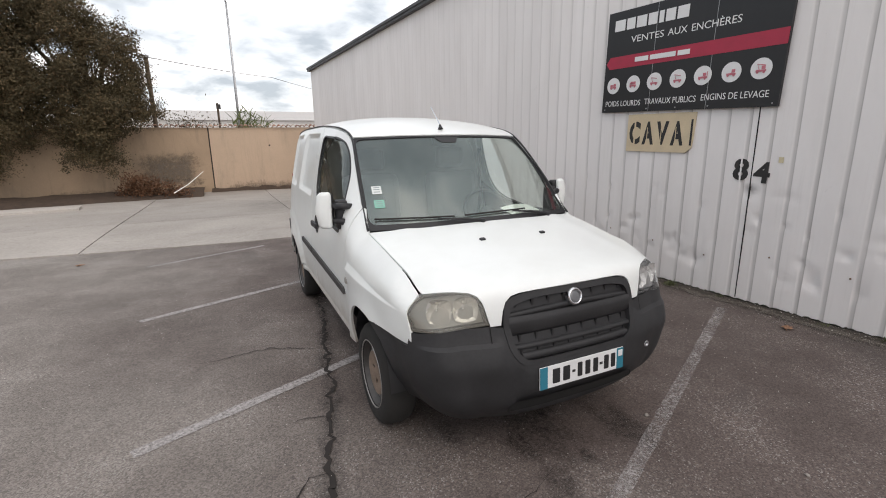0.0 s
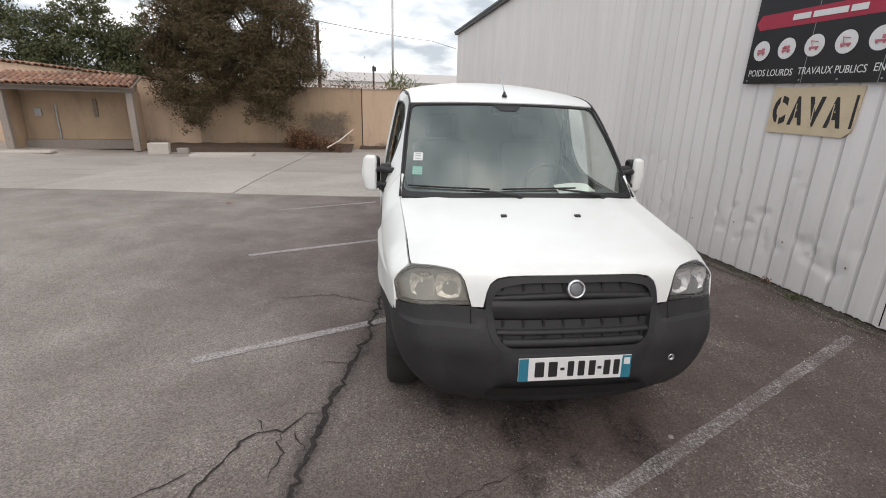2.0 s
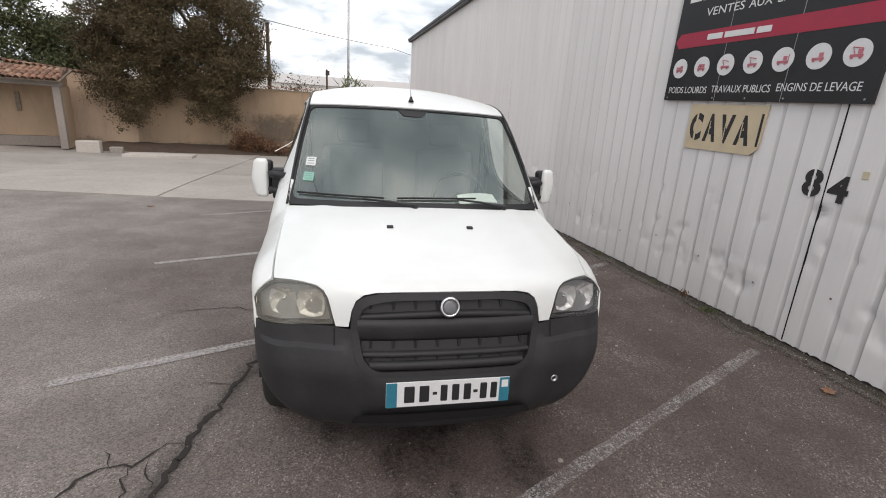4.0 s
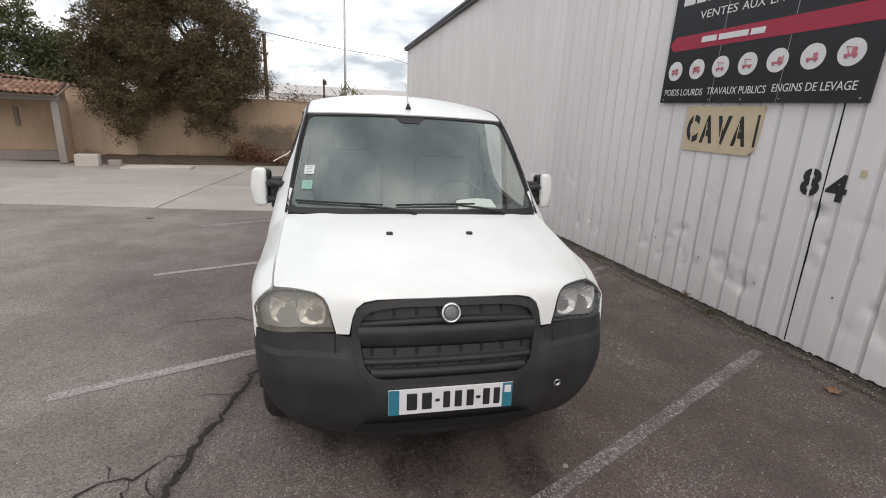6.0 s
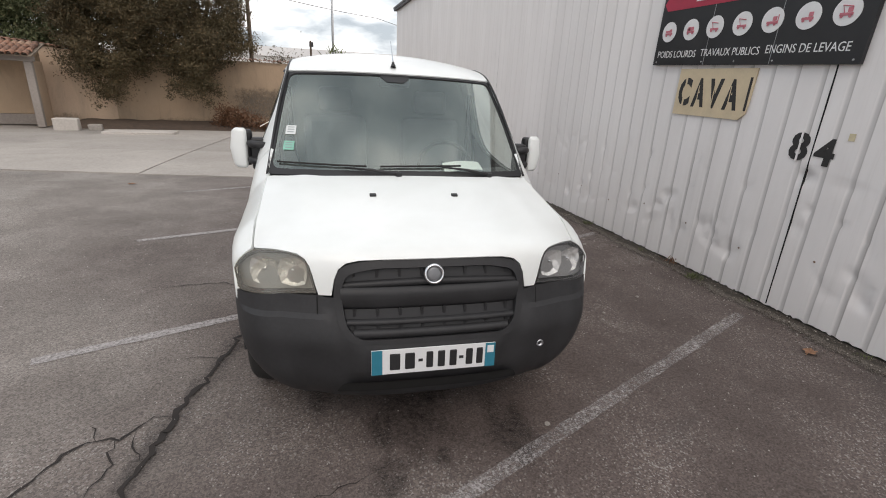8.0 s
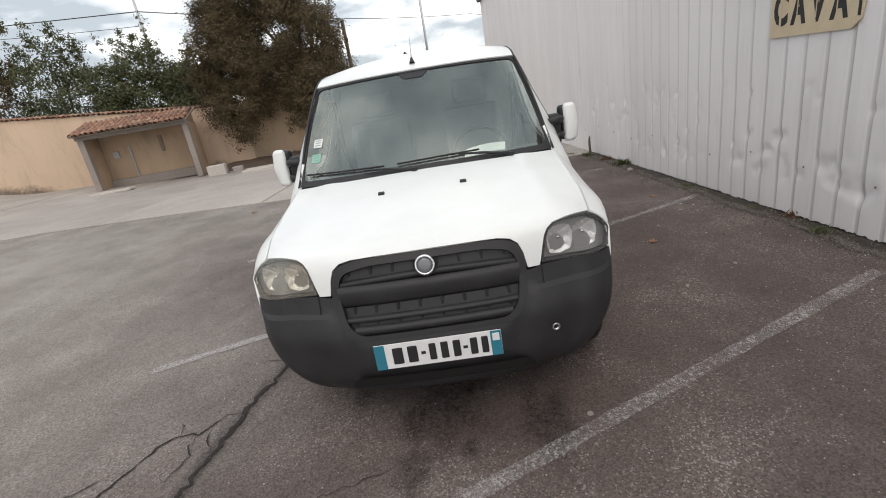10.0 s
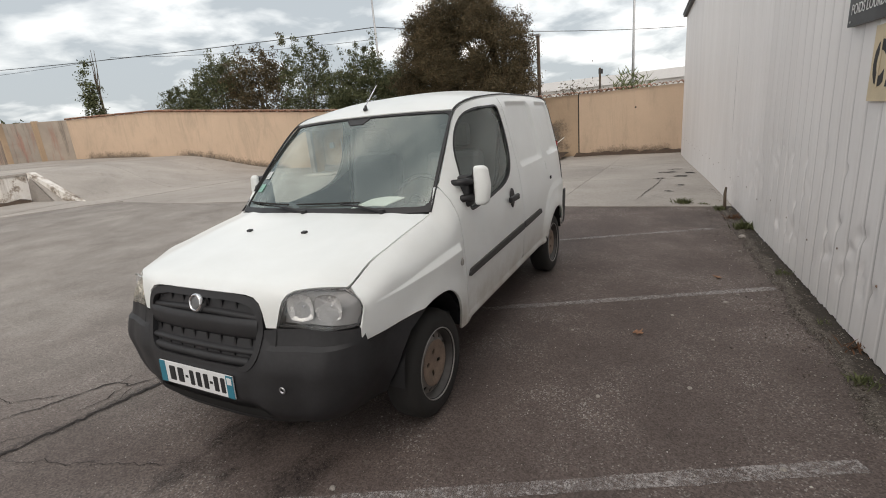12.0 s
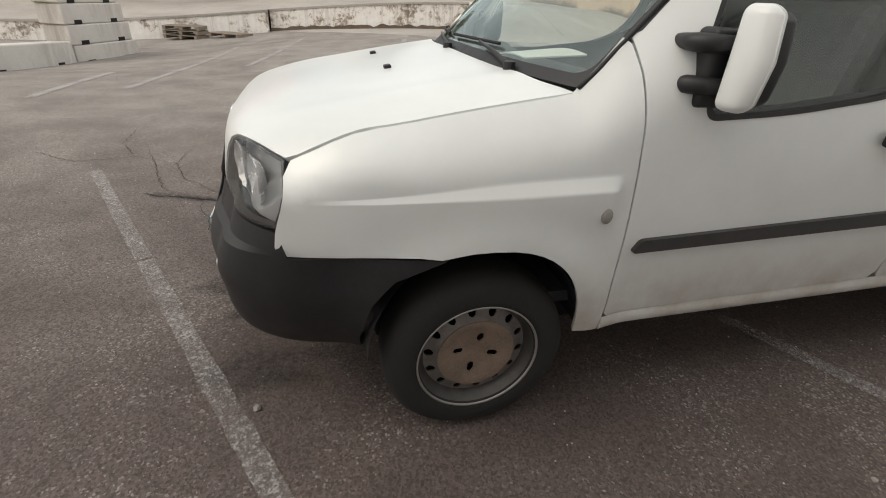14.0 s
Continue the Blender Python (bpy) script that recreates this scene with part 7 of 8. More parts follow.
reeds((0.35, 21.4), 30, 3.1, 32, "pale green cane clump standing behind the wall")

bush_dry = thing("dry_bush", "low dead reddish-brown bush at the wall foot", "bush", on_ground(-3.9, 17.0))
crown(bush_dry, [((0, 0, 0.35), (0.8, 0.35, 0.3)), ((-0.2, 0, 0.55), (0.45, 0.3, 0.3)), ((1.0, 0, 0.15), (0.7, 0.3, 0.15))], 3000, 0.045, LEAF_DRY, 41, clump=30, spread=0.13)
for k in range(9):
    rnd = random.Random(k)
    part("twig", tube(bmesh.new(), [(rnd.uniform(-0.3, 0.3), 0, -0.02), (rnd.uniform(-0.8, 0.9), rnd.uniform(-0.2, 0.2), rnd.uniform(0.4, 0.8))], [0.012, 0.004], 5), BARK, bush_dry)

stick = tube(bmesh.new(), [(-3.05, 16.6, 0.0), (-2.6, 16.9, 0.26), (-2.1, 17.3, 0.66)], [0.02, 0.018, 0.012], 6)
solo("stick", stick, PAPER, "pale bent stick leaning by the wall", "stick")


def weed(at, r, n, seed, label, mat=None):
    x, y = at
    t = thing("weed", label, "weed", on_ground(x, y), "weeds at the shed foot")
    rnd = random.Random(seed)
    bm = bmesh.new()
    for k in range(n):
        a = rnd.uniform(0, math.tau)
        p = Vector((rnd.gauss(0, r * 0.4), rnd.gauss(0, r * 0.4), 0))
        d = Vector((math.cos(a), math.sin(a), rnd.uniform(0.6, 2.2))).normalized() * r * rnd.uniform(0.5, 1.1)
        s = Vector((-math.sin(a), math.cos(a), 0)) * r * 0.035
        v = [bm.verts.new(q) for q in (p - s, p + s, p + d * 0.6 + s * 1.3, p + d + Vector((0, 0, -0.1 * r)), p + d * 0.6 - s * 1.3)]
        bm.faces.new(v)
    tagged(part("foliage", bm, mat or WEED, t), kind="stuff")


weed((2.70, 5.35), 0.14, 110, 1, "green weed tuft growing at the shed wall foot")
weed((2.02, 7.0), 0.13, 150, 2, "low green weed growing on the slab joint")
weed((2.30, 6.9), 0.07, 50, 3, "low green weed growing on the slab joint")
weed((2.87, 2.55), 0.05, 30, 4, "tiny green weed at the shed wall foot")
weed((2.97, 1.25), 0.045, 30, 5, "tiny green weed at the shed wall foot")
weed((3.08, -0.1), 0.09, 60, 6, "small grass tuft at the shed wall foot")
weed((3.02, 0.35), 0.05, 30, 7, "tiny green weed at the shed wall foot")
weed((2.50, 6.5), 0.10, 70, 10, "green weed tuft growing at the shed wall foot")
weed((2.62, 5.9), 0.10, 60, 11, "green weed tuft growing at the shed wall foot", LEAF_DRY)
weed((2.88, 1.75), 0.08, 60, 12, "small grass tuft at the shed wall foot")
weed((2.80, 3.6), 0.07, 50, 8, "tiny green weed at the shed wall foot")
weed((2.96, 2.15), 0.11, 26, 9, "dry brown weed at the shed wall foot", LEAF_DRY)
stub = bmesh.new()
tube(stub, [(2.56, 6.55, -0.02), (2.55, 6.55, 0.20), (2.56, 6.56, 0.30)], [0.022, 0.020, 0.013], 8)
solo("pipe_stub", stub, BARK, "dark rusty pipe stub standing at the shed wall", "pipe")


def dead_leaf(at, size, yaw, seed):
    """A curled lobed leaf."""
    x, y = at
    bm = bmesh.new()
    mid = bm.verts.new((0, 0, 0.006))
    ring = []
    rnd = random.Random(seed)
    for k in range(20):
        a = math.tau * k / 20
        r = size * (0.55 + 0.4 * abs(math.cos(2.5 * a)) + rnd.uniform(-0.06, 0.06))
        ring.append(bm.verts.new((r * math.cos(a), 0.8 * r * math.sin(a), 0.006 + 0.22 * size * math.sin(3 * a + seed) ** 2)))
    for k in range(20):
        bm.faces.new((mid, ring[k], ring[(k + 1) % 20]))
    for v, z in ((mid, 0.0),):
        v.co.z += z
    tube(bm, [(0.3 * size, 0, 0.008), (1.35 * size, 0.1 * size, 0.012)], 0.003, 5)
    solo("dead_leaf", bm, DEAD_LEAF, "curled orange-brown dead leaf on the asphalt", "leaf", on_ground(x, y, yaw, 0.004), "dead leaves")


DEAD_LEAF = plain("dead_leaf", (0.27, 0.145, 0.085), 0.8, vary=0.35, scale=30)
dead_leaf((2.71, 0.47), 0.06, 200, 1)
dead_leaf((1.74, 2.07), 0.045, 60, 2)
dead_leaf((2.30, 3.4), 0.04, 130, 3)
dead_leaf((-3.4, 6.1), 0.05, 20, 4)


def pebble(at, r, seed, label, mat):
    x, y = at
    bm = bmesh.new()
    bmesh.ops.create_icosphere(bm, subdivisions=2, radius=r)
    for v in bm.verts:
        v.co *= 1 + 0.35 * noise.noise(v.co * (1.6 / r) + Vector((seed, seed * 2, 0)))
        v.co.z *= 0.6
    solo("pebble", bm, mat, label, "stone", on_ground(x, y, seed * 40, r * 0.45), "pebbles", smooth=False)


for k, (x, y, r) in enumerate(((2.32, 2.80, 0.018), (2.055, 1.44, 0.013), (1.30, 2.0, 0.010), (1.95, 2.45, 0.011), (2.42, 3.0, 0.013), (2.2, 2.1, 0.010), (2.55, 4.3, 0.018), (2.62, 4.9, 0.036), (1.6, 1.2, 0.012), (2.4, 0.9, 0.014), (0.62, 0.1, 0.014), (0.9, -0.6, 0.010))):
    pebble((x, y), r, k + 1, "small pale stone lying on the asphalt", CONCRETE)


def grit():
    """Loose grit: far too many grains to count."""
    rng = np.random.RandomState(9)
    verts, faces = [], []
    for k in range(5200):
        if k < 1700:
            a = rng.uniform(-9, 2.2)
            p = SHED @ Vector((a, -abs(rng.normal(0, 0.16)) - 0.02, 0))
            x, y = p.x, p.y
        else:
            x, y = rng.uniform(-4.2, 3.0), rng.uniform(-1.9, 4.2)
        s = rng.uniform(0.002, 0.0055)
        t = rng.uniform(0, math.tau)
        b = len(verts)
        z = ground_z(x, y) + 0.003
        verts += [(x + s * math.cos(t + j * 2.1), y + s * math.sin(t + j * 2.1), z) for j in range(3)] + [(x, y, z + s * 1.1)]
        faces += [(b, b + 1, b + 3), (b + 1, b + 2, b + 3), (b + 2, b, b + 3)]
    me = bpy.data.meshes.new("grit")
    me.from_pydata(verts, [], faces)
    me.materials.append(PALE_GRIT)
    tagged(new("grit", me), "loose pale grit scattered over the asphalt", "grit", kind="stuff")


def make_pale_grit():
    n = Nodes("pale_grit")
    return n.set(n.ramp(n.island(), (0.0, (0.16, 0.145, 0.135)), (1.0, (0.50, 0.47, 0.44))), 0.9)


PALE_GRIT = make_pale_grit()
grit()


# ---- writing and boards on the shed ----
def lettering(name, body, width, height, mat, parent, m, bold=0.0, label=""):
    """Letters as a thin mesh: centred at m's origin, fitted to a width and height, in x and z, facing -y."""
    cu = bpy.data.curves.new("letters", "FONT")
    cu.body, cu.extrude, cu.offset, cu.resolution_u = body, 0.01, bold, 3
    tmp = new("letters", cu)
    bpy.context.view_layer.update()
    me = bpy.data.meshes.new_from_object(tmp.evaluated_get(bpy.context.evaluated_depsgraph_get()))
    bpy.data.objects.remove(tmp)
    bpy.data.curves.remove(cu)
    co = np.array([v.co for v in me.vertices])
    lo, hi = co.min(0), co.max(0)
    fit = Matrix.Diagonal((width / (hi[0] - lo[0]), height / (hi[1] - lo[1]), 0.0015 / (hi[2] - lo[2]), 1)) @ Matrix.Translation(-Vector((lo + hi) / 2))
    me.transform(m @ Matrix.Rotation(radians(90), 4, "X") @ fit)
    me.materials.clear()
    me.materials.append(mat)
    ob = new(name, me)
    ob.parent = parent
    if label:
        ob["label"] = label
    return ob


BOARD = plain("black_sign_board", (0.012, 0.012, 0.014), 0.38, vary=0.3, scale=3)
SIGN_RED = plain("crimson_sign_print", (0.42, 0.025, 0.06), 0.45, vary=0.1)
ICON_RED = plain("faded_red_icon_print", (0.55, 0.17, 0.21), 0.5, vary=0.1)
SIGN_WHITE = plain("white_sign_print", (0.78, 0.78, 0.78), 0.5, vary=0.05)
CREAM = plain("cream_plywood", (0.66, 0.54, 0.37), 0.75, vary=0.10, scale=5)
STENCIL = plain("black_stencil_paint", (0.03, 0.028, 0.028), 0.7, vary=0.3)


def icon(parent, cx, cz, kind):
    """A little machine drawn in plain shapes: a body, a cab, wheels and an arm."""
    def bar(x0, x1, z0, z1):
        return part("icon_shape", boxed(cx + x0, cx + x1, -0.0475, -0.044, cz + z0, cz + z1), ICON_RED, parent)

    bar(-0.055, 0.055, -0.035, -0.012)
    if kind in (0, 1, 4, 5, 6):
        bar(0.005 if kind != 1 else -0.04, 0.045, -0.008, 0.03)
    if kind in (0, 1):
        bar(-0.055, 0.0, -0.008, 0.016)
    if kind in (2, 3, 6):
        bm = tube(bmesh.new(), [(cx - 0.02, -0.046, cz - 0.01), (cx - 0.045, -0.046, cz + 0.05), (cx + 0.04, -0.046, cz + 0.035)], 0.005, 4)
        part("icon_arm", bm, ICON_RED, parent)
    if kind == 4:
        bar(0.058, 0.064, -0.04, 0.045)
    for x in (-0.035, 0.035):
        bm = bmesh.new()
        lathe(bm, [(0.014, 0.0), (0.0, 0.0)], 12, pose(cx + x, -0.0475, cz - 0.04, 90))
        part("icon_wheel", bm, ICON_RED, parent)


def build_sign():
    m = SHED @ Matrix.Translation((-1.965, 0, 2.42)) @ Matrix.Rotation(radians(1.8), 4, "Y") @ Matrix.Diagonal((0.79, 1, 0.79, 1))
    sign = thing("advertising_board", "large black advertising board with crimson band on the shed", "sign", m)
    w, h = 2.52, 1.42
    for k in range(3):
        x0 = -w / 2 + k * w / 3
        part("board", boxed(x0 + 0.0015, x0 + w / 3 - 0.0015, -0.040, -0.004, -h / 2, h / 2, 0.002), BOARD, sign)
    for x in (-w / 6, w / 6):
        part("board_seam", boxed(x - 0.0025, x + 0.0025, -0.0412, -0.039, -h / 2, h / 2), GALV, sign)
    bm = bmesh.new()
    prism(bm, [(-1.235, -0.005), (-1.17, -0.085), (1.255, -0.055), (1.255, 0.115), (-1.17, 0.085)], 0.0025, Matrix.Translation((0, -0.0435, 0)))
    part("band", bm, SIGN_RED, sign, "crimson arrow-ended band")
    # name and web address as plain bars
    for x0, x1 in ((-0.98, -0.80), (-0.77, -0.63), (-0.60, -0.44), (-0.41, -0.27), (-0.24, -0.17), (-0.14, 0.0), (0.03, 0.19)):
        part("name_bar", boxed(x0 - 0.15, x1 - 0.15, -0.0435, -0.040, 0.44, 0.59), SIGN_WHITE, sign)
    for x0, x1 in ((-0.72, -0.50), (-0.47, -0.08), (-0.05, 0.12)):
        part("address_bar", boxed(x0, x1, -0.0485, -0.0455, -0.018, 0.045), SIGN_WHITE, sign)
    for text, x0, x1, h in (("VENTES", -0.825, -0.295, 0.088), ("AUX", -0.235, 0.045, 0.088), ("ENCH\u00c8RES", 0.105, 0.725, 0.110)):
        lettering("slogan", text, x1 - x0, h, SIGN_WHITE, sign, Matrix.Translation(((x0 + x1) / 2, -0.042, 0.297 + (h - 0.088) / 2)), 0.0, "white lettering")
    for k, x in enumerate((-1.07, -0.715, -0.365, -0.01, 0.335, 0.69, 1.025)):
        bm = bmesh.new()
        lathe(bm, [(0.116, 0.0), (0.116, 0.003), (0.0, 0.0031)], 36, pose(x, -0.0405, -0.325 + 0.006 * k, 90))
        disc = part("disc", bm, SIGN_WHITE, sign, "round white pictogram disc")
        icon(disc, x, -0.325 + 0.006 * k, k)
    for text, x0, x1 in (("POIDS LOURDS", -1.19, -0.56), ("TRAVAUX PUBLICS", -0.49, 0.28), ("ENGINS DE LEVAGE", 0.35, 1.15)):
        lettering("caption", text, x1 - x0, 0.078, SIGN_WHITE, sign, Matrix.Translation(((x0 + x1) / 2, -0.042, -0.585 + 0.012 * (x0 + 1.19))), 0.0, "white lettering")
    for x in (-1.2, -0.45, 0.0, 0.45, 1.2):
        bm = bmesh.new()
        lathe(bm, [(0.010, 0.0), (0.008, 0.004), (0.0, 0.005)], 10, pose(x, -0.0405, -0.675, 90))
        part("screw", bm, GALV, sign)


build_sign()


def build_cream_sign():
    m = SHED @ Matrix.Translation((-2.17, 0, 1.63)) @ Matrix.Rotation(radians(0.8), 4, "Y") @ Matrix.Diagonal((0.85, 1, 0.85, 1))
    sign = thing("plywood_sign", "cream plywood sign with black stencilled letters and a broken corner", "sign", m)
    bm = bmesh.new()
    prism(bm, [(-0.49, -0.245), (0.40, -0.25), (0.47, -0.19), (0.485, -0.10), (0.50, 0.24), (-0.49, 0.245)], 0.012, Matrix.Translation((0, -0.018, 0)))
    part("board", bm, CREAM, sign)
    for k, ch in enumerate("CAVA"):
        lettering("letter", ch, 0.175, 0.30, STENCIL, sign, Matrix.Translation((-0.365 + 0.212 * k, -0.0195, 0.0 - 0.004 * k)), 0.045, "black stencilled letter")
    part("letter_stroke", boxed(0.445, 0.470, -0.0205, -0.0175, -0.16, 0.155), STENCIL, sign, "cut-off black letter stroke")
    # stencil bridges
    for x, z, w, h in ((-0.365, 0.005, 0.024, 0.33), (-0.167, -0.03, 0.010, 0.2), (0.041, -0.02, 0.010, 0.2), (0.249, -0.03, 0.010, 0.2)):
        part("stencil_bridge", boxed(x - w / 2, x + w / 2, -0.0215, -0.0195, z - h / 2, z + h / 2), CREAM, sign)


build_cream_sign()


STICKER_OLD = plain("yellowed_tape", (0.62, 0.54, 0.36), 0.6)


def build_number():
    for ch, a, z, w, h in (("8", -1.245, 1.262, 0.142, 0.208), ("4", -1.055, 1.242, 0.142, 0.196)):
        t = thing("painted_digit", "large black stencilled digit painted on the shed wall", "marking", SHED, "digits on the shed")
        lettering("digit", ch, w, h, STENCIL, t, Matrix.Translation((a, -0.006, z)) @ Matrix.Rotation(radians(2), 4, "Y"), 0.035)
        if ch == "8":
            part("stencil_bridge", boxed(a - 0.008, a + 0.008, -0.0085, -0.0065, z - h / 2 - 0.005, z + h / 2 + 0.005), CLAD, t)
    solo("tape_patch", boxed(-0.93, -0.89, -0.006, -0.003, 1.335, 1.385, 0.001), STICKER_OLD, "small yellowed tape patch stuck on the shed wall", "patch", SHED)


build_number()


# ---- posts, lamps, cables ----
def street_lamp(at, top, label, arm=0.7, yaw=0.0):
    x, y = at
    t = thing("street_lamp", label, "street lamp", on_ground(x, y, yaw), "street lamps")
    part("pole", tube(bmesh.new(), [(0, 0, -0.2), (0, 0, top * 0.5), (0, 0, top)], [0.085, 0.065, 0.045], 10), GALV, t, "", True)
    part("arm", tube(bmesh.new(), [(0, 0, top - 0.05), (-0.04, 0, top + 0.15), (-arm * 0.25, 0, top + 0.30), (-arm * 0.6, 0, top + 0.36)], [0.045, 0.04, 0.035, 0.03], 8), GALV, t, "", True)
    bm = bmesh.new()
    box(bm, -arm * 0.6 - 0.42, -arm * 0.6 + 0.02, -0.10, 0.10, top + 0.31, top + 0.42, 0.03)
    part("lamp_head", bm, DARK_TRIM, t)
    part("door_cover", boxed(-0.05, 0.05, -0.10, -0.06, 0.5, 0.9), GALV, t)


street_lamp((-0.39, 25.6), 8.7, "tall grey street lamp behind the wall", 0.6)
street_lamp((-13.2, 21.8), 9.2, "tall grey street lamp behind the trees", 1.0)
post = thing("utility_post", "dark timber post standing behind the wall beside the tree", "post", on_ground(-3.55, 19.3))
part("pole", tube(bmesh.new(), [(0, 0, -0.2), (0, 0, 5.0)], [0.085, 0.07], 9), BARK, post, "", True)
part("cap", boxed(-0.1, 0.1, -0.1, 0.1, 4.95, 5.03, 0.01), GALV, post)
bracket = thing("post", "short dark post with a bracket behind the wall", "post", on_ground(-1.35, 21.2))
part("pole", tube(bmesh.new(), [(0, 0, -0.2), (0, 0, 3.55)], 0.045, 7), BARK, bracket)
part("bracket", boxed(-0.06, 0.12, -0.04, 0.04, 3.3, 3.5, 0.01), DARK_TRIM, bracket)
twigs = thing("dead_tree", "bare forked dead tree rising beyond the far wall", "tree", on_ground(-33.0, 17.6))
part("trunk", tube(bmesh.new(), [(0, 0, -0.2), (0.1, 0, 2.6), (0.0, 0.1, 4.6)], [0.09, 0.07, 0.05], 7), BARK, twigs)
for k, (x, z, lean) in enumerate(((0.0, 3.6, 0.35), (0.05, 4.2, -0.25), (0.0, 4.5, 0.12), (0.05, 3.0, -0.4), (0.02, 4.4, 0.5))):
    part("twig", tube(bmesh.new(), [(x, 0, z), (x + lean * 0.7, 0.1, z + 1.1), (x + lean * 0.9, 0.15, z + 2.3)], [0.04, 0.025, 0.01], 6), BARK, twigs)


def cable(points, r, label):
    line = []
    for a, b in zip(points, points[1:]):
        a, b = Vector(a), Vector(b)
        sag = 0.012 * (b - a).length
        line += [a.lerp(b, t) - Vector((0, 0, sag * 4 * t * (1 - t))) for t in np.linspace(0, 1, 13)[:-1]]
    line.append(Vector(points[-1]))
    solo("overhead_cable", tube(bmesh.new(), line, r, 6), DARK_TRIM, label, "cable", group="overhead cables")


cable([(-90, 5, 12.0), (-13.2, 21.8, 7.0), (3.6, 45.5, 7.6), (30, 85, 9)], 0.022, "black overhead cable strung between posts")
cable([(-31.0, 17.8, 7.6), (-13.2, 21.8, 6.4)], 0.012, "thin overhead wire strung from a utility post")
cable([(-90, 0, 9.5), (-31.0, 17.8, 7.5)], 0.012, "thin overhead wire strung from a utility post")


# ---- the far yard: white building, machines, dock clutter ----
def build_depot():
    z = 0.75
    d = thing("depot_building", "white rendered depot with a blue and red canopy", "building")
    across = Matrix(((0, 1, 0, -43.0), (1, 0, 0, 0.6), (0, 0, 1, 0), (0, 0, 0, 1)))
    part("main_wall", boxed(-44, -31.0, -26, -0.25, -0.3, 4.25), WHITE_RENDER, d)
    # gable end set back over the canopy, with a tiled verge
    bm = bmesh.new()
    prism(bm, [(-26, 4.24), (1.9, 4.24), (1.9, 4.5), (-3.2, 7.4), (-9, 9.6), (-26, 6)], 9, across)
    part("gable", bm, WHITE_RENDER, d)
    bm = bmesh.new()
    prism(bm, [(2.0, 4.5), (-3.2, 7.46), (-9, 9.66), (-9, 9.82), (-3.2, 7.6), (2.0, 4.64)], 9.3, across)
    part("verge", bm, TILE, d)
    bm = bmesh.new()
    prism(bm, [(-0.8, 0.2), (2.1, 0.2), (2.1, 3.5), (-0.8, 4.22)], 12, across)
    part("annex", bm, WHITE_RENDER, d)
    bm = bmesh.new()
    prism(bm, [(2.12, 0.3), (3.5, 0.3), (3.5, 2.95), (2.12, 3.36)], 11.2, across)
    part("low_annex", bm, WHITE_RENDER, d)
    bm = bmesh.new()
    prism(bm, [(-0.8, 4.23), (2.1, 3.51), (3.56, 2.96), (3.56, 3.02), (2.1, 3.58), (-0.8, 4.30)], 12.1, across)
    part("annex_roof", bm, CONCRETE, d)
    bm = bmesh.new()
    prism(bm, [(-31.0, 3.42), (-25.4, 4.02), (-25.4, 4.14), (-31.0, 4.2)], 26.1, Matrix.Translation((0, -26, 0)))
    part("canopy", bm, DARK_TRIM, d, "dark canopy soffit")
    part("blue_fascia", boxed(-25.4, -25.3, -2.4, 0.2, 3.98, 5.2), SKY_BLUE, d, "pale blue fascia panel")
    part("side_fascia", boxed(-31.0, -25.4, 0.1, 0.2, 3.98, 5.2), SKY_BLUE, d, "pale blue fascia panel")
    part("red_fascia", boxed(-25.4, -25.28, -26, -2.4, 3.98, 5.2), SIGN_RED, d, "red fascia panel")
    # a near-black sheet paints the shade inside the opening
    part("roller_door", boxed(-31.0, -30.9, -13.0, -4.6, 0.5, 2.95), VOID, d, "open loading door, its inside shade painted black")
    part("sign_plate", boxed(-31.0, -30.94, -2.7, -1.3, 3.1, 3.3), WOOD, d, "brown sign plate")
    part("window", boxed(-31.0, -30.95, 1.15, 1.55, 2.75, 2.95), DARK_TRIM, d)
    part("drainpipe", tube(bmesh.new(), [(-30.93, -0.15, 0.7), (-30.93, -0.15, 4.2)], 0.05, 8), SIGN_RED, d, "red-brown drainpipe")
    # handrail before the building
    rail = thing("handrail", "grey steel handrail along the loading dock", "railing")
    for y in np.arange(-14, -1.9, 1.5):
        part("post", tube(bmesh.new(), [(-29.2, y, z - 0.02), (-29.2, y, z + 1.05)], 0.025, 6), GALV, rail)
    for h in (0.5, 1.03):
        part("rail", tube(bmesh.new(), [(-29.2, -14, z + h), (-29.2, -2.0, z + h)], 0.025, 6), GALV, rail)
    for y in np.arange(-13.8, -2.0, 0.3):
        part("bar", tube(bmesh.new(), [(-29.2, y, z + 0.05), (-29.2, y, z + 1.0)], 0.010, 5), GALV, rail)
    for k in range(7):
        part("slat", boxed(-29.5, -29.45, -4.3, -2.8, z + 0.12 + 0.13 * k, z + 0.2 + 0.13 * k), CONCRETE, rail)
    truck = thing("hand_truck", "white tubular hand truck leaning on the depot wall", "hand truck", pose(-29.6, -0.7, deck_z(-29.6, -0.7) + 0.06))
    bm = tube(bmesh.new(), [(0, -0.25, 0.15), (0, -0.28, 1.0), (0, -0.18, 1.25), (0, 0.18, 1.25), (0, 0.28, 1.0), (0, 0.25, 0.15), (0, -0.25, 0.15)], 0.035, 7)
    part("frame", bm, SIGN_WHITE, truck)
    for y in (-0.3, 0.3):
        bm = bmesh.new()
        lathe(bm, [(0.14, -0.04), (0.14, 0.04), (0.0, 0.04)], 16, pose(0.05, y, 0.14, 90))
        part("wheel", bm, RUBBER, truck)
    part("toe_plate", boxed(0, 0.25, -0.25, 0.25, 0.0, 0.03), SIGN_WHITE, truck)
    bag = boxed(-0.3, 0.3, -0.7, 0.7, 0, 0.42, 0.12)
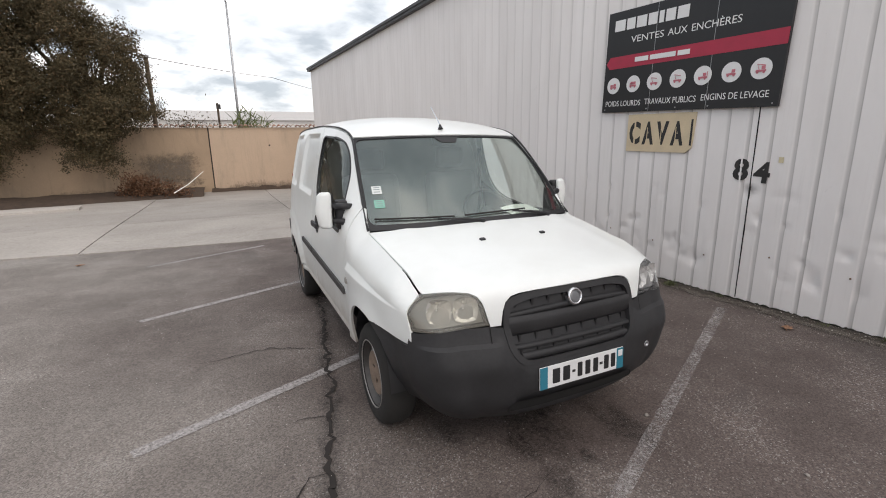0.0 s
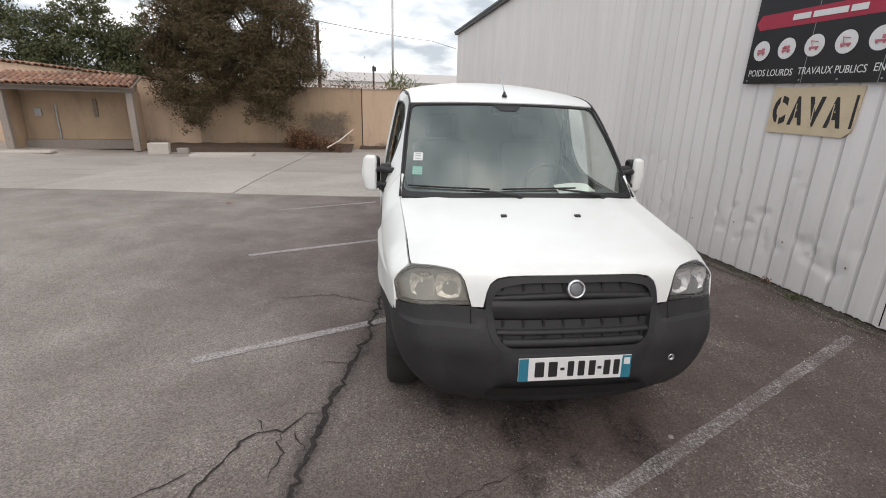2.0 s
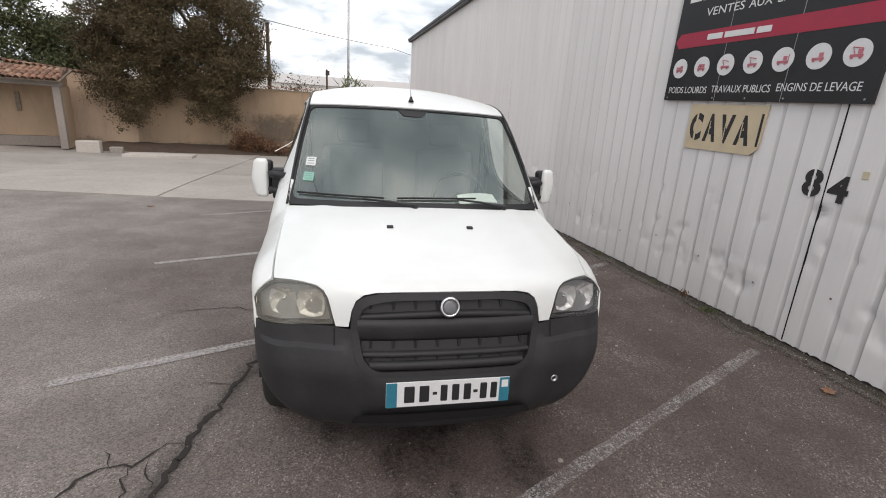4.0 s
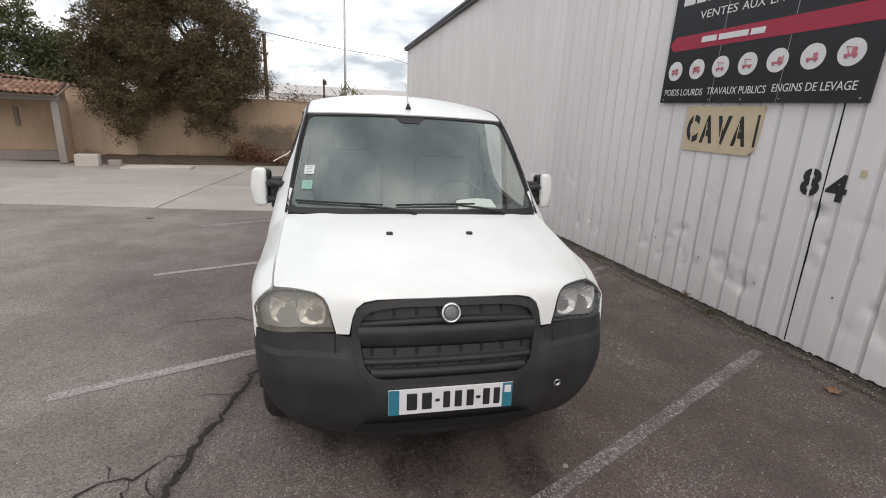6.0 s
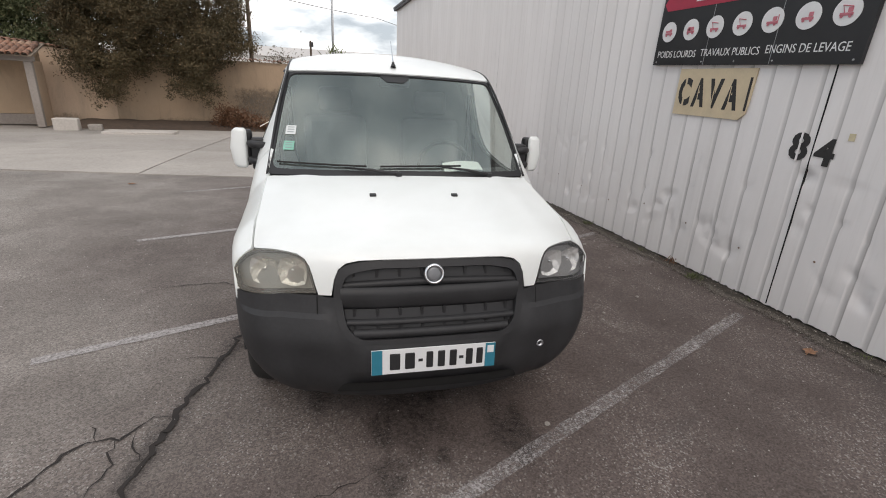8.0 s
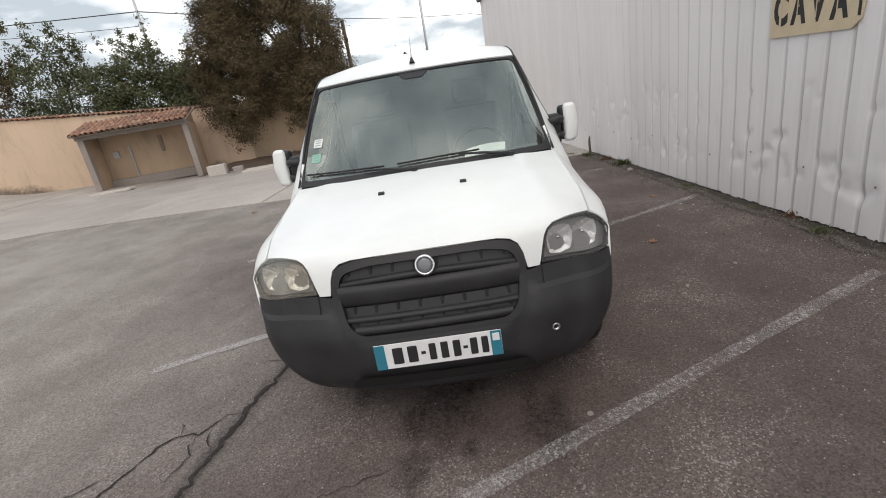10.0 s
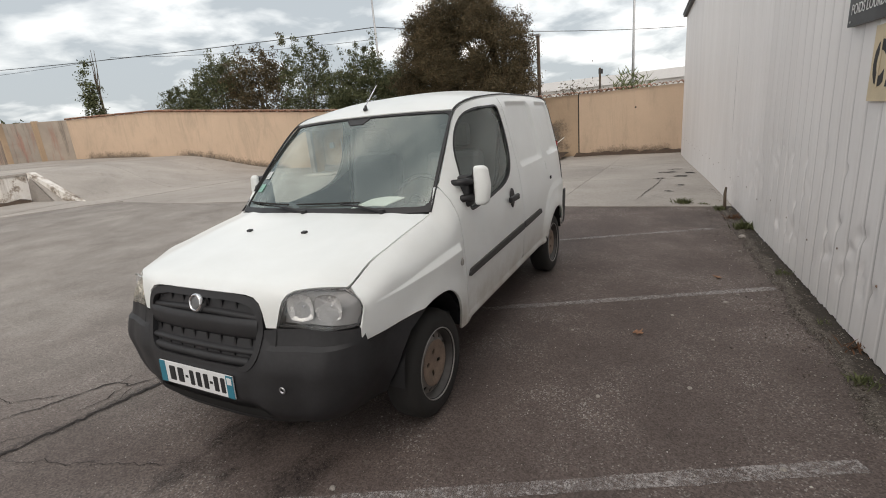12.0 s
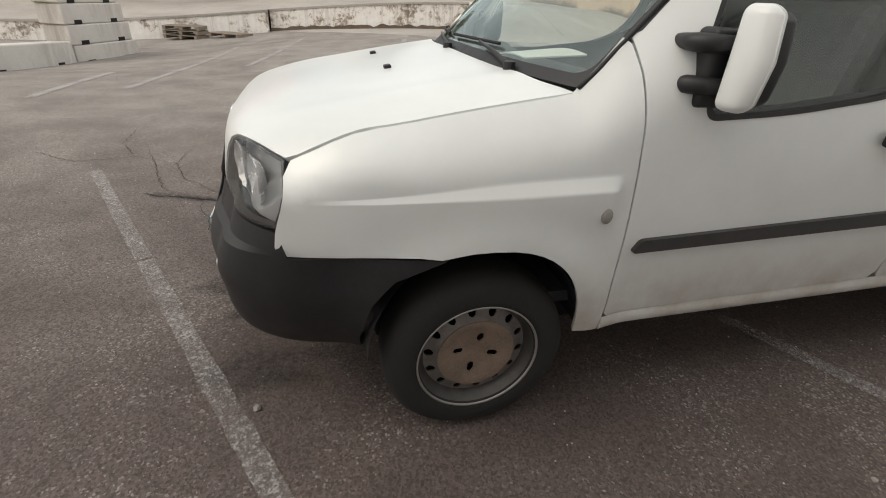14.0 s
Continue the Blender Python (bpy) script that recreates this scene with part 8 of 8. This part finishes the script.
    solo("grey_sack", bag, WOOD, "brown crate on the depot deck", "crate", pose(-29.6, 1.1, deck_z(-29.6, 1.1) + 0.06))


WHITE_RENDER = make_render("white_render", (0.84, 0.82, 0.79), (0.74, 0.72, 0.69), 0.35)
SKY_BLUE = plain("pale_blue_sheet", (0.13, 0.30, 0.50), 0.5, vary=0.12, scale=2)
build_depot()


def build_machines():
    t = thing("small_tractor", "small red tractor with a black canopy parked by the wall", "tractor", pose(-29.8, 4.35, deck_z(-29.8, 4.35) + 0.06, 0, 0, 75) @ Matrix.Scale(0.88, 4))
    part("bonnet", boxed(-0.28, 0.28, -1.1, -0.1, 0.55, 1.15, 0.08), TRACTOR_RED, t)
    part("chassis", boxed(-0.2, 0.2, -1.0, 0.9, 0.35, 0.6, 0.04), DARK_TRIM, t)
    part("mudguard", boxed(-0.6, 0.6, 0.25, 0.9, 0.7, 1.0, 0.08), TRACTOR_RED, t)
    part("seat", boxed(-0.2, 0.2, 0.3, 0.7, 1.0, 1.4, 0.05), TRIM, t)
    part("canopy", boxed(-0.6, 0.6, -0.2, 1.0, 2.15, 2.23, 0.03), DARK_TRIM, t)
    for x, y in ((-0.5, 0.0), (0.5, 0.0), (-0.5, 0.85), (0.5, 0.85)):
        part("canopy_post", tube(bmesh.new(), [(x, y, 0.6), (x, y, 2.16)], 0.03, 6), DARK_TRIM, t)
    for y, r, w in ((-0.85, 0.33, 0.2), (0.6, 0.52, 0.3)):
        for x in (-0.55, 0.55):
            bm = bmesh.new()
            lathe(bm, [(r * 0.5, -w / 2), (r, -w / 2), (r, w / 2), (r * 0.5, w / 2), (0, w / 2 - 0.03)], 22, pose(x, y, r, 0, 90, 0))
            part("wheel", bm, RUBBER, t)
    c = thing("garden_cart", "green and white metal cart beside the tractor", "cart", pose(-29.3, 2.9, deck_z(-29.3, 2.9) + 0.06) @ Matrix.Scale(0.62, 4))
    part("tray", boxed(-0.4, 0.4, -0.9, 0.9, 0.45, 0.62, 0.03), PALE_GREEN, c)
    for k in range(4):
        part("bar", boxed(-0.42, -0.38, -0.9 + 0.55 * k, -0.84 + 0.55 * k, 0.6, 1.0), SIGN_WHITE, c)
    part("top_rail", boxed(-0.43, -0.37, -0.9, 0.9, 1.0, 1.05), SIGN_WHITE, c)
    for y in (-0.6, 0.6):
        bm = bmesh.new()
        lathe(bm, [(0.24, -0.05), (0.24, 0.05), (0.0, 0.05)], 16, pose(0.42, y, 0.24, 0, 90, 0))
        part("wheel", bm, RUBBER, c)
    solo("water_tank", boxed(-0.5, 0.5, -0.95, 0.95, 0, 1.15, 0.08), GALV, "grey box tank standing against the old wall", "tank", pose(-30.4, 5.75, deck_z(-30.4, 5.75) + 0.06, 0, 0, 15) @ Matrix.Scale(0.55, 4))


TRACTOR_RED = plain("tractor_red", (0.45, 0.03, 0.035), 0.4)
PALE_GREEN = plain("pale_green_paint", (0.16, 0.38, 0.28), 0.6)
YELLOW = plain("machine_yellow", (0.62, 0.40, 0.03), 0.5)
build_machines()


def pallet(m, label):
    p = thing("pallet", label, "pallet", m, "pallets by the dock")
    for k in range(7):
        part("deck_board", boxed(-0.6, 0.6, -0.4 + 0.12 * k, -0.31 + 0.12 * k, 0.12, 0.142), WOOD, p)
    for x in (-0.55, 0.0, 0.55):
        part("bearer", boxed(x - 0.05, x + 0.05, -0.4, 0.41, 0.02, 0.118), WOOD, p)
    return p


for k in range(3):
    pallet(pose(-17.6, -3.9, ground_z(-17.6, -3.9) + 0.145 * k, 0, 0, 70 + 6 * k), "weathered wooden pallet stacked before the dock")
pallet(pose(-17.3, -2.4, ground_z(-17.3, -2.4), 0, 0, 60), "weathered wooden pallet lying before the dock")


def barrier(m, size, label):
    b = thing("concrete_barrier", label, "barrier", m, "white barriers in the yard")
    bm = boxed(-size[0] / 2, size[0] / 2, -size[1] / 2, size[1] / 2, 0, size[2], 0.03)
    part("block", bm, PEEL_SOFT, b)
    for x in (-size[0] * 0.3, size[0] * 0.3):
        # near-black boxes paint the shade within the slots
        part("lifting_slot", boxed(x - 0.12, x + 0.12, size[1] / 2 - 0.03, size[1] / 2 + 0.004, 0.0, 0.09), VOID, b)


PEEL_SOFT = make_render("whitewashed_concrete", (0.68, 0.66, 0.63), (0.52, 0.49, 0.46))
gz = ground_z(-12.5, -4.9) - 0.05
for k in range(4):
    barrier(pose(-12.55 + 0.05 * k, -4.9 - 0.04 * k, gz + 0.435 * k, 0, 0, -20 + 2 * k), (2.1, 0.6, 0.43), "whitewashed concrete block stacked in the yard")
barrier(pose(-9.8, -5.35, ground_z(-9.8, -5.35) - 0.04, 2, -3, -5), (3.2, 0.5, 0.5), "long whitewashed concrete barrier on the asphalt")
jack = thing("pallet_jack", "yellow pallet jack behind the white barrier", "pallet jack", on_ground(-9.6, -6.4, 50))
part("body", boxed(-0.35, 0.35, -0.3, 0.3, 0.25, 1.05, 0.08), YELLOW, jack)
part("fork", boxed(-0.3, -0.15, 0.25, 1.4, 0.06, 0.14, 0.01), YELLOW, jack)
part("fork", boxed(0.15, 0.3, 0.25, 1.4, 0.06, 0.14, 0.01), YELLOW, jack)
part("handle", tube(bmesh.new(), [(0, -0.3, 0.9), (0, -0.6, 1.5)], 0.03, 7), TRIM, jack)
for x in (-0.2, 0.2):
    bm = bmesh.new()
    lathe(bm, [(0.1, -0.04), (0.1, 0.04), (0.0, 0.04)], 14, pose(x, -0.1, 0.1, 0, 90, 0))
    part("wheel", bm, RUBBER, jack)


# ---- distance ----
def far_building():
    b = thing("warehouse", "long low white warehouse far behind the wall", "building", pose(-2, 52, 0))
    part("wall", boxed(-26, 26, 0, 14, -0.5, 4.1), WHITE_RENDER, b)
    bm = bmesh.new()
    prism(bm, [(-26.5, 4.1), (26.5, 4.1), (26, 5.0), (-26, 5.0)], 14.5, Matrix.Translation((0, -0.3, 0)))
    part("roof", bm, SIGN_WHITE, b)
    for k in range(8):
        part("window", boxed(-22 + 6 * k, -20 + 6 * k, -0.03, 0.02, 2.2, 3.1), DARK_TRIM, b)


far_building()


def far_trees():
    blobs = []
    rnd = random.Random(77)
    for k in range(46):
        az = radians(rnd.uniform(-100, 8))
        d = rnd.uniform(85, 120)
        h = rnd.uniform(3.5, 7.0)
        blobs.append(((d * math.sin(az), d * math.cos(az), h * 0.5), (rnd.uniform(3, 6), rnd.uniform(3, 6), h * 0.55)))
    me = leaf_cloud(blobs, 26000, 0.5, 78, clump=40, spread=0.9)
    me.materials.append(LEAF_GREEN)
    tagged(new("far_treeline", me), "far dark green tree line on the horizon", "trees", kind="stuff")


far_trees()
